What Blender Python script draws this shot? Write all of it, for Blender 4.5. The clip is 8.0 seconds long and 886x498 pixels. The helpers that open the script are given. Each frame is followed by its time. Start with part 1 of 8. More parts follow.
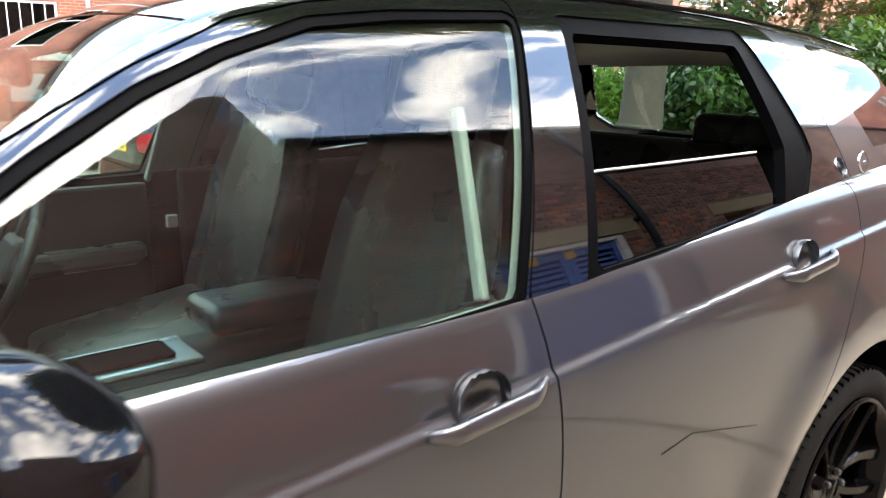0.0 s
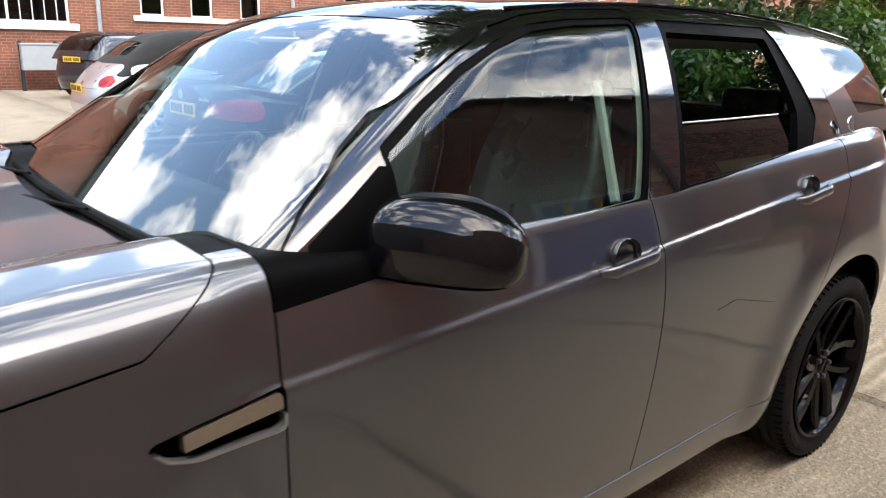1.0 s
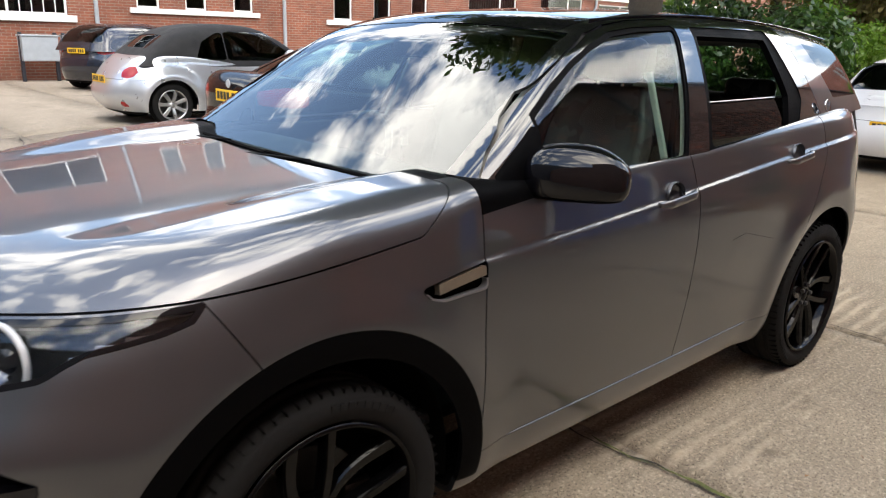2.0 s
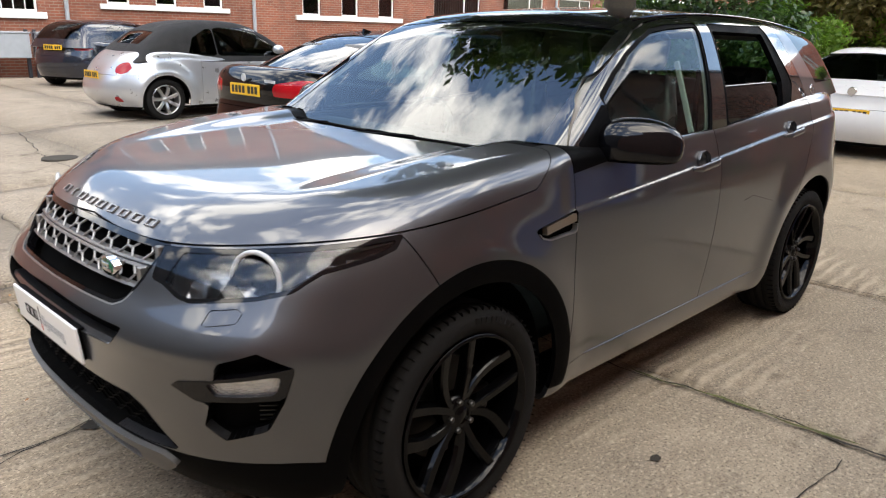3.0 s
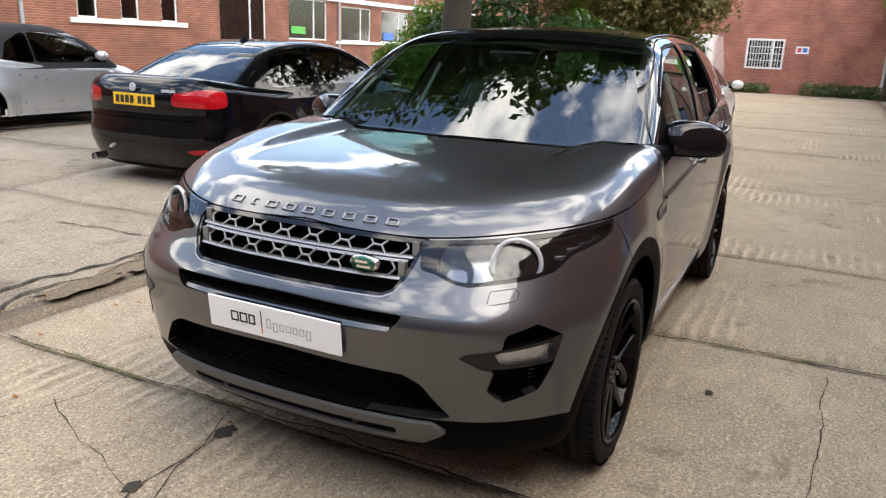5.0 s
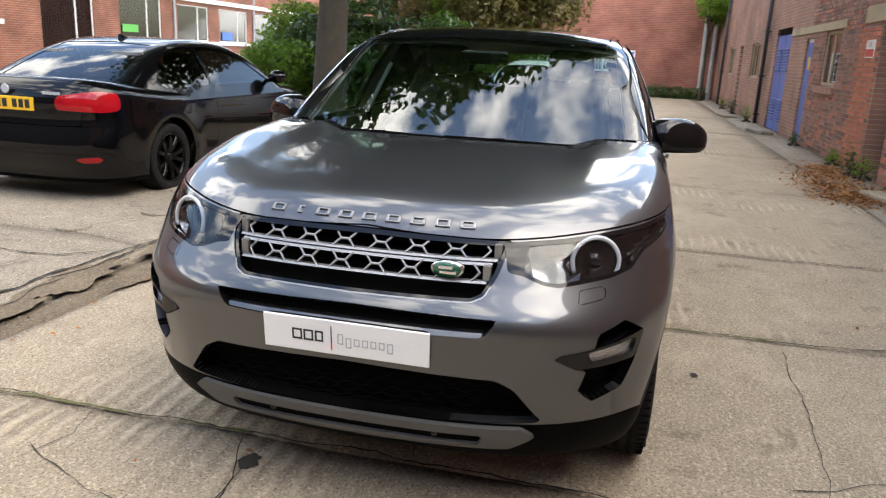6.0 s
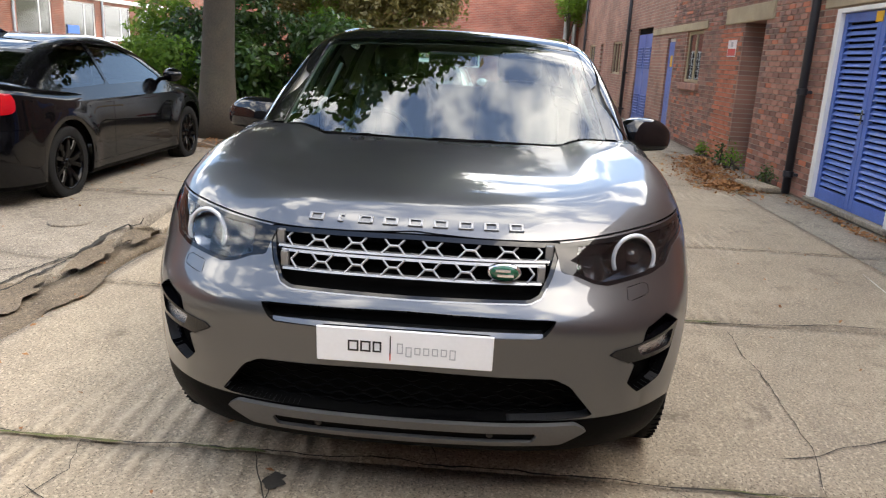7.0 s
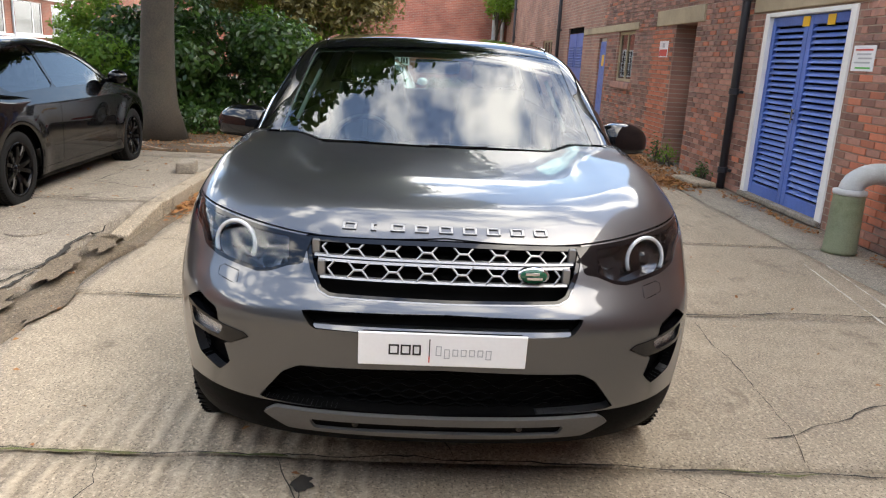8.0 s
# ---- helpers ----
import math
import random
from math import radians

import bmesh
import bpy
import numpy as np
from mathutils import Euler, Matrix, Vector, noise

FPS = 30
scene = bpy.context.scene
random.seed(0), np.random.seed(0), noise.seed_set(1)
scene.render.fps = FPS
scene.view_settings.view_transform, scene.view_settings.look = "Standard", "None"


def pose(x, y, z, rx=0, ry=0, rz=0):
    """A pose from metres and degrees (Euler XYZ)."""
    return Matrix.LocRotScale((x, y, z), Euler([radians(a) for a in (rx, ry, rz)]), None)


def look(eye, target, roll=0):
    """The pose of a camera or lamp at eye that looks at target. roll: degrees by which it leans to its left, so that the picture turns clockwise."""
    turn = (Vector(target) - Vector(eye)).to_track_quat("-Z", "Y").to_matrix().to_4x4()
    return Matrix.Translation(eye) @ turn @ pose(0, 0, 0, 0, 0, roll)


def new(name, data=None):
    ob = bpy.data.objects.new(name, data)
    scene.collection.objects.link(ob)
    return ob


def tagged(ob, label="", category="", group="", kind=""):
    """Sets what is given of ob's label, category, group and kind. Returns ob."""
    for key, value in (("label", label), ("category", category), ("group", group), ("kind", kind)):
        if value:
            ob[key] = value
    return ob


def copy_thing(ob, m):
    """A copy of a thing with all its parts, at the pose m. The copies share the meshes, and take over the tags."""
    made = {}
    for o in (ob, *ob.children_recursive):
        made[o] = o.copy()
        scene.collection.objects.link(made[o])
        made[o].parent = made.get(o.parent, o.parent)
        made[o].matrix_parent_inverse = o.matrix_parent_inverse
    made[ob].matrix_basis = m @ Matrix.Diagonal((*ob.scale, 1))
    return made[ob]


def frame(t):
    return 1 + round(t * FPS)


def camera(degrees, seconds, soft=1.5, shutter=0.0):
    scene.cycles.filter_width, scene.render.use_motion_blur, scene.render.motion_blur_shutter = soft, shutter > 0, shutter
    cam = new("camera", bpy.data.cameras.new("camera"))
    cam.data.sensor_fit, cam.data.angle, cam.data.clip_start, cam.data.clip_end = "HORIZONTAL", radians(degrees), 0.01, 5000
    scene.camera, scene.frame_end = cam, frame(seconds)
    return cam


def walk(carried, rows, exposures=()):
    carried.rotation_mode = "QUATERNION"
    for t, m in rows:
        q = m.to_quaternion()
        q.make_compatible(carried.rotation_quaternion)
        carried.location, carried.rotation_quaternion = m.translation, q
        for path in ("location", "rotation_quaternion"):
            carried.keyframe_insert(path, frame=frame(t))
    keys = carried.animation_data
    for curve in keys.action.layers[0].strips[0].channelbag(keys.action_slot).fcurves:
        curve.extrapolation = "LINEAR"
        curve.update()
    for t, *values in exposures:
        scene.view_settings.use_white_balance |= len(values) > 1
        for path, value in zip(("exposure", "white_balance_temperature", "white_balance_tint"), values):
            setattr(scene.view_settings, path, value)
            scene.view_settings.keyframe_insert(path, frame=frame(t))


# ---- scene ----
# the camera and its walk
cam = camera(61.4, 8.0, soft=1.15, shutter=0.25)
PATH = [
    (0, (-0.589, -1.659, 1.48), (0.641, -0.153, 1.014), 0.8),
    (0.5, (-0.976, -1.829, 1.5), (0.258, -0.34, 0.991), 1.2),
    (1, (-1.371, -1.955, 1.503), (-0.118, -0.49, 0.972), 1.5),
    (1.5, (-1.794, -2.112, 1.517), (-0.513, -0.674, 0.977), 1.6),
    (1.7, (-1.96, -2.179, 1.523), (-0.673, -0.748, 0.979), 1.7),
    (2.8, (-2.772, -2.319, 1.52), (-1.415, -0.961, 0.96), 1.4),
    (3, (-2.906, -2.325, 1.522), (-1.53, -0.987, 0.961), 1.4),
    (3.5, (-3.243, -2.263, 1.525), (-1.805, -0.993, 0.961), 1.4),
    (4, (-3.506, -2.056, 1.53), (-1.978, -0.895, 0.968), 1.5),
    (4.2, (-3.612, -1.96, 1.536), (-2.042, -0.853, 0.979), 1.6),
    (5.3, (-4.062, -1.244, 1.512), (-2.276, -0.508, 0.992), 2.4),
    (5.5, (-4.076, -1.1, 1.497), (-2.258, -0.444, 0.981), 2.5),
    (6, (-4.19, -0.758, 1.485), (-2.309, -0.306, 0.978), 2.7),
    (6.5, (-4.258, -0.46, 1.49), (-2.339, -0.201, 0.988), 2.8),
    (7, (-4.281, -0.199, 1.488), (-2.347, -0.104, 0.987), 3.0),
    (7.5, (-4.366, 0.026, 1.518), (-2.43, -0.002, 1.017), 3.0),
    (8, (-4.392, 0.127, 1.531), (-2.458, 0.028, 1.031), 3.1),
]
EXPO = 0.66
walk(cam, [(t, look(eye, target, roll)) for t, eye, target, roll in PATH], [(0, EXPO + 1.35), (0.5, EXPO + 0.75), (1.0, EXPO + 0.42), (1.5, EXPO + 0.25), (3.0, EXPO), (5.5, EXPO + 0.02), (6.5, EXPO + 0.15), (8, EXPO + 0.15)])

# sky with broken cloud, and a hazy sun
SUN_EL, SUN_AZ = 57.0, -105.0          # degrees; azimuth from +x towards +y
world = bpy.data.worlds.new("sky")
scene.world = world
world.use_nodes = True
wn, wl = world.node_tree.nodes, world.node_tree.links
wn.clear()
w_out, w_bg = wn.new("ShaderNodeOutputWorld"), wn.new("ShaderNodeBackground")
w_sky, w_mix = wn.new("ShaderNodeTexSky"), wn.new("ShaderNodeMix")
w_co, w_map = wn.new("ShaderNodeTexCoord"), wn.new("ShaderNodeMapping")
w_n, w_ramp = wn.new("ShaderNodeTexNoise"), wn.new("ShaderNodeValToRGB")
w_n2, w_ramp2 = wn.new("ShaderNodeTexNoise"), wn.new("ShaderNodeValToRGB")
w_sky.sky_type, w_sky.sun_disc = "NISHITA", False
w_sky.sun_elevation, w_sky.sun_rotation = radians(SUN_EL), radians(90 - SUN_AZ)
w_sky.air_density, w_sky.dust_density = 1.2, 1.5
w_mix.data_type = "RGBA"
w_map.inputs["Scale"].default_value = (1.0, 1.0, 1.9)
w_n.inputs["Scale"].default_value, w_n.inputs["Detail"].default_value, w_n.inputs["Roughness"].default_value = 4.2, 9, 0.58
w_n.inputs["Distortion"].default_value = 0.1
w_lift = wn.new("ShaderNodeVectorMath"); w_lift.operation = "SCALE"; w_lift.inputs["Scale"].default_value = 1.9
w_ramp.color_ramp.elements[0].position, w_ramp.color_ramp.elements[1].position = 0.485, 0.60
w_map.inputs["Location"].default_value = (1.7, 4.4, 3.1)
w_n2.inputs["Scale"].default_value, w_n2.inputs["Detail"].default_value = 3.3, 6
w_ramp2.color_ramp.elements[0].position, w_ramp2.color_ramp.elements[1].position = 0.30, 0.72
w_ramp2.color_ramp.elements[0].color = (18.6, 18.0, 16.8, 1)
w_ramp2.color_ramp.elements[1].color = (38.5, 36.2, 32.4, 1)
wl.new(w_co.outputs["Generated"], w_map.inputs["Vector"])
wl.new(w_map.outputs["Vector"], w_n.inputs["Vector"])
wl.new(w_map.outputs["Vector"], w_n2.inputs["Vector"])
wl.new(w_n.outputs["Fac"], w_ramp.inputs["Fac"])
wl.new(w_n2.outputs["Fac"], w_ramp2.inputs["Fac"])
wl.new(w_ramp.outputs["Color"], w_mix.inputs["Factor"])
wl.new(w_sky.outputs["Color"], w_lift.inputs[0])
wl.new(w_lift.outputs["Vector"], w_mix.inputs["A"])
wl.new(w_ramp2.outputs["Color"], w_mix.inputs["B"])
wl.new(w_mix.outputs["Result"], w_bg.inputs["Color"])
wl.new(w_bg.outputs["Background"], w_out.inputs["Surface"])
w_bg.inputs["Strength"].default_value = 0.15

sun = new("sun", bpy.data.lights.new("sun", "SUN"))
sun.data.energy, sun.data.angle, sun.data.color = 1.5, radians(50), (1.0, 0.89, 0.72)
sun.matrix_basis = look((20 * math.cos(radians(SUN_AZ)), 20 * math.sin(radians(SUN_AZ)), 20 * math.tan(radians(SUN_EL))), (0, 0, 0))


# materials
def material(name, base, rough=0.5, metal=0.0, coat=0.0, vary=0.12, scale=6.0, fine=90.0, bump=0.0, spec=0.5, rand=0.0, alt=None, altpos=(0.45, 0.7), rvary=0.12, coords="Object"):
    """A surface with stains at a large scale and grain at a small one; alt: a second colour in patches; rand: change from piece to piece."""
    m = bpy.data.materials.new(name)
    m.use_nodes = True
    n, l = m.node_tree.nodes, m.node_tree.links
    b = n["Principled BSDF"]
    co = n.new("ShaderNodeTexCoord")
    big, small = n.new("ShaderNodeTexNoise"), n.new("ShaderNodeTexNoise")
    big.inputs["Scale"].default_value, big.inputs["Detail"].default_value = scale, 5
    small.inputs["Scale"].default_value, small.inputs["Detail"].default_value = fine, 4
    for t in (big, small):
        l.new(co.outputs[coords], t.inputs["Vector"])
    add = n.new("ShaderNodeMath"); add.operation = "ADD"
    l.new(big.outputs["Fac"], add.inputs[0]); l.new(small.outputs["Fac"], add.inputs[1])
    mr = n.new("ShaderNodeMapRange")
    mr.inputs["From Min"].default_value, mr.inputs["From Max"].default_value = 0.6, 1.4
    mr.inputs["To Min"].default_value, mr.inputs["To Max"].default_value = 1 - vary, 1 + vary
    l.new(add.outputs[0], mr.inputs["Value"])
    col = n.new("ShaderNodeRGB"); col.outputs[0].default_value = (*base, 1)
    source = col.outputs[0]
    if alt:
        ramp = n.new("ShaderNodeMapRange"); ramp.inputs["From Min"].default_value, ramp.inputs["From Max"].default_value = altpos
        pat = n.new("ShaderNodeTexNoise"); pat.inputs["Scale"].default_value, pat.inputs["Detail"].default_value = scale * 0.45, 8
        pat.inputs["Roughness"].default_value = 0.65
        l.new(co.outputs[coords], pat.inputs["Vector"]); l.new(pat.outputs["Fac"], ramp.inputs["Value"])
        mx = n.new("ShaderNodeMix"); mx.data_type = "RGBA"
        l.new(ramp.outputs["Result"], mx.inputs["Factor"]); l.new(source, mx.inputs["A"]); mx.inputs["B"].default_value = (*alt, 1)
        source = mx.outputs["Result"]
    mul = n.new("ShaderNodeMix"); mul.data_type, mul.blend_type = "RGBA", "MULTIPLY"
    mul.inputs["Factor"].default_value = 1.0
    l.new(source, mul.inputs["A"])
    l.new(mr.outputs["Result"], mul.inputs["B"])
    source = mul.outputs["Result"]
    if rand:
        info = n.new("ShaderNodeObjectInfo"); geo = n.new("ShaderNodeNewGeometry")
        s2 = n.new("ShaderNodeMath"); s2.operation = "ADD"
        l.new(info.outputs["Random"], s2.inputs[0]); l.new(geo.outputs["Random Per Island"], s2.inputs[1])
        fr = n.new("ShaderNodeMath"); fr.operation = "FRACT"
        l.new(s2.outputs[0], fr.inputs[0])
        hs = n.new("ShaderNodeMapRange")
        hs.inputs["To Min"].default_value, hs.inputs["To Max"].default_value = 1 - rand, 1 + rand
        l.new(fr.outputs[0], hs.inputs["Value"])
        m2 = n.new("ShaderNodeMix"); m2.data_type, m2.blend_type = "RGBA", "MULTIPLY"
        m2.inputs["Factor"].default_value = 1.0
        l.new(source, m2.inputs["A"]); l.new(hs.outputs["Result"], m2.inputs["B"])
        source = m2.outputs["Result"]
    l.new(source, b.inputs["Base Color"])
    rr = n.new("ShaderNodeMapRange")
    rr.inputs["From Min"].default_value, rr.inputs["From Max"].default_value = 0.3, 0.7
    rr.inputs["To Min"].default_value, rr.inputs["To Max"].default_value = max(0.02, rough * (1 - rvary)), min(1, rough * (1 + rvary))
    l.new(big.outputs["Fac"], rr.inputs["Value"]); l.new(rr.outputs["Result"], b.inputs["Roughness"])
    b.inputs["Metallic"].default_value = metal
    b.inputs["Specular IOR Level"].default_value = spec
    b.inputs["Coat Weight"].default_value, b.inputs["Coat Roughness"].default_value = coat, 0.03
    if bump:
        bp = n.new("ShaderNodeBump"); bp.inputs["Strength"].default_value, bp.inputs["Distance"].default_value = min(1, bump), 0.004
        l.new(small.outputs["Fac"], bp.inputs["Height"]); l.new(bp.outputs["Normal"], b.inputs["Normal"])
    return m


def glass(name, tint, rough=0.0, ior=1.5):
    """A thin clear pane: tinted when seen through, mirroring more at a slant."""
    m = bpy.data.materials.new(name)
    m.use_nodes = True
    n, l = m.node_tree.nodes, m.node_tree.links
    n.remove(n["Principled BSDF"])
    tr, gl, lw, mx = n.new("ShaderNodeBsdfTransparent"), n.new("ShaderNodeBsdfGlossy"), n.new("ShaderNodeLayerWeight"), n.new("ShaderNodeMixShader")
    tr.inputs["Color"].default_value = (*tint, 1)
    gl.inputs["Roughness"].default_value = rough
    gl.inputs["Color"].default_value = (0.95, 0.97, 1.0, 1)
    lw.inputs["Blend"].default_value = 0.5
    f0 = ((ior - 1) / (ior + 1)) ** 2
    pw, ma = n.new("ShaderNodeMath"), n.new("ShaderNodeMath")
    pw.operation, ma.operation = "POWER", "MULTIPLY_ADD"
    pw.inputs[1].default_value = 5
    ma.inputs[1].default_value, ma.inputs[2].default_value = 1 - f0, f0
    l.new(lw.outputs["Facing"], pw.inputs[0]); l.new(pw.outputs[0], ma.inputs[0]); l.new(ma.outputs[0], mx.inputs["Fac"])
    l.new(tr.outputs[0], mx.inputs[1]); l.new(gl.outputs[0], mx.inputs[2])
    l.new(mx.outputs[0], n["Material Output"].inputs["Surface"])
    return m


PAINT = material("metallic_grey_paint", (0.080, 0.083, 0.091), 0.36, 0.82, coat=1.0, vary=0.06, scale=2.0, fine=1400)
PAINT.node_tree.nodes["Principled BSDF"].inputs["Coat IOR"].default_value = 1.62
GLOSSBLACK = material("gloss_black_paint", (0.003, 0.003, 0.004), 0.12, 0.0, coat=0.7, vary=0.1, spec=0.05)
PILLARBLACK = material("gloss_black_pillar", (0.004, 0.004, 0.005), 0.1, 0.0, coat=1.0, vary=0.1, spec=0.3)
PILLARBLACK.node_tree.nodes["Principled BSDF"].inputs["Coat IOR"].default_value = 1.75
ROOFBLACK = material("black_roof_glass", (0.003, 0.003, 0.004), 0.04, 0.0, coat=0.55, vary=0.1, spec=0.1)
PLASTIC = material("black_plastic", (0.002, 0.002, 0.0023), 0.5, vary=0.15, fine=500, bump=0.15, spec=0.028)
# near-black for black trim, and for shade painted into openings and gaps
DARK = material("near_black_trim_and_shade", (0.003, 0.003, 0.003), 0.9, spec=0.05)
SKIDGREY = material("grey_skid_plastic", (0.095, 0.095, 0.096), 0.45, 0.3, vary=0.1)
GRILLEGREY = material("silver_grille_paint", (0.27, 0.27, 0.275), 0.32, 0.7, vary=0.08)
CHROME = material("chrome", (0.75, 0.76, 0.78), 0.08, 1.0, vary=0.03)
RUBBER = material("tyre_rubber", (0.011, 0.0108, 0.0106), 0.8, spec=0.15, vary=0.2, scale=9, fine=300, bump=0.3)
RIMBLACK = material("gloss_black_alloy", (0.002, 0.002, 0.0023), 0.2, 0.0, coat=0.3, vary=0.15, spec=0.03)
RIMSILVER = material("silver_alloy", (0.5, 0.5, 0.5), 0.3, 0.9, vary=0.1)
STEEL = material("brake_steel", (0.07, 0.068, 0.065), 0.4, 0.9, vary=0.2)
LEATHER = material("black_leather", (0.030, 0.030, 0.030), 0.28, vary=0.2, fine=260, bump=0.35)
TRIMDARK = material("dark_interior_trim", (0.010, 0.010, 0.011), 0.6, vary=0.15, fine=350, bump=0.2)
CREAM = material("pale_interior_trim", (0.32, 0.31, 0.285), 0.7, vary=0.1)
WHITEPLATE = material("white_plate", (0.82, 0.83, 0.85), 0.3, coat=0.4, vary=0.03)
YELLOWPLATE = material("yellow_plate", (0.78, 0.47, 0.02), 0.35, vary=0.05)
INK = material("black_lettering", (0.015, 0.015, 0.018), 0.5)
PALEINK = material("pale_grey_lettering", (0.42, 0.44, 0.47), 0.5)
REDINK = material("red_mark", (0.6, 0.04, 0.03), 0.5)
BADGEGREEN = material("green_badge_enamel", (0.012, 0.09, 0.045), 0.2, coat=0.8)
LAMPRED = material("red_lamp_lens", (0.30, 0.004, 0.008), 0.12, coat=0.6, spec=0.2, vary=0.15)
AMBER = material("amber_lens", (0.6, 0.16, 0.02), 0.15, coat=0.8)
LAMPWHITE = material("white_light_ring", (0.52, 0.54, 0.56), 0.25, coat=0.6, vary=0.02)
SCREEN = glass("windscreen_glass", (0.44, 0.55, 0.53), ior=2.04)
SIDEGLASS = glass("side_window_glass", (0.72, 0.90, 0.83), ior=1.62)
PRIVACY = glass("tinted_privacy_glass", (0.05, 0.05, 0.055), ior=1.75)
LENS = glass("lamp_lens", (0.93, 0.95, 0.97), ior=1.58)
SILVERPAINT = material("silver_car_paint", (0.55, 0.57, 0.6), 0.3, 0.7, coat=1.0, vary=0.05)
BLACKPAINT = material("black_car_paint", (0.002, 0.002, 0.0027), 0.2, 0.0, coat=0.6, vary=0.1, spec=0.05)
BLUEBLACK = material("dark_blue_car_paint", (0.012, 0.016, 0.028), 0.25, 0.3, coat=1.0, vary=0.1)
WHITEPAINT = material("white_car_paint", (0.72, 0.73, 0.74), 0.3, 0.0, coat=1.0, vary=0.04)
HOODCLOTH = material("black_hood_fabric", (0.016, 0.016, 0.017), 0.9, vary=0.25, fine=700, bump=0.4)


# ---- tools for building ----
def mesh_from(name, verts, faces, mat, normals=None, smooth=True):
    me = bpy.data.meshes.new(name)
    me.from_pydata([tuple(v) for v in verts], [], faces)
    me.materials.append(mat)
    if smooth:
        me.polygons.foreach_set("use_smooth", [True] * len(me.polygons))
    if normals is not None:
        me.normals_split_custom_set_from_vertices([tuple(v) for v in normals])
    me.update()
    return me


def hang(name, me, parent=None, label="", at=None):
    ob = new(name, me)
    if parent is not None:
        ob.parent = parent
    if at is not None:
        ob.matrix_basis = at
    if label:
        ob["label"] = label
    return ob


def part(name, bm, mat, parent=None, label="", at=None, smooth=False):
    """Links a bmesh as one mesh object under a thing or under a part."""
    me = bpy.data.meshes.new(name)
    bmesh.ops.recalc_face_normals(bm, faces=bm.faces)
    bm.to_mesh(me)
    bm.free()
    me.materials.append(mat)
    if smooth:
        me.polygons.foreach_set("use_smooth", [True] * len(me.polygons))
    return hang(name, me, parent, label, at)


def thing(name, label, category, at=None, group="", kind=""):
    ob = new(name)
    ob.empty_display_size = 0.1
    if at is not None:
        ob.matrix_basis = at
    return tagged(ob, label, category, group, kind)


def box(x0, x1, y0, y1, z0, z1, bevel=0.0, seg=2, bm=None):
    bm2 = bmesh.new()
    bmesh.ops.create_cube(bm2, size=1.0)
    bmesh.ops.scale(bm2, vec=(x1 - x0, y1 - y0, z1 - z0), verts=bm2.verts)
    bmesh.ops.translate(bm2, vec=((x0 + x1) / 2, (y0 + y1) / 2, (z0 + z1) / 2), verts=bm2.verts)
    if bevel:
        bmesh.ops.bevel(bm2, geom=list(bm2.edges), offset=bevel, segments=seg, profile=0.5, affect="EDGES")
    return join_bm(bm, bm2)


def join_bm(bm, bm2):
    if bm is None:
        return bm2
    me = bpy.data.meshes.new("tmp")
    bm2.to_mesh(me); bm2.free()
    bm.from_mesh(me)
    bpy.data.meshes.remove(me)
    return bm


def moved(bm, m):
    bmesh.ops.transform(bm, matrix=m, verts=bm.verts)
    return bm


def lathe(profile, n=48, axis="y"):
    """Turns (radius, height) pairs about an axis through the origin."""
    bm = bmesh.new()
    rings = []
    for i in range(n):
        a = 2 * math.pi * i / n
        ring = []
        for r, h in profile:
            c, s = r * math.cos(a), r * math.sin(a)
            ring.append(bm.verts.new((c, h, s) if axis == "y" else (c, s, h)))
        rings.append(ring)
    for i in range(n):
        a, b = rings[i], rings[(i + 1) % n]
        for j in range(len(profile) - 1):
            bm.faces.new((a[j], a[j + 1], b[j + 1], b[j]))
    bmesh.ops.remove_doubles(bm, verts=bm.verts, dist=1e-5)
    return bm


def tube(points, radius, n=8, bm=None, caps=True):
    """A round bar along points; radius: one number or one for each point."""
    pts = [Vector(p) for p in points]
    rad = radius if isinstance(radius, (list, tuple)) else [radius] * len(pts)
    bm2 = bmesh.new()
    rings, side = [], None
    for i, p in enumerate(pts):
        d = (pts[min(i + 1, len(pts) - 1)] - pts[max(i - 1, 0)]).normalized()
        if side is None:
            side = d.orthogonal().normalized()
        side = (side - d * side.dot(d)).normalized()
        up = d.cross(side)
        rings.append([bm2.verts.new(p + rad[i] * (math.cos(2 * math.pi * k / n) * side + math.sin(2 * math.pi * k / n) * up)) for k in range(n)])
    for a, b in zip(rings, rings[1:]):
        for k in range(n):
            bm2.faces.new((a[k], a[(k + 1) % n], b[(k + 1) % n], b[k]))
    if caps:
        bm2.faces.new(rings[0][::-1]); bm2.faces.new(rings[-1])
    return join_bm(bm, bm2)


def plate(points, depth, axis, at, bm=None, bevel=0.0):
    """A flat slab: a polygon in the two other axes, from 'at' over 'depth' along axis."""
    bm2 = bmesh.new()
    def put(p, d):
        q = list(p); q.insert("xyz".index(axis), d)
        return bm2.verts.new(q)
    a = [put(p, at) for p in points]
    b = [put(p, at + depth) for p in points]
    bm2.faces.new(a[::-1]); bm2.faces.new(b)
    for i in range(len(a)):
        j = (i + 1) % len(a)
        bm2.faces.new((a[i], a[j], b[j], b[i]))
    if bevel:
        bmesh.ops.bevel(bm2, geom=list(bm2.edges), offset=bevel, segments=2, profile=0.5, affect="EDGES")
    bmesh.ops.recalc_face_normals(bm2, faces=bm2.faces)
    return join_bm(bm, bm2)


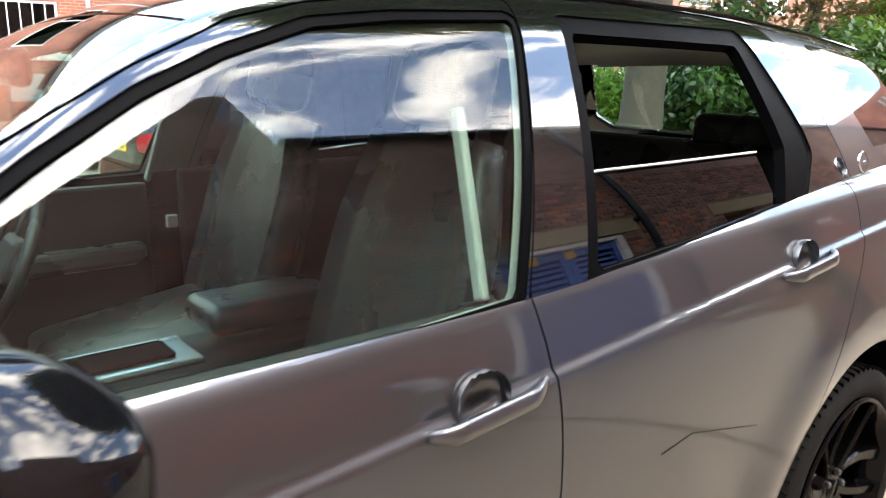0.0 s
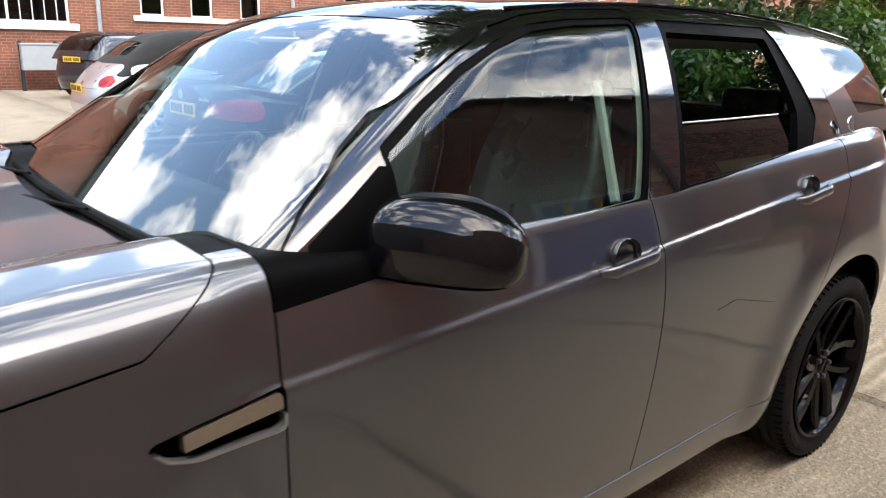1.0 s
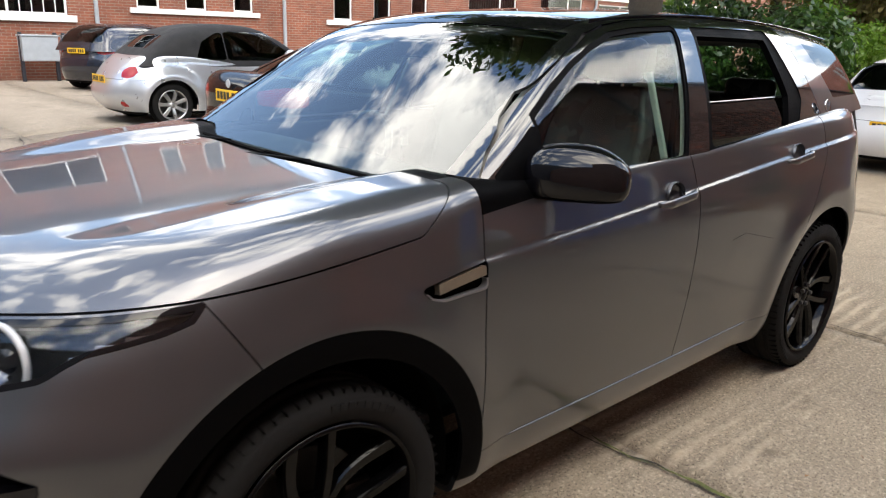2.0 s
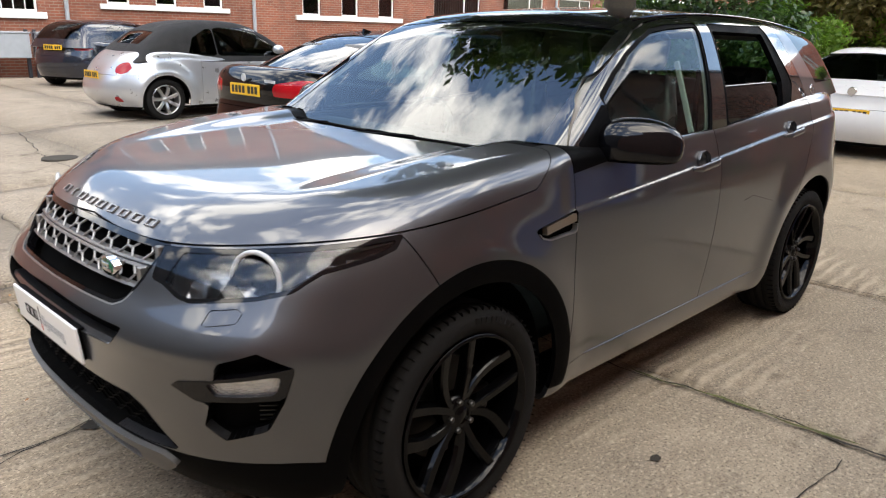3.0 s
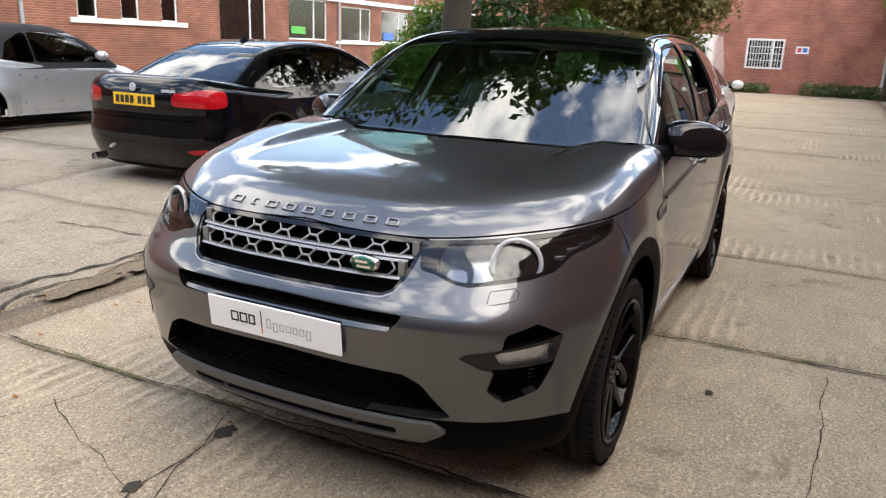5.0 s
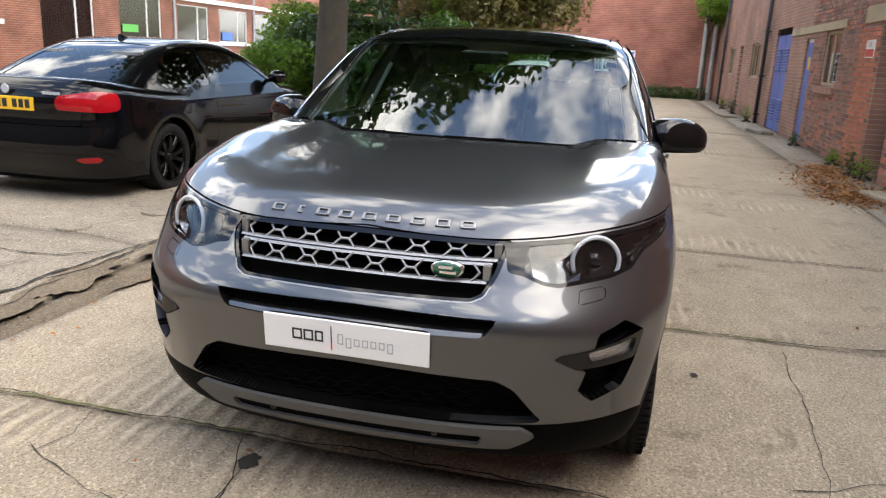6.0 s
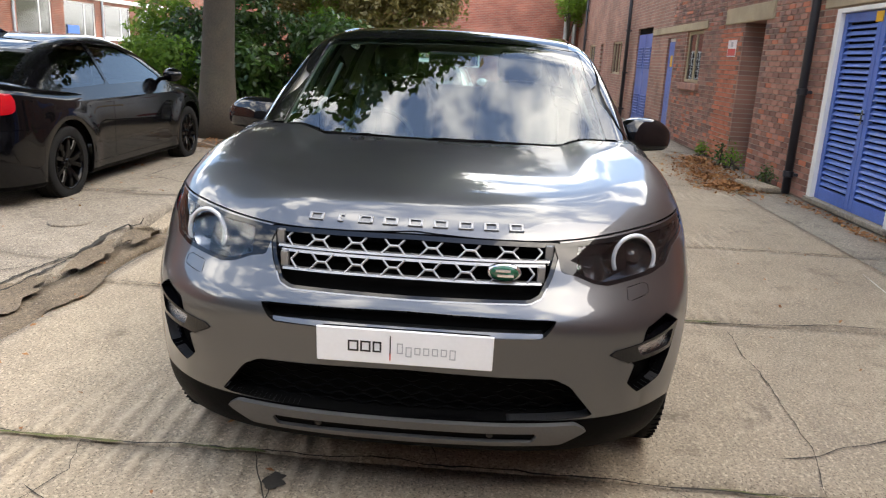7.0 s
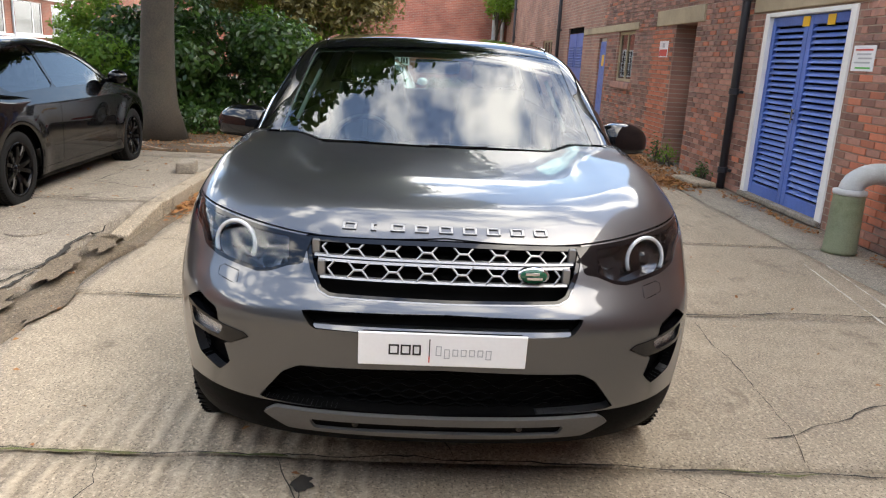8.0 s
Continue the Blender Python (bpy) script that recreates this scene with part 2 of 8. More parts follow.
def spl(keys):
    """A natural cubic curve through (a, b) pairs, straight beyond the ends."""
    x, y = np.array([k[0] for k in keys], float), np.array([k[1] for k in keys], float)
    n, h = len(x), np.diff(x)
    A, r = np.eye(n), np.zeros(n)
    for i in range(1, n - 1):
        A[i, i - 1], A[i, i], A[i, i + 1] = h[i - 1], 2 * (h[i - 1] + h[i]), h[i]
        r[i] = 6 * ((y[i + 1] - y[i]) / h[i] - (y[i] - y[i - 1]) / h[i - 1])
    m = np.linalg.solve(A, r)
    def f(v):
        v = np.asarray(v, float)
        w = np.clip(v, x[0], x[-1])
        i = np.clip(np.searchsorted(x, w) - 1, 0, n - 2)
        a, b, hh = x[i + 1] - w, w - x[i], h[i]
        s = (m[i] * a ** 3 + m[i + 1] * b ** 3) / (6 * hh) + (y[i] / hh - m[i] * hh / 6) * a + (y[i + 1] / hh - m[i + 1] * hh / 6) * b
        s0 = (y[1] - y[0]) / h[0] - h[0] * (2 * m[0] + m[1]) / 6
        s1 = (y[-1] - y[-2]) / h[-1] + h[-1] * (m[-2] + 2 * m[-1]) / 6
        return s + np.where(v < x[0], (v - x[0]) * s0, 0) + np.where(v > x[-1], (v - x[-1]) * s1, 0)
    return f


def smax(a, b, k):
    h = np.maximum(k - np.abs(a - b), 0) / k
    return np.maximum(a, b) + h * h * k * 0.25


def sstep(t):
    t = np.clip(t, 0, 1)
    return t * t * (3 - 2 * t)


def sd_poly(px, pz, pts, r=0.0):
    """Signed distance to a polygon, below zero inside, its corners rounded by r and its outline kept about where it is."""
    px, pz = np.asarray(px, float), np.asarray(pz, float)
    P = np.array(pts, float)
    d = np.full(px.shape, 1e9)
    inside = np.zeros(px.shape, bool)
    for i in range(len(P)):
        a, b = P[i], P[i - 1]
        ex, ez = b - a
        t = np.clip(((px - a[0]) * ex + (pz - a[1]) * ez) / (ex * ex + ez * ez), 0, 1)
        d = np.minimum(d, np.hypot(px - a[0] - t * ex, pz - a[1] - t * ez))
        cross = (a[1] > pz) != (b[1] > pz)
        with np.errstate(divide="ignore", invalid="ignore"):
            xi = a[0] + (pz - a[1]) / (ez if ez else 1e-12) * ex
        inside ^= cross & (px < xi)
    return np.where(inside, -d, d) - r


class Surf:
    """A sheet of polygons with true normals, which can be split along the zero line of a field."""
    def __init__(self, V, N, F):
        self.V, self.N, self.F = np.asarray(V, float).reshape(-1, 3), np.asarray(N, float).reshape(-1, 3), F

    @property
    def x(self): return self.V[:, 0]
    @property
    def y(self): return self.V[:, 1]
    @property
    def z(self): return self.V[:, 2]

    def pick(self, F):
        if not F:
            return Surf(np.zeros((0, 3)), np.zeros((0, 3)), [])
        used = np.unique(np.concatenate([np.array(f) for f in F]))
        back = {int(u): i for i, u in enumerate(used)}
        return Surf(self.V[used], self.N[used], [tuple(back[v] for v in f) for f in F])

    def split(self, val):
        """The part where val is below zero, and the rest."""
        if not self.F:
            return self, self
        s = val < 0
        V, N = list(self.V), list(self.N)
        neg, pos, cut = [], [], {}
        def edge(a, b):
            key = (a, b) if a < b else (b, a)
            if key not in cut:
                t = val[a] / (val[a] - val[b])
                V.append(self.V[a] + t * (self.V[b] - self.V[a]))
                n = self.N[a] + t * (self.N[b] - self.N[a])
                N.append(n / (np.linalg.norm(n) + 1e-12))
                cut[key] = len(V) - 1
            return cut[key]
        for f in self.F:
            k = sum(bool(s[v]) for v in f)
            if k == len(f): neg.append(f)
            elif k == 0: pos.append(f)
            else:
                A, B = [], []
                for i, a in enumerate(f):
                    b = f[(i + 1) % len(f)]
                    (A if s[a] else B).append(a)
                    if s[a] != s[b]:
                        e = edge(a, b)
                        A.append(e); B.append(e)
                if len(A) > 2: neg.append(tuple(A))
                if len(B) > 2: pos.append(tuple(B))
        big = Surf(V, N, [])
        return big.pick(neg), big.pick(pos)

    def mirrored(self):
        k = np.array((1, -1, 1))
        return Surf(self.V * k, self.N * k, [f[::-1] for f in self.F])

    def plus(self, o):
        n = len(self.V)
        return Surf(np.vstack((self.V, o.V)), np.vstack((self.N, o.N)), self.F + [tuple(v + n for v in f) for f in o.F])

    def whole(self): return self.plus(self.mirrored())

    def moved(self, d): return Surf(self.V + self.N * d, self.N, self.F)

    def mesh(self, name, mat, rim=0.008):
        V, N, F = list(self.V), list(self.N), list(self.F)
        count = {}
        for f in self.F:
            for i, a in enumerate(f):
                b = f[(i + 1) % len(f)]
                key = (a, b) if a < b else (b, a)
                count[key] = None if key in count else (a, b)
        if rim:
            back = {}
            def low(v):
                if v not in back:
                    V.append(self.V[v]); N.append((0, 0, 0))
                    V.append(self.V[v] - rim * self.N[v]); N.append((0, 0, 0))
                    back[v] = len(V) - 2
                return back[v]
            for e in count.values():
                if e and not (abs(self.V[e[0]][1]) < 1e-4 and abs(self.V[e[1]][1]) < 1e-4):
                    a, b = low(e[0]), low(e[1])
                    F.append((b, a, a + 1, b + 1))
        return mesh_from(name, V, F, mat, N)


def star(G, xa, xb, z0, e0, e1, dth, dx, de, far=3.0, fine=None):
    """Half of a closed form G < 0 (y below zero), found along rays from a core line at height z0 between xa and xb."""
    el = np.arange(e0, e1 + 1e-6, de)
    if fine:
        el = np.concatenate([el[el < fine[0]], np.arange(fine[0], fine[1], fine[2]), el[el > fine[1]]])
    el[-1] = e1
    el = np.radians(el)
    th = np.radians(np.arange(0, 90, dth))
    cols = [(xa, -np.cos(t), -np.sin(t)) for t in th]
    cols += [(x, 0.0, -1.0) for x in np.linspace(xa, xb, max(2, int((xb - xa) / dx)))]
    cols += [(xb, np.cos(t), -np.sin(t)) for t in th[::-1]]
    C = np.array(cols)
    cx, dxx, dyy = C[:, 0][:, None], C[:, 1][:, None], C[:, 2][:, None]
    ce, se = np.cos(el)[None, :], np.sin(el)[None, :]
    X0, DX, DY, DZ = cx + 0 * ce, dxx * ce, dyy * ce, 0 * dxx + se
    lo, hi = np.zeros_like(X0), np.full_like(X0, far)
    found = np.zeros(X0.shape, bool)
    for d in np.linspace(0.05, far, 90):
        out = G(X0 + DX * d, DY * d, z0 + DZ * d) > 0
        hi = np.where(out & ~found, d, hi)
        lo = np.where(~out & ~found, d, lo)
        found |= out
    for _ in range(26):
        mid = (lo + hi) / 2
        out = G(X0 + DX * mid, DY * mid, z0 + DZ * mid) > 0
        hi, lo = np.where(out, mid, hi), np.where(out, lo, mid)
    X, Y, Z = X0 + DX * lo, DY * lo, z0 + DZ * lo
    Y = np.where(np.abs(Y) < 1e-7, 0, Y)
    h = 0.002
    n = np.stack([G(X + h, Y, Z) - G(X - h, Y, Z), G(X, Y + h, Z) - G(X, Y - h, Z), G(X, Y, Z + h) - G(X, Y, Z - h)], -1)
    n /= np.linalg.norm(n, axis=-1, keepdims=True) + 1e-12
    nu, nv = X.shape
    V = np.stack([X, Y, Z], -1).reshape(-1, 3)
    F = []
    for i in range(nu - 1):
        for j in range(nv - 1):
            a, b, c, d = i * nv + j, (i + 1) * nv + j, (i + 1) * nv + j + 1, i * nv + j + 1
            if j == nv - 2 and np.linalg.norm(V[c] - V[d]) < 1e-6:
                F.append((a, b, c))
            else:
                F.append((a, b, c, d))
    # outward facing
    f = F[(nu // 2) * (nv - 1) + nv // 3]
    p = V[list(f[:3])]
    if np.dot(np.cross(p[1] - p[0], p[2] - p[0]), n.reshape(-1, 3)[f[0]]) < 0:
        F = [q[::-1] for q in F]
    return Surf(V, n.reshape(-1, 3), F)


# ---- the place: ground, walls, buildings ----
WALL_Y, FAR_X, LEFT_Y = -4.17, 32.0, 19.5
rng = random.Random(5)


def concrete(name, base, alt, ribs=0.0):
    """Weathered concrete with stones showing, stains, and shallow ribs along x where it was tamped."""
    m = bpy.data.materials.new(name)
    m.use_nodes = True
    n, l = m.node_tree.nodes, m.node_tree.links
    b = n["Principled BSDF"]
    co = n.new("ShaderNodeTexCoord")
    def noise_at(scale, detail, rough=0.6, stretch=None):
        t = n.new("ShaderNodeTexNoise")
        t.inputs["Scale"].default_value, t.inputs["Detail"].default_value, t.inputs["Roughness"].default_value = scale, detail, rough
        src = co.outputs["Object"]
        if stretch:
            mp = n.new("ShaderNodeMapping"); mp.inputs["Scale"].default_value = stretch
            l.new(src, mp.inputs["Vector"]); src = mp.outputs["Vector"]
        l.new(src, t.inputs["Vector"])
        return t.outputs["Fac"]
    def mixed(fac, lo, hi, a, bcol, kind="MIX"):
        mr = n.new("ShaderNodeMapRange"); mr.inputs["From Min"].default_value, mr.inputs["From Max"].default_value = lo, hi
        l.new(fac, mr.inputs["Value"])
        mx = n.new("ShaderNodeMix"); mx.data_type, mx.blend_type = "RGBA", kind
        l.new(mr.outputs["Result"], mx.inputs["Factor"])
        for sock, v in (("A", a), ("B", bcol)):
            if isinstance(v, tuple): mx.inputs[sock].default_value = (*v, 1)
            else: l.new(v, mx.inputs[sock])
        return mx.outputs["Result"]
    c = mixed(noise_at(0.9, 8, 0.65), 0.38, 0.66, base, alt)
    c = mixed(noise_at(5, 9, 0.7), 0.35, 0.75, c, tuple(v * 0.62 for v in base))
    c = mixed(noise_at(55, 4, 0.7), 0.50, 0.70, c, tuple(min(1, v * 1.5) for v in base))
    c = mixed(noise_at(95, 3, 0.6), 0.53, 0.66, c, tuple(v * 0.34 for v in base))
    c = mixed(noise_at(2.2, 10, 0.75), 0.56, 0.68, c, tuple(v * 0.55 for v in alt))
    c = mixed(noise_at(26, 6, 0.8), 0.60, 0.80, c, tuple(v * 0.5 for v in alt))
    b.inputs["Roughness"].default_value, b.inputs["Specular IOR Level"].default_value = 0.85, 0.3
    add = n.new("ShaderNodeMath"); add.operation = "MULTIPLY_ADD"
    l.new(noise_at(90, 5, 0.75), add.inputs[0]); add.inputs[1].default_value = 0.5
    l.new(noise_at(18, 5, 0.7), add.inputs[2])
    h = add.outputs[0]
    if ribs:
        w = n.new("ShaderNodeTexWave"); w.wave_type, w.bands_direction = "BANDS", "Y"
        w.inputs["Scale"].default_value, w.inputs["Distortion"].default_value, w.inputs["Detail"].default_value, w.inputs["Detail Scale"].default_value = 3.3, 2.6, 4, 1.2
        l.new(co.outputs["Object"], w.inputs["Vector"])
        mask = n.new("ShaderNodeMapRange"); mask.inputs["From Min"].default_value, mask.inputs["From Max"].default_value = 0.48, 0.66
        l.new(noise_at(0.55, 4), mask.inputs["Value"])
        mm = n.new("ShaderNodeMath"); mm.operation = "MULTIPLY"; l.new(w.outputs["Fac"], mm.inputs[0]); l.new(mask.outputs["Result"], mm.inputs[1])
        a2 = n.new("ShaderNodeMath"); a2.operation = "MULTIPLY_ADD"
        l.new(mm.outputs[0], a2.inputs[0]); a2.inputs[1].default_value = ribs; l.new(h, a2.inputs[2])
        h = a2.outputs[0]
        inv = n.new("ShaderNodeMath"); inv.operation = "MULTIPLY_ADD"
        l.new(mm.outputs[0], inv.inputs[0]); inv.inputs[1].default_value = 0.55; l.new(noise_at(30, 5, 0.8), inv.inputs[2])
        c = mixed(inv.outputs[0], 0.70, 1.10, c, tuple(min(1, v * 1.25) for v in base))
    l.new(c, b.inputs["Base Color"])
    bp = n.new("ShaderNodeBump"); bp.inputs["Strength"].default_value, bp.inputs["Distance"].default_value = 1.0, 0.012
    l.new(h, bp.inputs["Height"]); l.new(bp.outputs["Normal"], b.inputs["Normal"])
    return m


CONCRETE = concrete("weathered_concrete", (0.41, 0.34, 0.25), (0.28, 0.23, 0.17), 1.25)
CONCRETE2 = concrete("grey_concrete", (0.33, 0.285, 0.228), (0.225, 0.192, 0.152))
GUTTER = concrete("gutter_dirt", (0.20, 0.158, 0.11), (0.11, 0.085, 0.06))
# neutral dark grey for the added wall behind the camera, reflected in the paint
BLOCKGREY = concrete("light_block_grey", (0.13, 0.132, 0.135), (0.09, 0.092, 0.095))
ASPHALT = concrete("worn_asphalt", (0.17, 0.15, 0.13), (0.11, 0.095, 0.08))
CRACK = material("crack_dirt", (0.03, 0.026, 0.02), 0.95, vary=0.3)
MOSS = material("joint_moss", (0.10, 0.115, 0.03), 0.95, vary=0.4, scale=20, alt=(0.12, 0.09, 0.05))
LINEPAINT = material("worn_white_line", (0.62, 0.58, 0.5), 0.8, vary=0.2, scale=9, alt=(0.36, 0.31, 0.25), altpos=(0.48, 0.56))
STONE = material("stone_lintel", (0.40, 0.33, 0.22), 0.85, vary=0.18, scale=3, fine=120, bump=0.4, alt=(0.27, 0.22, 0.15))
WHITEWOOD = material("white_painted_wood", (0.74, 0.74, 0.72), 0.5, vary=0.08, scale=3)
BLUEWOOD = material("blue_painted_wood", (0.085, 0.155, 0.47), 0.45, vary=0.2, scale=4, fine=60, alt=(0.04, 0.10, 0.36))
DARKPIPE = material("black_painted_iron", (0.018, 0.02, 0.028), 0.45, vary=0.25, scale=6)
GREYPIPE = material("grey_plastic_pipe", (0.42, 0.43, 0.43), 0.5, vary=0.15, alt=(0.3, 0.31, 0.27))
MOSSPIPE = material("mossy_pipe", (0.22, 0.24, 0.15), 0.8, vary=0.25, scale=5, alt=(0.12, 0.14, 0.07))
GALV = material("grey_painted_steel", (0.36, 0.39, 0.42), 0.5, 0.2, vary=0.15)
BLIND = material("pale_blinds", (0.45, 0.42, 0.36), 0.7, vary=0.1)
PANE = glass("building_window_glass", (0.35, 0.38, 0.4), ior=1.7)
# room shade put into the colour of added sheets behind windows and doors
ROOMSHADE = material("painted_room_shade", (0.05, 0.05, 0.055), 0.9, vary=0.3, scale=2)
YELLOWSIGN = material("yellow_sign", (0.75, 0.45, 0.02), 0.5, vary=0.1)
REDSIGN = material("red_sign", (0.55, 0.06, 0.05), 0.5, vary=0.1)
GREENSIGN = material("green_sign", (0.1, 0.42, 0.08), 0.5)
BLUESIGN = material("blue_sign", (0.05, 0.15, 0.5), 0.5)
FELT = material("roof_felt", (0.06, 0.06, 0.06), 0.9, vary=0.3)


def brickwork(name, base, dark, mortar, scale=1.0, ydir=False):
    """Brick laid 225 x 75 mm, flush, for walls too far off for single bricks."""
    m = bpy.data.materials.new(name)
    m.use_nodes = True
    n, l = m.node_tree.nodes, m.node_tree.links
    b = n["Principled BSDF"]
    co, br = n.new("ShaderNodeTexCoord"), n.new("ShaderNodeTexBrick")
    cx = n.new("ShaderNodeSeparateXYZ"); cc = n.new("ShaderNodeCombineXYZ")
    l.new(co.outputs["Object"], cx.inputs[0])
    l.new(cx.outputs["Y" if ydir else "X"], cc.inputs["X"]); l.new(cx.outputs["Z"], cc.inputs["Y"])
    l.new(cc.outputs[0], br.inputs["Vector"])
    br.inputs["Scale"].default_value = 1.0
    br.inputs["Brick Width"].default_value, br.inputs["Row Height"].default_value, br.inputs["Mortar Size"].default_value = 0.225, 0.075, 0.006
    br.inputs["Color1"].default_value, br.inputs["Color2"].default_value, br.inputs["Mortar"].default_value = (*base, 1), (*dark, 1), (*mortar, 1)
    br.inputs["Bias"].default_value = -0.1
    no = n.new("ShaderNodeTexNoise"); no.inputs["Scale"].default_value, no.inputs["Detail"].default_value = 1.1, 8
    l.new(co.outputs["Object"], no.inputs["Vector"])
    mr = n.new("ShaderNodeMapRange"); mr.inputs["From Min"].default_value, mr.inputs["From Max"].default_value = 0.3, 0.7
    mr.inputs["To Min"].default_value, mr.inputs["To Max"].default_value = 0.68, 1.25
    l.new(no.outputs["Fac"], mr.inputs["Value"])
    mx = n.new("ShaderNodeMix"); mx.data_type, mx.blend_type = "RGBA", "MULTIPLY"; mx.inputs["Factor"].default_value = 1
    l.new(br.outputs["Color"], mx.inputs["A"]); l.new(mr.outputs["Result"], mx.inputs["B"])
    l.new(mx.outputs["Result"], b.inputs["Base Color"])
    b.inputs["Roughness"].default_value = 0.85
    bp = n.new("ShaderNodeBump"); bp.inputs["Strength"].default_value, bp.inputs["Distance"].default_value = 0.6, 0.006; bp.invert = True
    l.new(br.outputs["Fac"], bp.inputs["Height"]); l.new(bp.outputs["Normal"], b.inputs["Normal"])
    return m


BRICK_L = brickwork("orange_red_brick", (0.235, 0.077, 0.042), (0.175, 0.058, 0.035), (0.25, 0.205, 0.16))
BRICK_F = brickwork("old_red_brick", (0.36, 0.12, 0.08), (0.27, 0.092, 0.065), (0.32, 0.25, 0.20), ydir=True)
BRICK_R = brickwork("sooty_brick", (0.32, 0.165, 0.12), (0.22, 0.125, 0.10), (0.34, 0.28, 0.23))
BRICK_Y = brickwork("sooty_return_brick", (0.32, 0.14, 0.095), (0.22, 0.11, 0.085), (0.32, 0.26, 0.21), ydir=True)
MORTAR = material("old_mortar", (0.36, 0.30, 0.25), 0.95, vary=0.25, scale=3, fine=150, bump=0.4)
BRICKPIECE = material("sooty_brick_face", (0.31, 0.155, 0.115), 0.85, vary=0.22, scale=8, fine=140, bump=0.35, rand=0.42, alt=(0.18, 0.115, 0.10), altpos=(0.42, 0.62), coords="Object")
BRICKRED = material("red_brick_face", (0.44, 0.155, 0.09), 0.85, vary=0.2, scale=8, fine=140, bump=0.35, rand=0.22)

# one sheet to the horizon
g = bmesh.new()
bmesh.ops.create_grid(g, x_segments=4, y_segments=4, size=400)
moved(g, Matrix.Translation((0, 0, -0.03)))
ground = tagged(part("ground", g, ASPHALT), "worn dark asphalt and earth round the yard", "ground", kind="structure")


def yard_h(x, y):
    """Height of the raised yard beside the alley."""
    return 0.115 * float(sstep((x + 0.9) / 2.6)) * float(sstep((y - 2.15 + 0.2 * (x < 1.2)) / (0.08 if x > 1.3 else 0.55)))


def sheet(x0, x1, y0, y1, step, h, name, mat, parent=None, thick=0.05, edge=None):
    nx, ny = max(2, int((x1 - x0) / step)), max(2, int((y1 - y0) / step))
    V, F = [], []
    for i in range(nx + 1):
        for j in range(ny + 1):
            x, y = x0 + (x1 - x0) * i / nx, y0 + (y1 - y0) * j / ny
            bx, by = i in (0, nx), j in (0, ny)
            if edge:
                x += edge * noise.noise((x * 2.1, y * 2.1, 3.0)) * bx; y += edge * noise.noise((x * 2.1, y * 2.1, 9.0)) * by
            V.append((x, y, h(x, y) - (0.006 if bx or by else 0)))
    n0 = len(V)
    for i in range(nx):
        for j in range(ny):
            a = i * (ny + 1) + j
            F.append((a, a + ny + 1, a + ny + 2, a + 1))
    rim = [i * (ny + 1) for i in range(nx + 1)] + [nx * (ny + 1) + j for j in range(1, ny + 1)] + [i * (ny + 1) + ny for i in range(nx - 1, -1, -1)] + [j for j in range(ny - 1, 0, -1)]
    for v in rim:
        V.append((V[v][0], V[v][1], V[v][2] - thick))
    for k in range(len(rim)):
        q = (k + 1) % len(rim)
        F.append((rim[q], rim[k], n0 + k, n0 + q))
    return hang(name, mesh_from(name, V, F, mat), parent)


# the alley: cast concrete bays with joints between them
pavement = thing("pavement", "cast concrete alley in long bays with mossy joints", "pavement", kind="structure")
JOINTS = [-16.0, -12.2, -8.6, -5.4, -1.78, 0.11, 2.10, 5.6, 9.6, 14.0, 19.0, 25.0, 32.0]
wob = lambda x, y: 0.004 * noise.noise((x * 0.9, y * 0.9, 1.0)) + 0.0015 * noise.noise((x * 6, y * 6, 2.0))
for xa, xb in zip(JOINTS, JOINTS[1:]):
    for ya, yb in ((-3.42, 2.18),):
        sheet(xa + 0.006, xb - 0.006, ya, yb, 0.11 if -6 < xa < 3 else 0.4, wob, "concrete_bay", CONCRETE, pavement, 0.04, 0.02)
for xa, xb in zip(JOINTS, JOINTS[1:]):
    sheet(xa + 0.006, xb - 0.006, WALL_Y, -3.435, 0.25, lambda x, y: -0.004 + wob(x, y), "edge_bay", CONCRETE2, pavement, 0.04, 0.02)
# the raised yard, lower and broken along its near edge
yard = thing("yard", "patched grey concrete yard, raised behind a kerb", "yard", kind="structure")
YX = [-14.0, -6.0, -1.25, 0.4, 2.35, 5.2, 9.0, 14.0, 32.0]
for xa, xb in zip(YX, YX[1:]):
    for ya, yb in ((2.50 if xa < 1 else 2.46, 5.3), (5.31, 9.0), (9.01, LEFT_Y)):
        sheet(xa + 0.008, xb - 0.008, ya, yb, 0.16 if (xb - xa < 4 and ya < 5) else 0.5, lambda x, y: yard_h(x, y) + 0.006 + 0.012 * noise.noise((x * 0.6, y * 0.6, 4.0)), "yard_slab", CONCRETE2, yard, 0.12, 0.11)
gutter = sheet(-14, 30, 2.19, 2.44, 0.14, lambda x, y: -0.012 + 0.012 * noise.noise((x * 3, y * 3, 5.0)) + (yard_h(x, 2.6) * 0.3 if x < 1.3 else 0), "gutter", GUTTER, None, 0.04, 0.10)
tagged(gutter, "broken dirty asphalt gutter beside the kerb", "gutter", kind="structure")
kerb = thing("kerb", "worn concrete kerb stones along the raised yard", "kerb", kind="structure")
xk = 1.42
while xk < 9.5:
    ln = 0.9 + 0.02 * rng.random()
    b = box(0, ln - 0.012, -0.07, 0.075, -0.06, 0.128, 0.018, 2)
    for v in b.verts:
        v.co += Vector((0, 0.006, 0.006)) * noise.noise((v.co.x * 5 + xk, v.co.y * 9, v.co.z * 9))
    if xk < 1.5:
        for v in b.verts:
            if v.co.x < 0.2 and v.co.z > 0: v.co.z -= 0.09
    part("kerb_stone", moved(b, pose(xk, 2.40, 0, 0, 0, rng.uniform(-0.6, 0.6))), CONCRETE, kerb)
    xk += ln


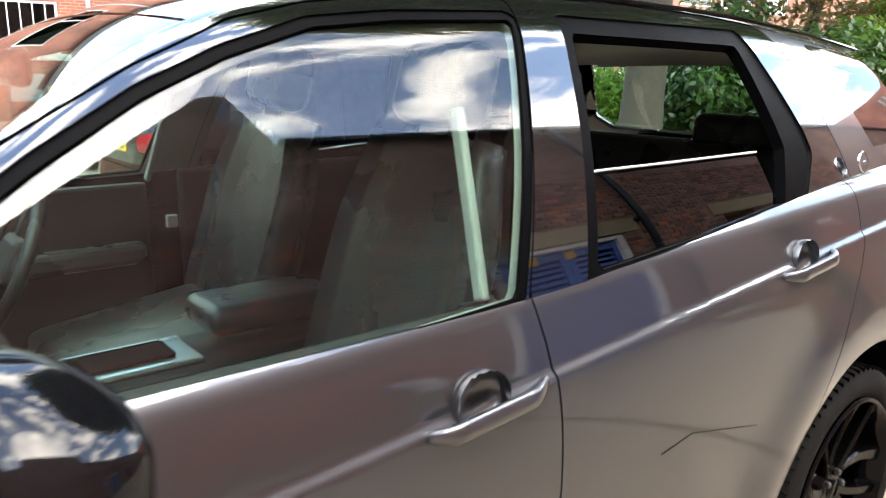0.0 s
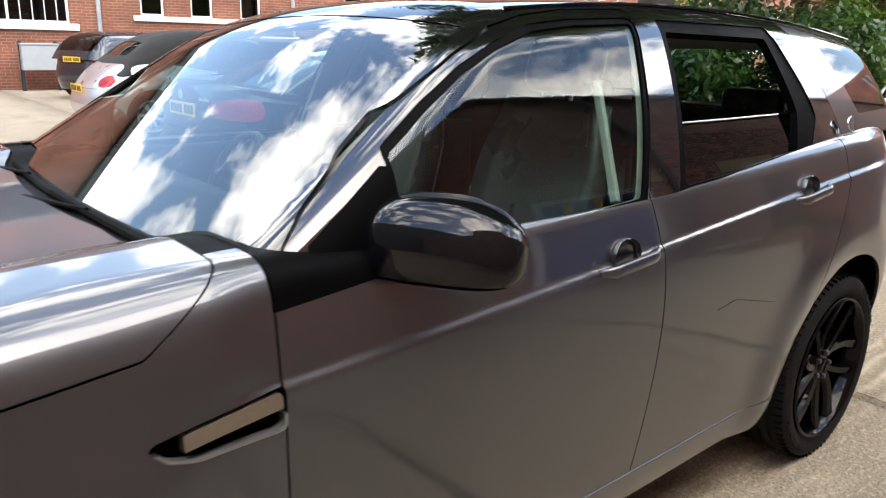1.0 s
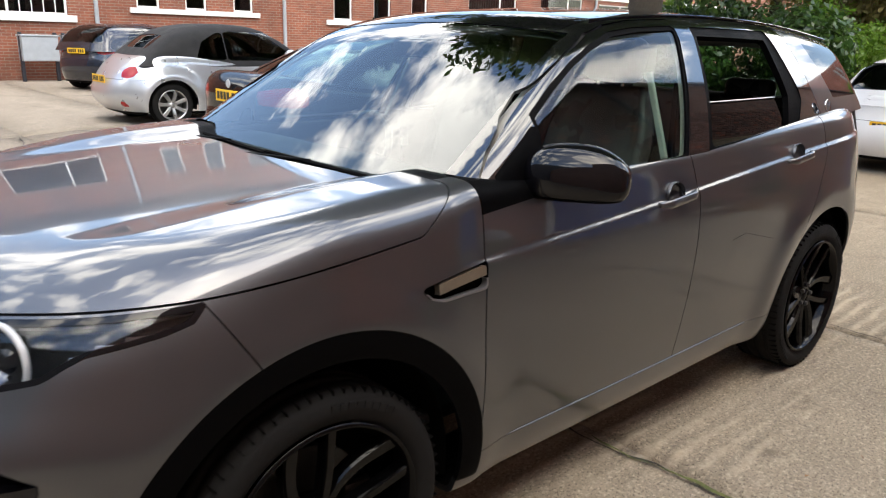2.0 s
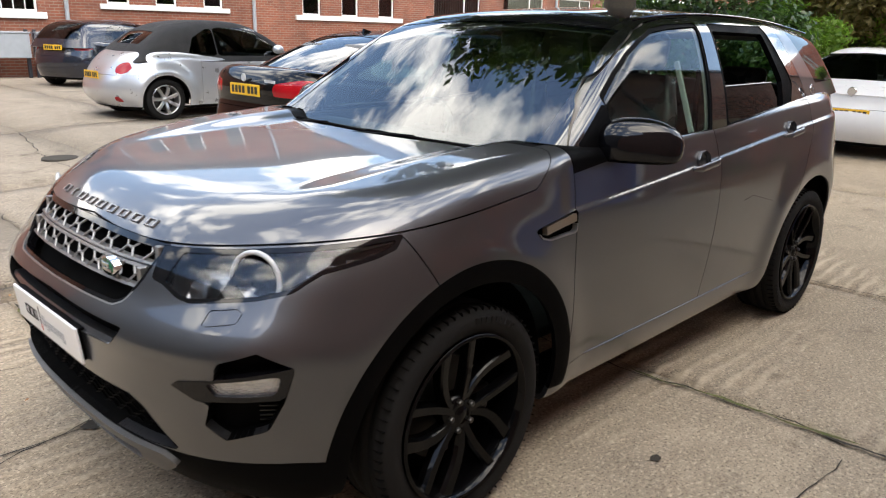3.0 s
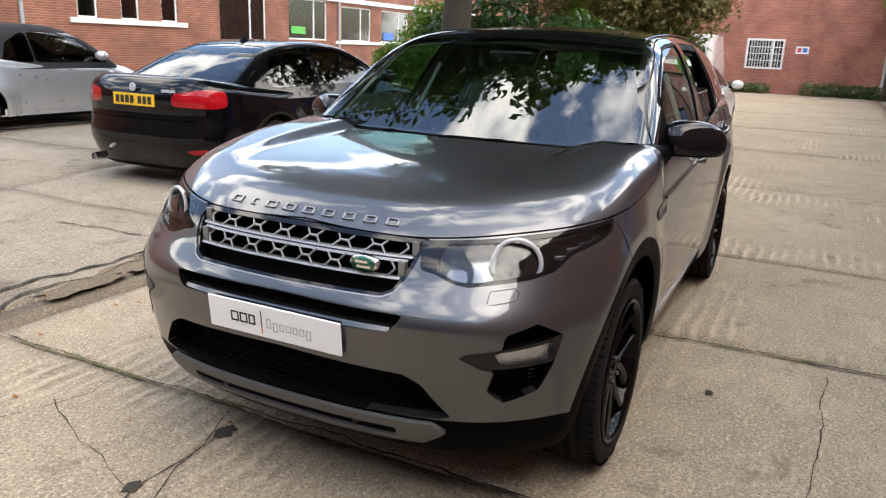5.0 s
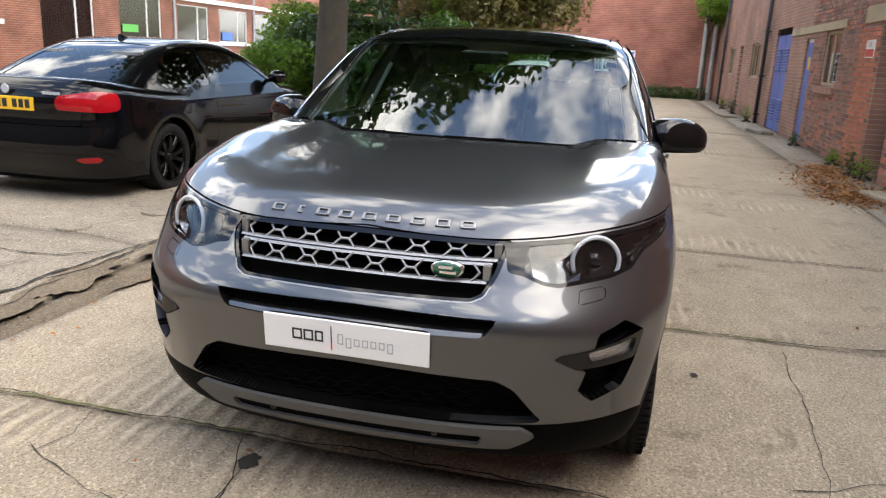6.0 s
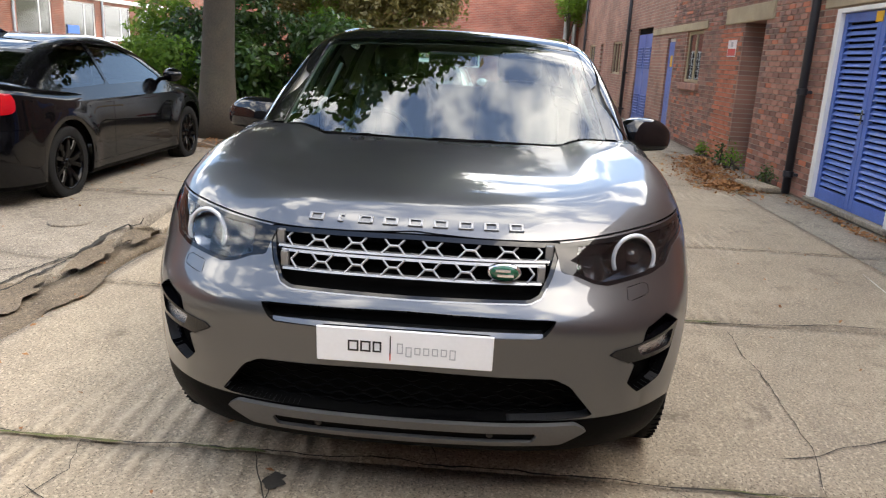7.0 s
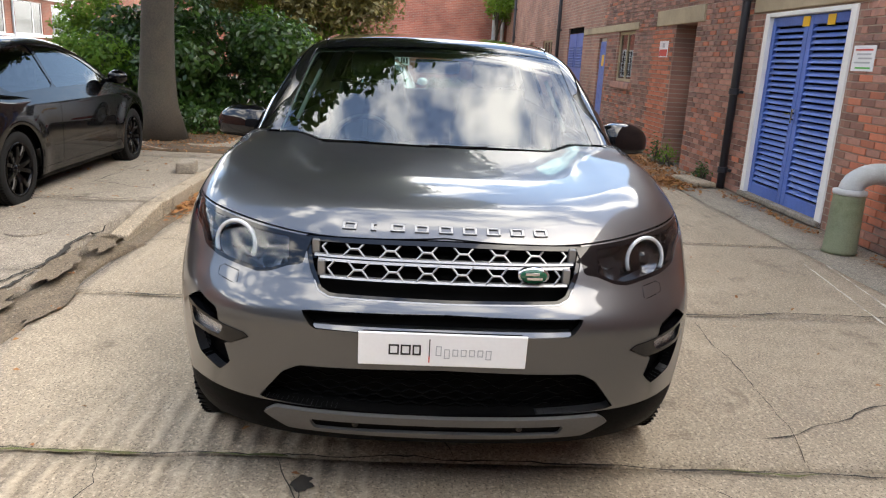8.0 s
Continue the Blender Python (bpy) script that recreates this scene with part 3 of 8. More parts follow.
def ribbon(points, width, name, mat, parent, z=0.003, jit=0.02, seed=1, step=0.05, lift=None):
    """A thin crooked strip laid on the ground, of changing width."""
    r = random.Random(seed)
    P = []
    for (xa, ya), (xb, yb) in zip(points, points[1:]):
        k = max(2, int(math.hypot(xb - xa, yb - ya) / step))
        P += [(xa + (xb - xa) * i / k, ya + (yb - ya) * i / k) for i in range(k)]
    P.append(points[-1])
    V, F = [], []
    for i, (x, y) in enumerate(P):
        j = min(i + 1, len(P) - 1); i0 = max(i - 1, 0)
        dx, dy = P[j][0] - P[i0][0], P[j][1] - P[i0][1]
        d = math.hypot(dx, dy) + 1e-9
        nx, ny = -dy / d, dx / d
        o = jit * noise.noise((x * 4 + seed, y * 4, 0.0)) + jit * 0.5 * noise.noise((x * 15, y * 15 + seed, 0.0))
        w = width * (0.18 + 0.5 * abs(noise.noise((x * 6, y * 6, seed * 1.7))) * 2) * (0.25 if i in (0, len(P) - 1) else 1)
        zz = (lift(x, y) if lift else 0) + z
        V += [(x + nx * (o - w / 2), y + ny * (o - w / 2), zz), (x + nx * (o + w / 2), y + ny * (o + w / 2), zz)]
        if i: F.append((2 * i - 2, 2 * i - 1, 2 * i + 1, 2 * i))
    return hang(name, mesh_from(name, V, F, mat), parent)


yl = lambda x, y: yard_h(x, y) + 0.008 + 0.012 * noise.noise((x * 0.6, y * 0.6, 4.0))
cracks = [
    ([(-1.78, 2.1), (-1.78, 1.0), (-1.77, 0.0), (-1.80, -1.0), (-1.83, -1.9), (-1.80, -3.4)], 0.022), ([(0.11, 2.1), (0.05, 0.5), (0.02, -0.66), (0.08, -1.2), (0.10, -1.9), (0.2, -2.6), (0.12, -3.4)], 0.02),
    ([(2.12, 2.1), (2.12, 0), (2.12, -1.3), (2.08, -2.4), (2.10, -3.4)], 0.022), ([(-0.05, -1.68), (-0.8, -1.66), (-1.36, -1.62), (-1.78, -1.52)], 0.009),
    ([(-1.02, -2.5), (-1.14, -2.25), (-1.30, -1.96), (-1.51, -1.58), (-1.54, -1.45)], 0.012), ([(-1.93, 0.50), (-2.10, 0.45), (-2.44, 0.47), (-2.55, 0.40), (-2.9, 0.2)], 0.02),
    ([(-2.44, 0.47), (-2.40, 0.60), (-2.28, 0.94), (-2.1, 1.3)], 0.008), ([(-1.79, 0.60), (-1.99, 0.51), (-2.24, 0.44), (-2.6, 0.3)], 0.016), ([(-1.78, 1.26), (-2.0, 1.2), (-2.4, 1.35)], 0.007),
    ([(-1.75, -0.1), (-1.62, -0.08), (-1.4, -0.2)], 0.014), ([(3.4, -1.2), (3.1, -1.6), (3.5, -2.4)], 0.01), ([(4.2, -0.9), (4.0, -1.5), (4.4, -2.6)], 0.01), ([(-1.82, -0.95), (-2.2, -1.3), (-2.9, -1.35)], 0.006)]
for i, (pts, w) in enumerate(cracks):
    ribbon(pts, w, "crack", CRACK, pavement, 0.0065, 0.03, i + 1)
for i, pts in enumerate(([(-1.79, 2.0), (-1.79, 1.1)], [(-1.78, 0.9), (-1.78, 0.55)], [(-1.81, -1.1), (-1.82, -1.55)], [(0.07, -1.0), (0.11, -1.7)], [(0.04, -0.7), (0.07, -1.0)])):
    ribbon(pts, 0.03, "moss_strip", MOSS, pavement, 0.008, 0.03, 31 + i)
for i, (pts, w) in enumerate((([(-0.13, 3.9), (-0.08, 2.95), (0.15, 2.62)], 0.03), ([(-0.41, 2.56), (-0.9, 2.55), (-1.3, 2.62)], 0.035), ([(-0.1, 5.0), (-0.1, 5.6), (-0.05, 6.9), (0.34, 9.0)], 0.03), ([(-1.21, 3.9), (-1.23, 4.6), (-1.5, 6)], 0.02),
                              ([(-1.23, 2.6), (-1.6, 2.5), (-1.85, 2.55), (-2.6, 2.9)], 0.04), ([(0.4, 3.4), (0.9, 3.0), (1.2, 2.9), (1.5, 2.6)], 0.012), ([(1.3, 3.9), (1.8, 3.2), (2.3, 2.75)], 0.014), ([(2.35, 2.5), (2.35, 3.6), (2.4, 5.2)], 0.03), ([(2.9, 2.6), (3.2, 3.3), (5.0, 3.2)], 0.02),
                              ([(-1.5, 2.80), (-0.9, 2.74), (-0.4, 2.70), (0.05, 2.62), (0.45, 2.50), (0.9, 2.50), (1.35, 2.48)], 0.07), ([(-0.5, 2.70), (-0.3, 2.58), (0.1, 2.52), (0.3, 2.50)], 0.05))):
    ribbon(pts, w, "crack", CRACK, yard, 0.008, 0.05, 60 + i, lift=yl)
for i, (cx, cy, r) in enumerate(((-1.97, 0.47, 0.055), (-1.60, -0.1, 0.035), (-2.42, 0.48, 0.04), (-0.57, -1.19, 0.025))):
    pts = [(cx + r * math.cos(a) * (1 + 0.5 * noise.noise((math.cos(a) * 2, math.sin(a) * 2, i * 3.0))), cy + 0.7 * r * math.sin(a) * (1 + 0.5 * noise.noise((math.cos(a) * 2, math.sin(a) * 2, i * 5.0)))) for a in np.linspace(0, 2 * math.pi, 25)[:-1]]
    hang("hole", mesh_from("hole", [(x, y, 0.0075) for x, y in pts], [tuple(range(24))], CRACK), pavement)
# broken-out hollows between yard and alley, filled with dirt
for i, (cx, cy, rx, ry) in enumerate(((-0.45, 2.50, 0.42, 0.14), (-1.05, 2.46, 0.30, 0.10), (0.42, 2.40, 0.26, 0.09), (1.02, 2.33, 0.24, 0.08), (-0.15, 2.18, 0.34, 0.07))):
    pts = [(cx + rx * math.cos(a) * (1 + 0.6 * noise.noise((math.cos(a) * 2.5, math.sin(a) * 2.5, i * 3.0))), cy + ry * math.sin(a) * (1 + 0.6 * noise.noise((math.cos(a) * 2.5, math.sin(a) * 2.5, i * 5.0)))) for a in np.linspace(0, 2 * math.pi, 41)[:-1]]
    hang("hollow", mesh_from("hollow", [(x, y, max(yl(x, y), 0.006) + 0.004) for x, y in pts], [tuple(range(40))], GUTTER), yard)
for i, pts in enumerate(([(1.5, -3.39), (0.95, -3.31), (0.4, -3.22), (-0.3, -3.1)], [(1.52, -3.20), (1.1, -3.14), (0.75, -3.08), (-0.1, -2.95)])):
    ribbon(pts, 0.05 if i == 0 else 0.03, "painted_line", LINEPAINT, pavement, 0.009, 0.01, 90 + i)
for i, (x, y, r) in enumerate(((0.55, 3.3, 0.13), (1.15, 2.95, 0.16), (0.05, 6.6, 0.2))):
    cov = lathe([(0, 0.004), (r * 0.93, 0.004), (r * 0.95, 0.0), (r, 0.0), (r, -0.02)], 28, "z")
    tagged(part("drain_cover", moved(cov, Matrix.Translation((x, y, yl(x, y) + 0.004))), CONCRETE2 if i < 2 else CRACK), "small round iron cover let into the concrete", "cover", kind="structure")


# brick walls
def wall_x(name, x0, x1, y, thick, top, holes, mat, label):
    """A wall along x with its face at y, thickness away from the yard, and openings (x0, x1, z0, z1) right through it."""
    bm = bmesh.new()
    xs = sorted({x0, x1, *[h[0] for h in holes], *[h[1] for h in holes]})
    s = 1 if thick > 0 else -1
    for xa, xb in zip(xs, xs[1:]):
        cut = sorted((h[2], h[3]) for h in holes if h[0] <= xa + 1e-6 and h[1] >= xb - 1e-6)
        z = -0.1
        for za, zb in cut + [(top, top)]:
            if za > z + 1e-6:
                box(xa, xb, min(y, y + thick), max(y, y + thick), z, za, bm=bm)
            z = max(z, zb)
    return tagged(part(name, bm, mat), label, "wall", kind="structure")


R_HOLES = [(3.06, 5.02, -0.1, 2.24), (7.36, 8.30, -0.1, 2.23), (10.66, 11.86, 1.2, 2.22), (12.84, 13.56, -0.1, 2.13), (15.3, 17.25, -0.1, 2.46), (19.7, 21.4, 1.2, 2.2), (23.4, 24.3, -0.1, 2.2), (25.8, 27.4, 1.2, 2.2)]
BR_T = 0.012
wall_right = wall_x("wall_right", -20, FAR_X + 0.5, WALL_Y - BR_T, -0.34, 4.9, R_HOLES, BRICK_R, "sooty red brick wall of a low workshop")
tagged(part("wall_tall", box(-4.2, 2.05, WALL_Y - 0.352, WALL_Y - BR_T, 4.9, 6.3), BRICK_R), "sooty brick upper storey of the workshop", "wall", kind="structure")
tagged(part("wall_tall_return", box(-4.2, -3.86, WALL_Y - 9, WALL_Y - 0.352, 5.04, 6.3), BRICK_Y), "sooty brick end of the upper storey", "wall", kind="structure")
tagged(part("wall_tall_return", box(1.71, 2.05, WALL_Y - 9, WALL_Y - 0.352, 5.04, 6.3), BRICK_Y), "sooty brick end of the upper storey", "wall", kind="structure")
tagged(part("gutter_right", box(2.06, FAR_X, WALL_Y - 0.01, WALL_Y + 0.11, 4.82, 4.93, 0.02), DARKPIPE), "black eaves gutter along the workshop", "gutter", kind="structure")
tagged(part("roof_right", box(-20, FAR_X, WALL_Y - 9, WALL_Y - 0.36, 4.932, 5.03, 0.02), FELT), "dark felt flat roof over the workshop", "roof", kind="structure")
tagged(part("wall_inner", box(-20, FAR_X, WALL_Y - 2.2, WALL_Y - 2.1, -0.1, 4.9), ROOMSHADE), "added inner wall behind the openings, painted dark as room shade", "wall", kind="structure")

L_WINS = [(1.4, 4.2, 1.75, 3.0), (6.0, 6.65, 2.02, 3.0), (7.4, 8.05, 2.02, 3.0), (8.9, 9.55, 2.02, 3.0), (12.5, 13.25, 1.92, 2.95), (14.15, 14.9, 1.92, 2.95), (15.85, 16.6, 1.92, 2.95),
          (18.7, 21.4, 0.9, 3.25), (22.9, 25.7, 1.5, 3.25), (26.9, 29.5, 1.5, 3.1), (30.5, 33.3, 1.5, 3.1), (34.2, 37.0, 1.5, 3.1), (38.0, 40.6, 1.5, 3.1)]
UP = [(x0, x1, 4.6, 5.9) for x0, x1, *_ in L_WINS]
wall_left = wall_x("wall_left", -30, 60, LEFT_Y, 0.34, 7.2, L_WINS + UP, BRICK_L, "clean orange-red brick wall of an office building")
tagged(part("roof_left", box(-30, 60, LEFT_Y - 0.3, LEFT_Y + 12, 7.2, 7.5, 0.03), FELT), "flat dark roof of the office building", "roof", kind="structure")
tagged(part("wall_left_inner", box(-30, 60, LEFT_Y + 2.6, LEFT_Y + 2.7, -0.1, 7.2), ROOMSHADE), "added inner wall behind the windows, painted dark as room shade", "wall", kind="structure")


def window_unit(name, x0, x1, z0, z1, y, out, mat, splits, label, bars=0, blind=False):
    """A framed window in a wall along x; out: -1 when it looks towards -y."""
    w = tagged(thing(name, label, "window"), kind="structure")
    f, d = 0.06, 0.05
    ya, yb = sorted((y - out * 0.05, y - out * 0.05 - out * d))
    for i, (a, b2, c, e) in enumerate(((x0, x1, z0, z0 + f), (x0, x1, z1 - f, z1), (x0, x0 + f, z0 + f, z1 - f), (x1 - f, x1, z0 + f, z1 - f))):
        part("window_frame", box(a, b2, ya, yb, c, e, 0.006), mat, w)
    edges = [x0 + f] + [x0 + (x1 - x0) * s for s in splits] + [x1 - f]
    for s in splits:
        xm = x0 + (x1 - x0) * s
        part("mullion", box(xm - 0.03, xm + 0.03, ya, yb, z0 + f, z1 - f, 0.005), mat, w)
    for a, b2 in zip(edges, edges[1:]):
        part("pane", box(a, b2, (ya + yb) / 2 - 0.004, (ya + yb) / 2 + 0.004, z0 + f, z1 - f), PANE, w).visible_shadow = False
    if bars:
        for i in range(1, bars):
            xm = x0 + (x1 - x0) * i / bars
            part("bar", box(xm - 0.012, xm + 0.012, ya - 0.01 if out < 0 else yb, ya if out < 0 else yb + 0.01, z0 + f, z1 - f), mat, w)
    if blind:
        n = max(6, int((x1 - x0) / 0.13))
        for i in range(n):
            xm = x0 + (x1 - x0) * (i + 0.5) / n
            part("blind_slat", moved(box(-0.055, 0.055, -0.002, 0.002, z0, z1), pose(xm, y - out * 0.22, 0, 0, 0, 25)), BLIND, w)
    return w


for i, (x0, x1, z0, z1) in enumerate(L_WINS):
    wide = x1 - x0 > 1.5
    window_unit("window_%d" % (i + 1), x0, x1, z0, z1, LEFT_Y, -1, WHITEWOOD, (0.5,) if i == 0 else ((0.66,) if wide else ()), "white framed office window with pale blinds" if wide and i else "white framed office window", bars=10 if i == 0 else 0, blind=wide and i > 0)
for i, (x0, x1, z0, z1) in enumerate(UP):
    window_unit("window_%d" % (i + 21), x0, x1, z0, z1, LEFT_Y, -1, WHITEWOOD, (0.66,) if x1 - x0 > 1.5 else (), "white framed upper office window")
for i, (x0, x1, z0, z1) in enumerate(((1.2, 4.4, 1.58, 1.75), (5.8, 9.75, 1.88, 2.02), (12.2, 17.0, 1.76, 1.92), (26.4, 42, 1.36, 1.5), (22.7, 42, 3.26, 3.46))):
    tagged(part("sill_band", box(x0, x1, LEFT_Y - 0.07, LEFT_Y + 0.02, z0, z1, 0.012), WHITEWOOD), "white painted sill band under the windows", "sill", kind="structure")
for i, x in enumerate((4.9, 10.6, 26.6, 33.9)):
    tagged(part("downpipe", tube([(x, LEFT_Y - 0.07, 0.1), (x, LEFT_Y - 0.07, 7.2)], 0.055, 10), GALV), "grey rainwater pipe on the brick wall", "pipe", kind="structure")
tagged(part("notice", box(25.0 - 1.9, 25.0 - 0.9, LEFT_Y + 0.03, LEFT_Y + 0.04, 1.75, 2.05), GREENSIGN), "green notice inside the office window", "sign", kind="structure")
tagged(part("notice", box(30.8, 31.8, LEFT_Y + 0.03, LEFT_Y + 0.04, 1.62, 2.0), BLUESIGN), "blue and white notice inside the office window", "sign", kind="structure")

# far wall with its barred window
def wall_y(name, x, y0, y1, thick, top, holes, mat, label):
    bm = bmesh.new()
    ys = sorted({y0, y1, *[h[0] for h in holes], *[h[1] for h in holes]})
    for ya, yb in zip(ys, ys[1:]):
        z = -0.1
        for za, zb in sorted((h[2], h[3]) for h in holes if h[0] <= ya + 1e-6 and h[1] >= yb - 1e-6) + [(top, top)]:
            if za > z + 1e-6: box(x, x + thick, ya, yb, z, za, bm=bm)
            z = max(z, zb)
    return tagged(part(name, bm, mat), label, "wall", kind="structure")


wall_y("wall_far", FAR_X, WALL_Y - 6, 12.0, 0.34, 8.5, [(0.33, 1.85, 1.02, 2.28)], BRICK_F, "tall old red brick wall at the alley's end")
tagged(part("wall_far_inner", box(FAR_X + 1.5, FAR_X + 1.6, -2, 4, 0, 4), ROOMSHADE), "added dark sheet painted as room shade behind the barred window", "wall", kind="structure")
fw = tagged(thing("window_41", "white barred window in the far wall", "window"), kind="structure")
for (a, b2, c, e) in ((0.33, 1.85, 1.02, 1.10), (0.33, 1.85, 2.20, 2.28), (0.33, 0.41, 1.10, 2.20), (1.77, 1.85, 1.10, 2.20), (0.75, 0.82, 1.10, 2.2)):
    part("window_frame", box(FAR_X - 0.03, FAR_X + 0.04, a, b2, c, e, 0.006), WHITEWOOD, fw)
for i in range(1, 12):
    y = 0.41 + 1.36 * i / 12
    part("bar", box(FAR_X - 0.05, FAR_X - 0.02, y - 0.014, y + 0.014, 1.10, 2.20), WHITEWOOD, fw)
for z in (1.38, 1.66, 1.94):
    part("bar", box(FAR_X - 0.055, FAR_X - 0.02, 0.41, 1.77, z - 0.015, z + 0.015), WHITEWOOD, fw)
part("pane", box(FAR_X + 0.06, FAR_X + 0.07, 0.33, 1.85, 1.02, 2.28), PANE, fw)
sg = tagged(part("wall_sign", box(FAR_X - 0.02, FAR_X, -0.62, -0.12, 1.70, 2.0, 0.006), WHITEPLATE), "small white sign on the far brick wall", "sign", kind="structure")
part("sign_mark", box(FAR_X - 0.026, FAR_X - 0.02, -0.56, -0.38, 1.76, 1.94), BLUESIGN, sg)
part("sign_mark", box(FAR_X - 0.026, FAR_X - 0.02, -0.33, -0.18, 1.76, 1.94), REDSIGN, sg)
for y in (-3.95, -3.55):
    tagged(part("downpipe", tube([(FAR_X - 0.1, y, 0), (FAR_X - 0.1, y, 8)], 0.09, 10), GREYPIPE), "pale grey pipe in the far corner", "pipe", kind="structure")
# behind the camera: an unseen wall, added to cut light on the car's front
wall_y("light_block_back", -12.4, WALL_Y - 6, 30, 0.34, 8.5, [], BLOCKGREY, "unseen plain grey wall added to darken the car's front")


# ---- the grey off-road car ----
AX_F, AX_R, HUB_Z = -1.338, 1.445, 0.358
nose_x = spl([(0.22, -2.06), (0.33, -2.15), (0.43, -2.19), (0.56, -2.215), (0.66, -2.222), (0.73, -2.222), (0.78, -2.195), (0.83, -2.16), (0.90, -2.125), (0.95, -2.085), (0.99, -2.045), (1.05, -1.97), (1.12, -1.87)])
side_w = spl([(0.22, 0.86), (0.30, 0.90), (0.38, 0.918), (0.50, 0.932), (0.65, 0.943), (0.80, 0.948), (0.92, 0.946), (1.00, 0.940), (1.07, 0.930), (1.14, 0.912), (1.20, 0.89), (1.30, 0.84)])
tail_x = spl([(0.22, 2.12), (0.40, 2.24), (0.60, 2.29), (0.80, 2.28), (1.00, 2.24), (1.20, 2.20), (1.30, 2.18)])
bonnet_z = spl([(-2.15, 0.94), (-2.05, 0.985), (-1.95, 1.022), (-1.80, 1.054), (-1.50, 1.086), (-1.20, 1.108), (-0.90, 1.124), (-0.60, 1.142), (0.0, 1.166), (0.6, 1.194), (1.2, 1.222), (1.8, 1.24), (2.4, 1.25)])
crease_z = spl([(-2.3, 0.86), (-0.82, 0.945), (0.03, 1.0), (0.98, 1.065), (1.9, 1.115)])
roof_z = spl([(-0.6, 1.50), (-0.3, 1.585), (0.0, 1.625), (0.4, 1.652), (0.8, 1.658), (1.2, 1.648), (1.7, 1.61), (2.2, 1.555)])


def body_form(x, y, z):
    ay, zz = np.abs(y), np.clip(z, 0.22, 1.14)
    w = side_w(np.clip(z, 0.22, 1.3)) - 0.010 * (x / 1.5) ** 2
    zc = crease_z(x)
    w = w - 0.010 * sstep((z - zc) / 0.020) * sstep((x + 0.95) / 0.1)
    for ax in (AX_F, AX_R):
        r = np.hypot(x - ax, z - HUB_Z)
        w = w + 0.022 * np.exp(-((r - 0.51) / 0.10) ** 2)
    q = np.maximum(-1.5 - x, 0) / (-1.5 - nose_x(zz)) + np.maximum(x - 1.5, 0) / (tail_x(zz) - 1.5)
    e = 3.0 - 0.55 * sstep((z - 0.68) / 0.25) * sstep(-x)
    wall = ((q ** e + (ay / w) ** e + 1e-9) ** (1 / e) - 1) * 0.8
    rise = (0.014 + 0.016 * sstep((x + 1.6) / 0.6)) * sstep((ay - 0.50) / 0.16) * sstep((x + 2.1) / 0.9) * sstep((-0.5 - x) / 0.4)
    top = z - bonnet_z(x) - rise - 0.012 * (1 - (ay / 0.9) ** 2) * sstep((-0.4 - x) / 1.4)
    k = 0.05 + (0.055 + 0.105 * sstep((-1.25 - x) / 0.5)) * sstep((-0.75 - x) / 0.35) * (1 - 0.65 * sstep((-1.72 - x) / 0.25) * (1 - sstep((ay - 0.35) / 0.4)))
    return smax(smax(wall, top, k), 0.24 - z, 0.03)


def screen_x(y, z):
    return -0.925 + (z - 1.115) / 0.655 + 0.04 * (y / 0.73) ** 2


def cabin_form(x, y, z):
    ay = np.abs(y)
    ws = (screen_x(y, z) - x) * 0.533
    roof = (z - roof_z(x) + 0.035 * (ay / 0.62) ** 2.4)
    side = (ay - (0.892 - (z - 1.15) * 0.455 + 0.022 * np.sin(np.pi * np.clip((z - 1.12) / 0.46, 0, 1)) - 0.024 * ((x - 0.25) / 0.95) ** 2)) * 0.91
    back = (x - (2.20 - (z - 1.20) * 0.62)) * 0.85
    g = smax(smax(ws, side, 0.07), back, 0.12)
    return smax(g, roof, 0.08)



body = star(body_form, -1.35, 1.45, 0.66, -33, 90, 1.0, 0.014, 0.85, fine=(15, 28, 0.36))
cabin = star(cabin_form, 0.15, 1.5, 1.02, 0, 90, 1.0, 0.014, 0.8)
belt_z = lambda s: 1.106 + 0.045 * (s.x + 0.5)
body = body.split(np.maximum(cabin_form(body.x, body.y, body.z), np.where(np.abs(body.y) > 0.72, belt_z(body), 1.06) - body.z))[1]
cabin = cabin.split(body_form(cabin.x, cabin.y, cabin.z))[1]
cabin = cabin.split(np.maximum(cabin.z - belt_z(cabin) + 0.002, 0.72 - np.abs(cabin.y)))[1]

bearing = lambda s: np.degrees(np.arctan2(np.abs(s.y), -(s.x + 1.35)))
U = 0.0145                                   # metres along the bumper for a degree of bearing
around = lambda s, pts, r=0.0: sd_poly(bearing(s) * U, s.z, [(a * U, b) for a, b in pts], r)
sideways = lambda s, pts, r=0.0: sd_poly(s.x, s.z, pts, r)
ahead = lambda s, pts, r=0.0: np.maximum(sd_poly(np.abs(s.y), s.z, pts, r), s.x + 1.6)
GAP = 0.0022

car = thing("car", "dark metallic grey off-road car with black roof and black wheels", "car")


def both(name, s, mat, parent, rim=0.008, label=""):
    """The same part on both flanks; returns the pair."""
    a = hang(name, s.mesh(name, mat, rim), parent, label)
    b = hang(name, s.mirrored().mesh(name, mat, rim), parent, label)
    return a, b


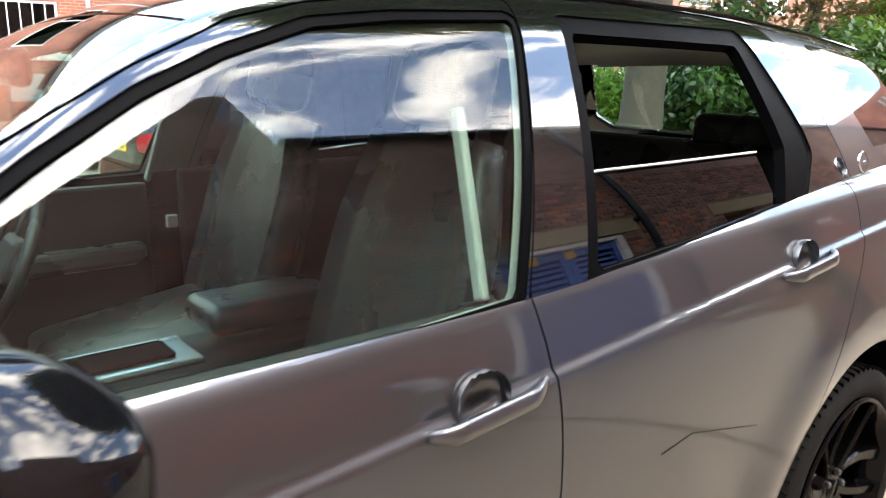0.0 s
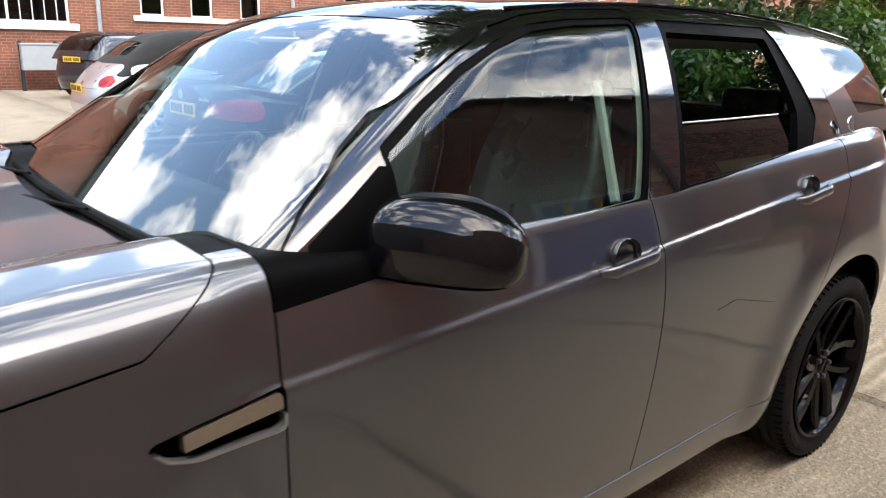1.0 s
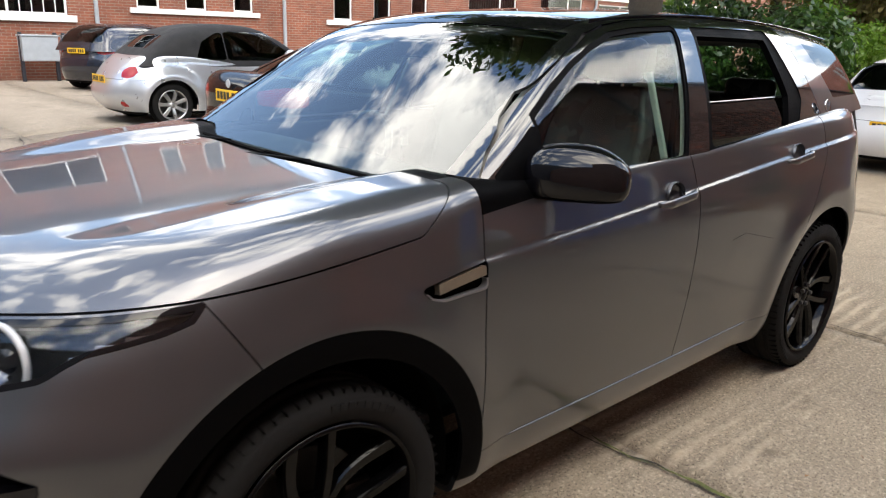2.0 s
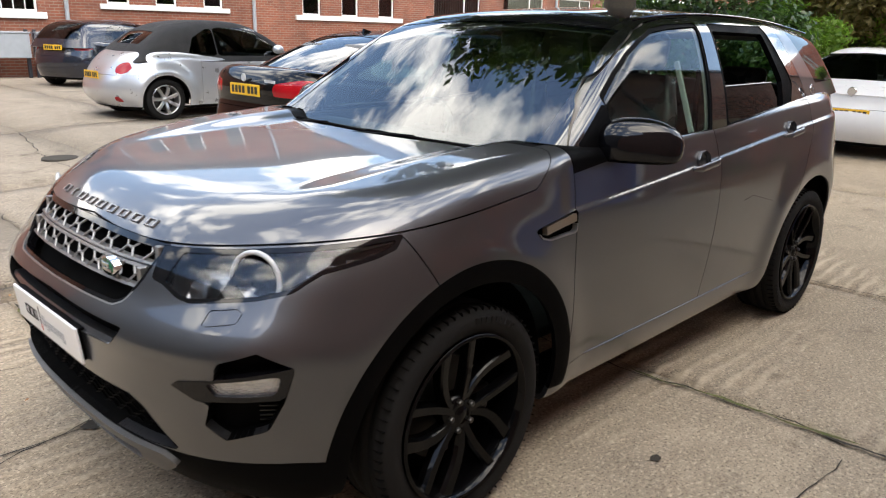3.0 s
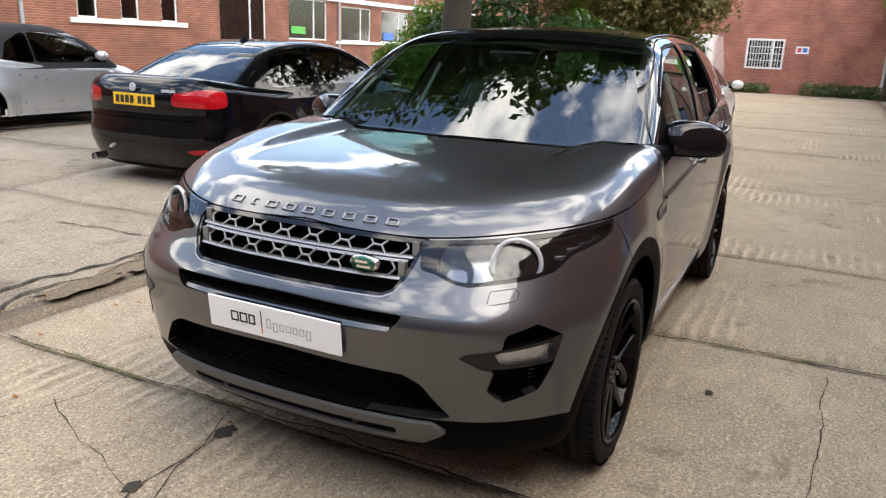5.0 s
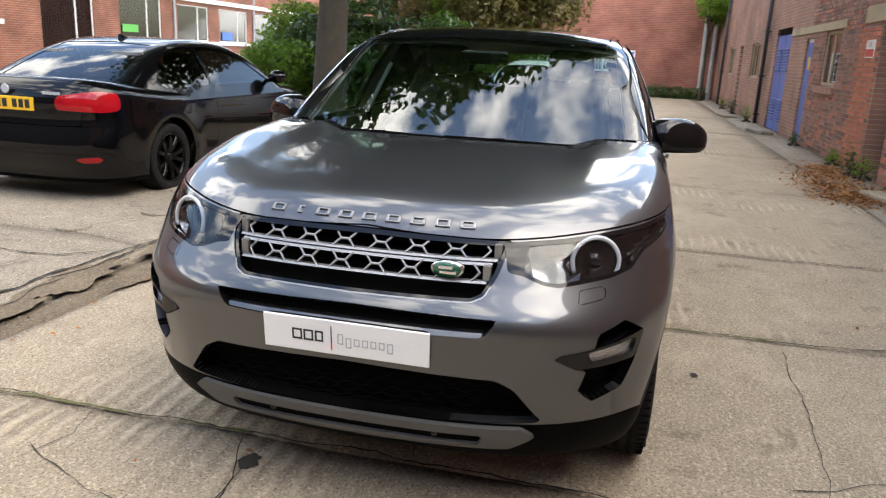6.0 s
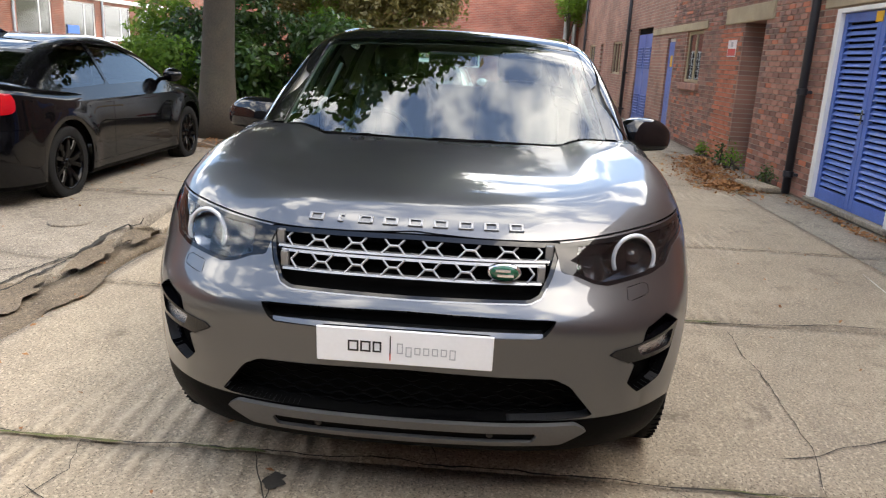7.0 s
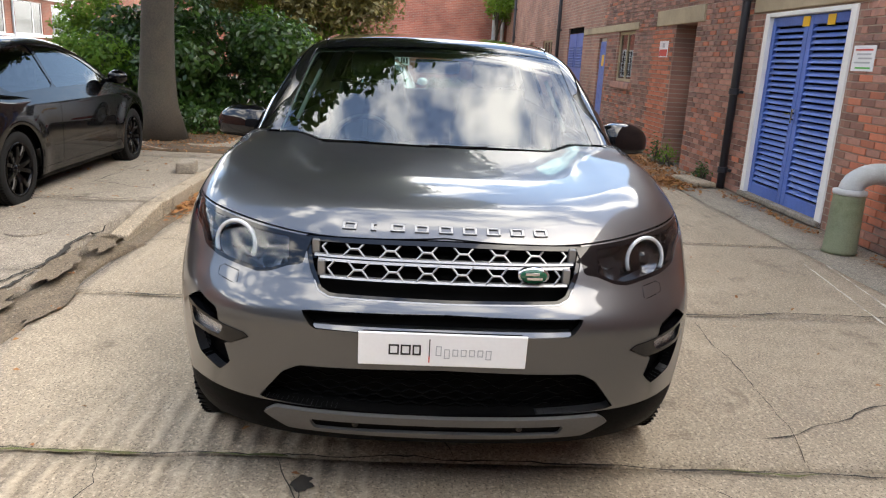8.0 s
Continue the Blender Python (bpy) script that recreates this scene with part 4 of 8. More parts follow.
# openings in the lower body
LAMP = [(31.8, 0.946), (45, 0.958), (56, 0.974), (66, 0.987), (75, 0.999), (73, 0.962), (69.5, 0.944), (61, 0.915), (58.8, 0.897), (56.3, 0.872), (50.8, 0.852), (40, 0.832), (37.4, 0.838), (34, 0.862), (31.2, 0.870)]
POD = [(37.7, 0.640), (45.2, 0.658), (45.4, 0.704), (51, 0.733), (56, 0.690), (54.5, 0.605), (52, 0.520), (46, 0.488), (43.2, 0.525), (44.3, 0.598), (42, 0.602)]
BLADE = [(37.7, 0.642), (56, 0.692), (54.6, 0.612), (42.1, 0.602)]
FOGLENS = [(43.8, 0.651), (54.2, 0.675), (53.4, 0.624), (44.8, 0.618)]
GRILLE = [(-0.3, 0.957), (0.449, 0.948), (0.425, 0.862), (0.395, 0.805), (0.36, 0.790), (-0.3, 0.783)]
SLOT = [(0, 0.752), (0.44, 0.745), (0.405, 0.698), (0, 0.690)]
INTAKE = [(0, 0.566), (0.45, 0.556), (0.50, 0.53), (0.58, 0.425), (0, 0.405)]
VENT = [(-1.058, 0.918), (-0.842, 0.948), (-0.842, 0.884), (-0.99, 0.882), (-1.035, 0.895)]
wheel_r = lambda s, ax: np.hypot(s.x - ax, np.maximum(s.z, HUB_Z - 0.05) - HUB_Z)

lens_s, body = body.split(around(body, LAMP))
pod_s, body = body.split(around(body, POD, 0.004))
grille_s, body = body.split(ahead(body, GRILLE, 0.004))
slot_s, body = body.split(ahead(body, SLOT, 0.004))
intake_s, body = body.split(ahead(body, INTAKE, 0.006))
vent_s, body = body.split(sideways(body, VENT, 0.006))
for ax in (AX_F, AX_R):
    body = body.split(np.maximum(wheel_r(body, ax) - 0.446, 0.5 - np.abs(body.y)))[1]
cups = []
for hx, hz in ((0.080, 1.022), (1.06, 1.080)):
    cup, body = body.split(np.maximum(np.hypot((body.x - hx) / 1.15, body.z - hz) - 0.042, 0.5 - np.abs(body.y)))
    cups.append((hx, hz))
# added shell under the panels, near-black as the shade in their gaps
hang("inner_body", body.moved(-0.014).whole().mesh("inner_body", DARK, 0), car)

# arch trim, sills, lower bumper
trim, rest = body.split(np.maximum(np.maximum(wheel_r(body, AX_F) - 0.518, np.abs(body.x - AX_F) - 0.525), 0.30 - body.z))
both("wheel_arch_trim", trim, PLASTIC, car, 0.02, "black plastic arch trim")
low_z = 0.380 + 0.027 * sstep((-1.72 - rest.x) / 0.2)
low, rest = rest.split(rest.z - low_z)
low_front, low_side = low.split(low.x + 1.35)
hang("lower_bumper", low_front.whole().mesh("lower_bumper", PLASTIC, 0.02), car, "black plastic lower bumper")
both("sill", low_side, PAINT, car, 0.02)
for s_ in (-1, 1):
    part("sill_edge", tube([(x, s_ * (float(side_w(0.378)) - 0.010 * (x / 1.5) ** 2 + 0.001), 0.379) for x in np.linspace(AX_F + 0.50, AX_R - 0.50, 12)], 0.0045, 6), PAINT, car, smooth=True)
rest = rest.split(rest.z - 0.380 - 0.027 * sstep((-1.72 - rest.x) / 0.2) - 0.003)[1]

# bonnet, wings, bumper, doors, rear quarter
bonnet_edge = spl([(0, 0.962), (34, 0.954), (55, 0.979), (66, 0.993), (77, 1.005), (110, 1.056), (125, 1.09), (180, 1.20)])
def bonnet_field(s):
    rear = s.x - np.minimum(-1.046 + (s.z - 1.056) * 1.45, -0.975 + 0.10 * (s.y / 0.73) ** 2)
    inner = 0.25 * sstep((0.66 - np.abs(s.y)) / 0.08) * sstep((s.x + 1.80) / 0.1)
    return np.maximum(bonnet_edge(np.minimum(bearing(s), 140)) - inner - s.z, rear)
f = bonnet_field(rest)
bonnet, rest = rest.split(f)
bonnet = bonnet.split(bonnet_field(bonnet) + GAP)[0]
rest = rest.split(bonnet_field(rest) - GAP)[1]
bonnet_ob = hang("bonnet", bonnet.whole().mesh("bonnet", PAINT, 0.02), car)
cowl, rest = rest.split(np.maximum(np.maximum(np.abs(rest.y) - 0.79, rest.x + 0.2), 1.085 - rest.z))
hang("cowl", cowl.moved(-0.008).whole().mesh("cowl", PLASTIC, 0.02), car, "black plastic scuttle below the windscreen")
bump_f = lambda s: np.maximum(s.x - (-1.57 + (0.94 - s.z) * 0.62), 0 * s.x - 1)
bumper, rest = rest.split(bump_f(rest) + GAP)
rest = rest.split(bump_f(rest) - GAP)[1]
washer = lambda s: around(s, [(42.8, 0.790), (48.0, 0.803), (48.9, 0.832), (43.8, 0.822)], 0.003)
wash, bumper = bumper.split(washer(bumper))
wash = wash.split(washer(wash) + 0.002)[0]
bumper_ob = hang("front_bumper", bumper.whole().mesh("front_bumper", PAINT, 0.03), car)
both("washer_cover", wash, PAINT, bumper_ob, 0.006)
wing, rest = rest.split(rest.x + 0.838 + GAP)
rest = rest.split(rest.x + 0.838 - GAP)[1]
both("front_wing", wing, PAINT, car, 0.012)
SAIL = [(-0.86, 1.072), (-0.60, 1.098), (-0.50, 1.118), (-0.50, 1.30), (-0.90, 1.30)]
b_line = spl([(0.30, 0.205), (0.45, 0.215), (0.62, 0.232), (0.85, 0.245), (1.05, 0.228), (1.16, 0.205), (1.60, 0.335)])
doorf, rest = rest.split(rest.x - b_line(rest.z) + GAP)
rest = rest.split(rest.x - b_line(rest.z) - GAP)[1]
mount, doorf = doorf.split(sideways(doorf, SAIL))
door_obs = both("front_door", doorf, PAINT, car, 0.012)
for o, s in zip(door_obs, (mount, mount.mirrored())):
    hang("mirror_mount", s.mesh("mirror_mount", PLASTIC, 0.012), o)
r_curve = spl([(0.55, 1.10), (0.75, 1.16), (0.887, 1.245), (1.05, 1.355), (1.20, 1.385), (1.57, 1.295)])
r_line = lambda s: s.x - r_curve(s.z)
doorr, quarter = rest.split(r_line(rest) + GAP)
quarter = quarter.split(r_line(quarter) - GAP)[1]
rear_obs = both("rear_door", doorr, PAINT, car, 0.012)
hang("rear_body", quarter.whole().mesh("rear_body", PAINT, 0.012), car)

# door handles in their cups
for (hx, hz), obs, tilt in zip(cups, (door_obs, rear_obs), (0.055, 0.06)):
    for sgn, o in zip((-1, 1), obs):
        yw = float(side_w(hz)) - 0.010 * (hx / 1.5) ** 2
        bm = bmesh.new()
        bmesh.ops.create_uvsphere(bm, u_segments=24, v_segments=14, radius=0.046)
        bmesh.ops.delete(bm, geom=[v for v in bm.verts if v.co.y * sgn > 0.012], context="VERTS")
        bmesh.ops.scale(bm, vec=(1.15, 0.75, 1), verts=bm.verts)
        moved(bm, pose(hx, sgn * (yw - 0.006), hz))
        part("handle_cup", bm, PAINT, o, smooth=True)
        bm = bmesh.new()
        for i in range(15):
            t = i / 14
            ring = []
            hh = 0.0165 * min(1, 0.5 + 3 * t, 0.62 + 3 * (1 - t))
            out = 0.036 * min(1, 0.35 + 5 * t, 0.25 + 4 * (1 - t))
            for a in range(10):
                c, d = math.cos(2 * math.pi * a / 10), math.sin(2 * math.pi * a / 10)
                ring.append(bm.verts.new((hx - 0.105 + 0.23 * t, sgn * (yw + out + 0.009 * c - 0.008), hz - 0.012 + tilt * (t - 0.45) * 0.35 + hh * d)))
            if i:
                for a in range(10):
                    bm.faces.new((prev[a], prev[(a + 1) % 10], ring[(a + 1) % 10], ring[a]))
            else:
                bm.faces.new(ring)
            prev = ring
        bm.faces.new(prev)
        part("door_handle", bm, PAINT, o, smooth=True)

# upper cabin
WS_EDGE = lambda z: 0.755 - (z - 1.12) * 0.25
ws_f = lambda s: np.maximum(np.maximum(np.abs(s.y) - WS_EDGE(s.z), s.z - 1.572 + 0.03 * (s.y / 0.64) ** 2), s.x - 0.1)
DOORGLASS = [(-0.535, 1.118), (0.18, 1.154), (0.335, 1.562), (0.10, 1.550), (-0.05, 1.533), (-0.19, 1.490), (-0.30, 1.443), (-0.42, 1.374), (-0.52, 1.308), (-0.535, 1.298)]
QUARTER = [(-0.75, 1.10), (-0.548, 1.115), (-0.548, 1.293), (-0.742, 1.158)]
FRAME = [(-0.83, 1.08), (0.195, 1.135), (0.358, 1.598), (0.125, 1.587), (-0.04, 1.566), (-0.16, 1.537), (-0.30, 1.475), (-0.39, 1.425), (-0.50, 1.36), (-0.60, 1.292), (-0.72, 1.205), (-0.775, 1.155)]
REARFRAME = [(0.35, 1.14), (1.10, 1.185), (1.17, 1.22), (1.235, 1.30), (1.225, 1.34), (1.10, 1.572), (0.47, 1.572)]
REAROPEN = [(0.392, 1.17), (1.05, 1.205), (1.105, 1.32), (1.055, 1.535), (0.492, 1.54)]
SIDEREAR = [(1.47, 1.55), (1.66, 1.30), (2.4, 1.31), (2.4, 1.50)]
BACKGLASS = [(0, 1.52), (0.50, 1.51), (0.57, 1.30), (0.50, 1.26), (0, 1.25)]
flank = lambda s, pts, r=0.0: np.maximum(sd_poly(s.x, s.z, pts, r), 0.45 - np.abs(s.y))
back_f = lambda s: np.maximum(sd_poly(np.abs(s.y), s.z, BACKGLASS, 0.01), 1.7 - s.x)
screen_s, cab = cabin.split(ws_f(cabin))
dglass, cab = cab.split(flank(cab, DOORGLASS, 0.006))
ropen, cab = cab.split(flank(cab, REAROPEN, 0.012))
bglass, cab = cab.split(back_f(cab))
side_r, cab = cab.split(np.maximum(flank(cab, SIDEREAR, 0.01), back_f(cab) * -1))
liner = cab.moved(-0.028)
hang("headlining", liner.whole().mesh("headlining", CREAM, 0), car, "pale cloth headlining and pillar trim")
surround, cab = cab.split(flank(cab, FRAME, 0.008))
dark_tri, surround = surround.split(flank(surround, QUARTER))
rsurround, cab = cab.split(flank(cab, REARFRAME, 0.01))
PILLAR = [(0.17, 1.08), (0.38, 1.08), (0.495, 1.575), (0.325, 1.575)]
bpillar, cab = cab.split(flank(cab, PILLAR))
roof_f = lambda s: np.maximum(np.maximum(np.abs(s.y) - 0.603, 1.47 - s.z), s.x - 2.2)
roof, cab = cab.split(roof_f(cab))
roof = roof.split(roof_f(roof) + GAP)[0]
hang("windscreen", screen_s.moved(-0.002).whole().mesh("windscreen", SCREEN, 0), car, "windscreen glass reflecting cloud and leaves")
hang("roof", roof.whole().mesh("roof", ROOFBLACK, 0.012), car, "gloss black roof with glass panel")
hang("rear_window", bglass.moved(-0.004).whole().mesh("rear_window", SIDEGLASS, 0), car)
both("rear_side_window", side_r, ROOFBLACK, car, 0.006, "dark tinted rear side window")
pil = lambda s: s.x - 1.26 - (1.59 - s.z) * 0.5
both("roof_rail_panel", cab.split(pil(cab))[0], PILLARBLACK, car, 0.01, "gloss black windscreen pillar and roof edge")
hang("rear_pillar", cab.split(pil(cab) - GAP * 2)[1].whole().mesh("rear_pillar", PAINT, 0.01), car)
surround = surround.split(flank(surround, FRAME, 0.008) + 0.004)[0]
seal, surround = surround.split(flank(surround, DOORGLASS, 0.006) - 0.013)
both("door_frame", surround.moved(0.001), PILLARBLACK, car, 0.012, "gloss black door frame")
both("window_seal", seal.moved(-0.003), PLASTIC, car, 0.008)
both("quarter_panel", dark_tri.moved(-0.002), PLASTIC, car, 0.008)
both("centre_pillar", bpillar.split(bpillar.x - b_line(bpillar.z) + 0.003)[0], PILLARBLACK, car, 0.01)
both("centre_pillar", bpillar.split(bpillar.x - b_line(bpillar.z) - 0.003)[1], PILLARBLACK, car, 0.01)
both("rear_window_surround", rsurround.moved(-0.005), PLASTIC, car, 0.025)
for o, s in zip(door_obs, (dglass, dglass.mirrored())):
    hang("window", s.moved(-0.008).mesh("window", SIDEGLASS, 0), o, "closed clear side window")
low_glass = ropen.split(ropen.z - 1.312)[0]
low_glass = low_glass.split(low_glass.x - 1.055 + (low_glass.z - 1.2) * 0.45)[0]
hang("window", low_glass.moved(-0.02).mesh("window", PRIVACY, 0.004), rear_obs[0], "half-lowered tinted side window")
hang("window", ropen.mirrored().moved(-0.012).mesh("window", PRIVACY, 0), rear_obs[1], "tinted side window")
# bright edge of the lowered pane
ps = [p for p in low_glass.V if abs(p[2] - 1.312) < 1e-4]
ps.sort(key=lambda p: p[0])
if len(ps) > 1:
    part("pane_edge", tube([(p[0], p[1] + 0.02, p[2]) for p in (ps[0], ps[len(ps) // 2], ps[-1])], 0.0028, 6), LAMPWHITE, rear_obs[0])


# wheels
def tyre_bm(r, w, rim_r, blocks=64):
    prof = [(rim_r, -w * 0.42), (rim_r + 0.012, -w * 0.47), (rim_r + (r - rim_r) * 0.5, -w * 0.5), (r - 0.022, -w * 0.475), (r - 0.008, -w * 0.43), (r - 0.001, -w * 0.36)]
    for g in (-0.20, 0.0, 0.20):
        prof += [(r, w * g - 0.007), (r - 0.007, w * g - 0.005), (r - 0.007, w * g + 0.005), (r, w * g + 0.007)]
    prof += [(r - 0.001, w * 0.36), (r - 0.008, w * 0.43), (r - 0.022, w * 0.475), (rim_r + (r - rim_r) * 0.5, w * 0.5), (rim_r + 0.012, w * 0.47), (rim_r, w * 0.42)]
    return lathe(prof, 96)


def sipes_bm(r, w, n=72):
    bm = bmesh.new()
    for i in range(n):
        for s in (-1, 1):
            b = box(-0.0013, 0.0013, 0.33 * w, 0.455 * w, r - 0.010, r + 0.0010)
            moved(b, pose(0, 0, 0, 0, 0, 0) @ Matrix.Rotation(2 * math.pi * (i + 0.25 * s) / n, 4, "Y") @ Matrix.Scale(s, 4, (0, 1, 0)))
            join_bm(bm, b)
    return bm


def spoke_bm(r0, r1, y0, y1, w0, w1, twist=0.0, depth=0.035):
    """One spoke from the hub out to the rim, dished and tapering, bent sideways by twist."""
    bm = bmesh.new()
    rings = []
    for i in range(8):
        t = i / 7
        r, w = r0 + (r1 - r0) * t, w0 + (w1 - w0) * t
        y = y0 + (y1 - y0) * t - 0.012 * math.sin(math.pi * t)
        off = twist * math.sin(t * math.pi * 0.62) * t
        rings.append([bm.verts.new((off + dx * w, y + dy, r)) for dx, dy in ((-0.5, depth * 0.8), (-0.5, 0.004), (-0.36, -0.004), (0.36, -0.004), (0.5, 0.004), (0.5, depth * 0.8))])
    for a, b in zip(rings, rings[1:]):
        for k in range(6):
            bm.faces.new((a[k], a[(k + 1) % 6], b[(k + 1) % 6], b[k]))
    bm.faces.new(rings[0]); bm.faces.new(rings[-1][::-1])
    return bm


def wheel(r, w, rim_r, spokes, mat, twist, parent, at, pair=0.0, brand=True, silver=False):
    """A road wheel; its outer face looks along -y."""
    wh = hang("wheel", None, parent, at=at)
    ty = part("tyre", tyre_bm(r, w, rim_r), RUBBER, wh, smooth=True)
    part("tread_sipe", sipes_bm(r, w), DARK, ty)["kind"] = "stuff"
    yf = -w * 0.5 + 0.012
    barrel = lathe([(rim_r + 0.004, yf - 0.006), (rim_r - 0.004, yf - 0.012), (rim_r - 0.014, yf), (rim_r - 0.024, yf + 0.03), (rim_r - 0.035, w * 0.4)], 72)
    rim = part("rim", barrel, mat, wh, smooth=True)
    hubr = 0.062
    for i in range(spokes):
        for s in ((-1, 1) if pair else (0,)):
            b = spoke_bm(hubr * 0.75, rim_r - 0.012, yf + 0.028, yf + 0.004, 0.046, 0.055 if not pair else 0.046, twist if not pair else twist + s * pair)
            moved(b, Matrix.Rotation(2 * math.pi * (i + (0.14 * s if pair else 0)) / spokes, 4, "Y"))
            part("spoke", b, mat, wh, smooth=False)
    part("hub", lathe([(0, yf + 0.018), (0.03, yf + 0.018), (0.034, yf + 0.024), (hubr, yf + 0.03), (hubr + 0.006, yf + 0.07)], 32), mat, wh, smooth=True)
    for i in range(5):
        a = 2 * math.pi * (i + 0.5) / 5
        part("wheel_nut", moved(lathe([(0, yf + 0.017), (0.009, yf + 0.018), (0.011, yf + 0.022), (0.011, yf + 0.045)], 6), Matrix.Translation((0.047 * math.sin(a), 0, 0.047 * math.cos(a)))), STEEL if brand else mat, wh)
    part("brake_disc", lathe([(0.05, 0.0), (0.165, 0.0), (0.165, 0.02), (0.05, 0.02)], 40), STEEL, wh, smooth=False)
    # added disc that paints the shade behind the spokes
    part("wheel_shade_disc", lathe([(0, w * 0.25), (rim_r - 0.03, w * 0.25)], 32), DARK, wh)
    return wh


def swept_spoke(r0, r1, y0, y1, a0, a1, w0, w1, depth=0.04):
    """A blade from the hub to the rim whose bearing swings from a0 to a1 degrees, with a chamfered outer face."""
    bm = bmesh.new(); prev = None
    for i in range(11):
        t = i / 10
        r, w = r0 + (r1 - r0) * t, w0 + (w1 - w0) * t
        y = y0 + (y1 - y0) * t ** 1.4
        a = radians(a0 + (a1 - a0) * sstep(t * 0.9))
        c = Vector((math.sin(a) * r, y, math.cos(a) * r)); side = Vector((math.cos(a), 0, -math.sin(a)))
        ring = [bm.verts.new(c + side * (dx * w) + Vector((0, dy, 0))) for dx, dy in ((-0.5, depth), (-0.5, 0.007), (-0.40, 0.0), (0.30, 0.0035), (0.5, 0.016), (0.5, depth))]
        if prev:
            for k in range(6): bm.faces.new((prev[k], prev[(k + 1) % 6], ring[(k + 1) % 6], ring[k]))
        else: bm.faces.new(ring)
        prev = ring
    bm.faces.new(prev[::-1])
    return bm


def road_wheel(r, w, rim_r, parent, at):
    """A gloss black wheel with five pairs of swept blades; its outer face looks along -y."""
    wh = hang("wheel", None, parent, at=at)
    ty = part("tyre", tyre_bm(r, w, rim_r), RUBBER, wh, smooth=True)
    part("tread_sipe", sipes_bm(r, w), DARK, ty)["kind"] = "stuff"
    # raised lettering on the sidewall, as plain bars
    bm = bmesh.new()
    for i in range(9):
        for turn in (0.0, math.pi):
            b = box(-0.007, 0.007, -w * 0.5 - 0.0015, -w * 0.5 + 0.004, rim_r + 0.040, rim_r + 0.060, 0.001, 1)
            join_bm(bm, moved(b, Matrix.Rotation(turn + 0.075 * (i - 4), 4, "Y")))
    part("sidewall_mark", bm, RUBBER, ty)["kind"] = "stuff"
    yf = -w * 0.5 + 0.010
    part("rim", lathe([(rim_r + 0.003, yf - 0.004), (rim_r - 0.003, yf - 0.012), (rim_r - 0.010, yf - 0.006), (rim_r - 0.016, yf + 0.012), (rim_r - 0.030, yf + 0.05), (rim_r - 0.040, w * 0.4)], 80), RIMBLACK, wh, smooth=True)
    for i in range(5):
        base = 72 * i
        for b in (swept_spoke(0.040, rim_r - 0.010, yf + 0.026, yf + 0.004, base - 8, base - 15, 0.030, 0.034), swept_spoke(0.040, rim_r - 0.010, yf + 0.030, yf + 0.006, base + 10, base + 34, 0.030, 0.052)):
            part("spoke", b, RIMBLACK, wh)
    part("hub", lathe([(0, yf + 0.022), (0.028, yf + 0.022), (0.031, yf + 0.028), (0.034, yf + 0.026), (0.064, yf + 0.034), (0.070, yf + 0.075)], 36), RIMBLACK, wh, smooth=True)
    for i in range(5):
        a = radians(72 * i + 37)
        part("wheel_nut", moved(lathe([(0, yf + 0.016), (0.008, yf + 0.017), (0.0105, yf + 0.021), (0.0105, yf + 0.045)], 6), Matrix.Translation((0.050 * math.sin(a), 0, 0.050 * math.cos(a)))), STEEL, wh)
    part("brake_disc", lathe([(0.05, 0.0), (0.172, 0.0), (0.172, 0.02), (0.05, 0.02)], 44), STEEL, wh)
    part("brake_caliper", moved(box(-0.05, 0.05, -0.035, 0.05, 0.10, 0.19, 0.015), Matrix.Rotation(radians(75), 4, "Y")), STEEL, wh)
    # disc added behind the blades, coloured as the unlit space there
    part("wheel_shade_disc", lathe([(0, w * 0.25), (rim_r - 0.03, w * 0.25)], 32), DARK, wh)
    return wh


w0 = road_wheel(0.362, 0.240, 0.274, car, pose(AX_F, -0.818, HUB_Z, 0, 20, 0))
for x, s, a in ((AX_R, -1, 51), (AX_F, 1, 8), (AX_R, 1, 33)):
    copy_thing(w0, pose(x, s * 0.818, HUB_Z, 0, a, 0 if s < 0 else 180))
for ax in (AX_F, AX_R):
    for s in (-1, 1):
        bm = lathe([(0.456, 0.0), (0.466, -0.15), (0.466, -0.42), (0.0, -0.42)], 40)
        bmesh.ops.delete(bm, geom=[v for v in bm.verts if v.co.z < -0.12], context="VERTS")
        # arch liner, its near-black colour also standing in for the arch's shade
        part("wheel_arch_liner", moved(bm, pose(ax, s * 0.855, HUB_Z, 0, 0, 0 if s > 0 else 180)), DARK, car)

# headlamps
def shell_point(th, z, inset=0.0):
    """A place on the front of the body at a bearing and height."""
    t, lo, hi = radians(th), 0.1, 1.6
    for _ in range(40):
        m = (lo + hi) / 2
        if body_form(np.array(-1.35 - m * math.cos(t)), np.array(-m * math.sin(t)), np.array(z)) > 0: hi = m
        else: lo = m
    p = Vector((-1.35 - lo * math.cos(t), -lo * math.sin(t), z))
    h = 0.004
    g = [body_form(np.array(p.x + a), np.array(p.y + b), np.array(p.z + c)) for a, b, c in ((h, 0, 0), (-h, 0, 0), (0, h, 0), (0, -h, 0), (0, 0, h), (0, 0, -h))]
    n = Vector((g[0] - g[1], g[2] - g[3], g[4] - g[5])).normalized()
    return p - n * inset, n


def facing(p, n):
    return Matrix.Translation(p) @ n.to_track_quat("Z", "X").to_matrix().to_4x4()


def flipped(m): return Matrix.Diagonal((1, -1, 1, 1)) @ m


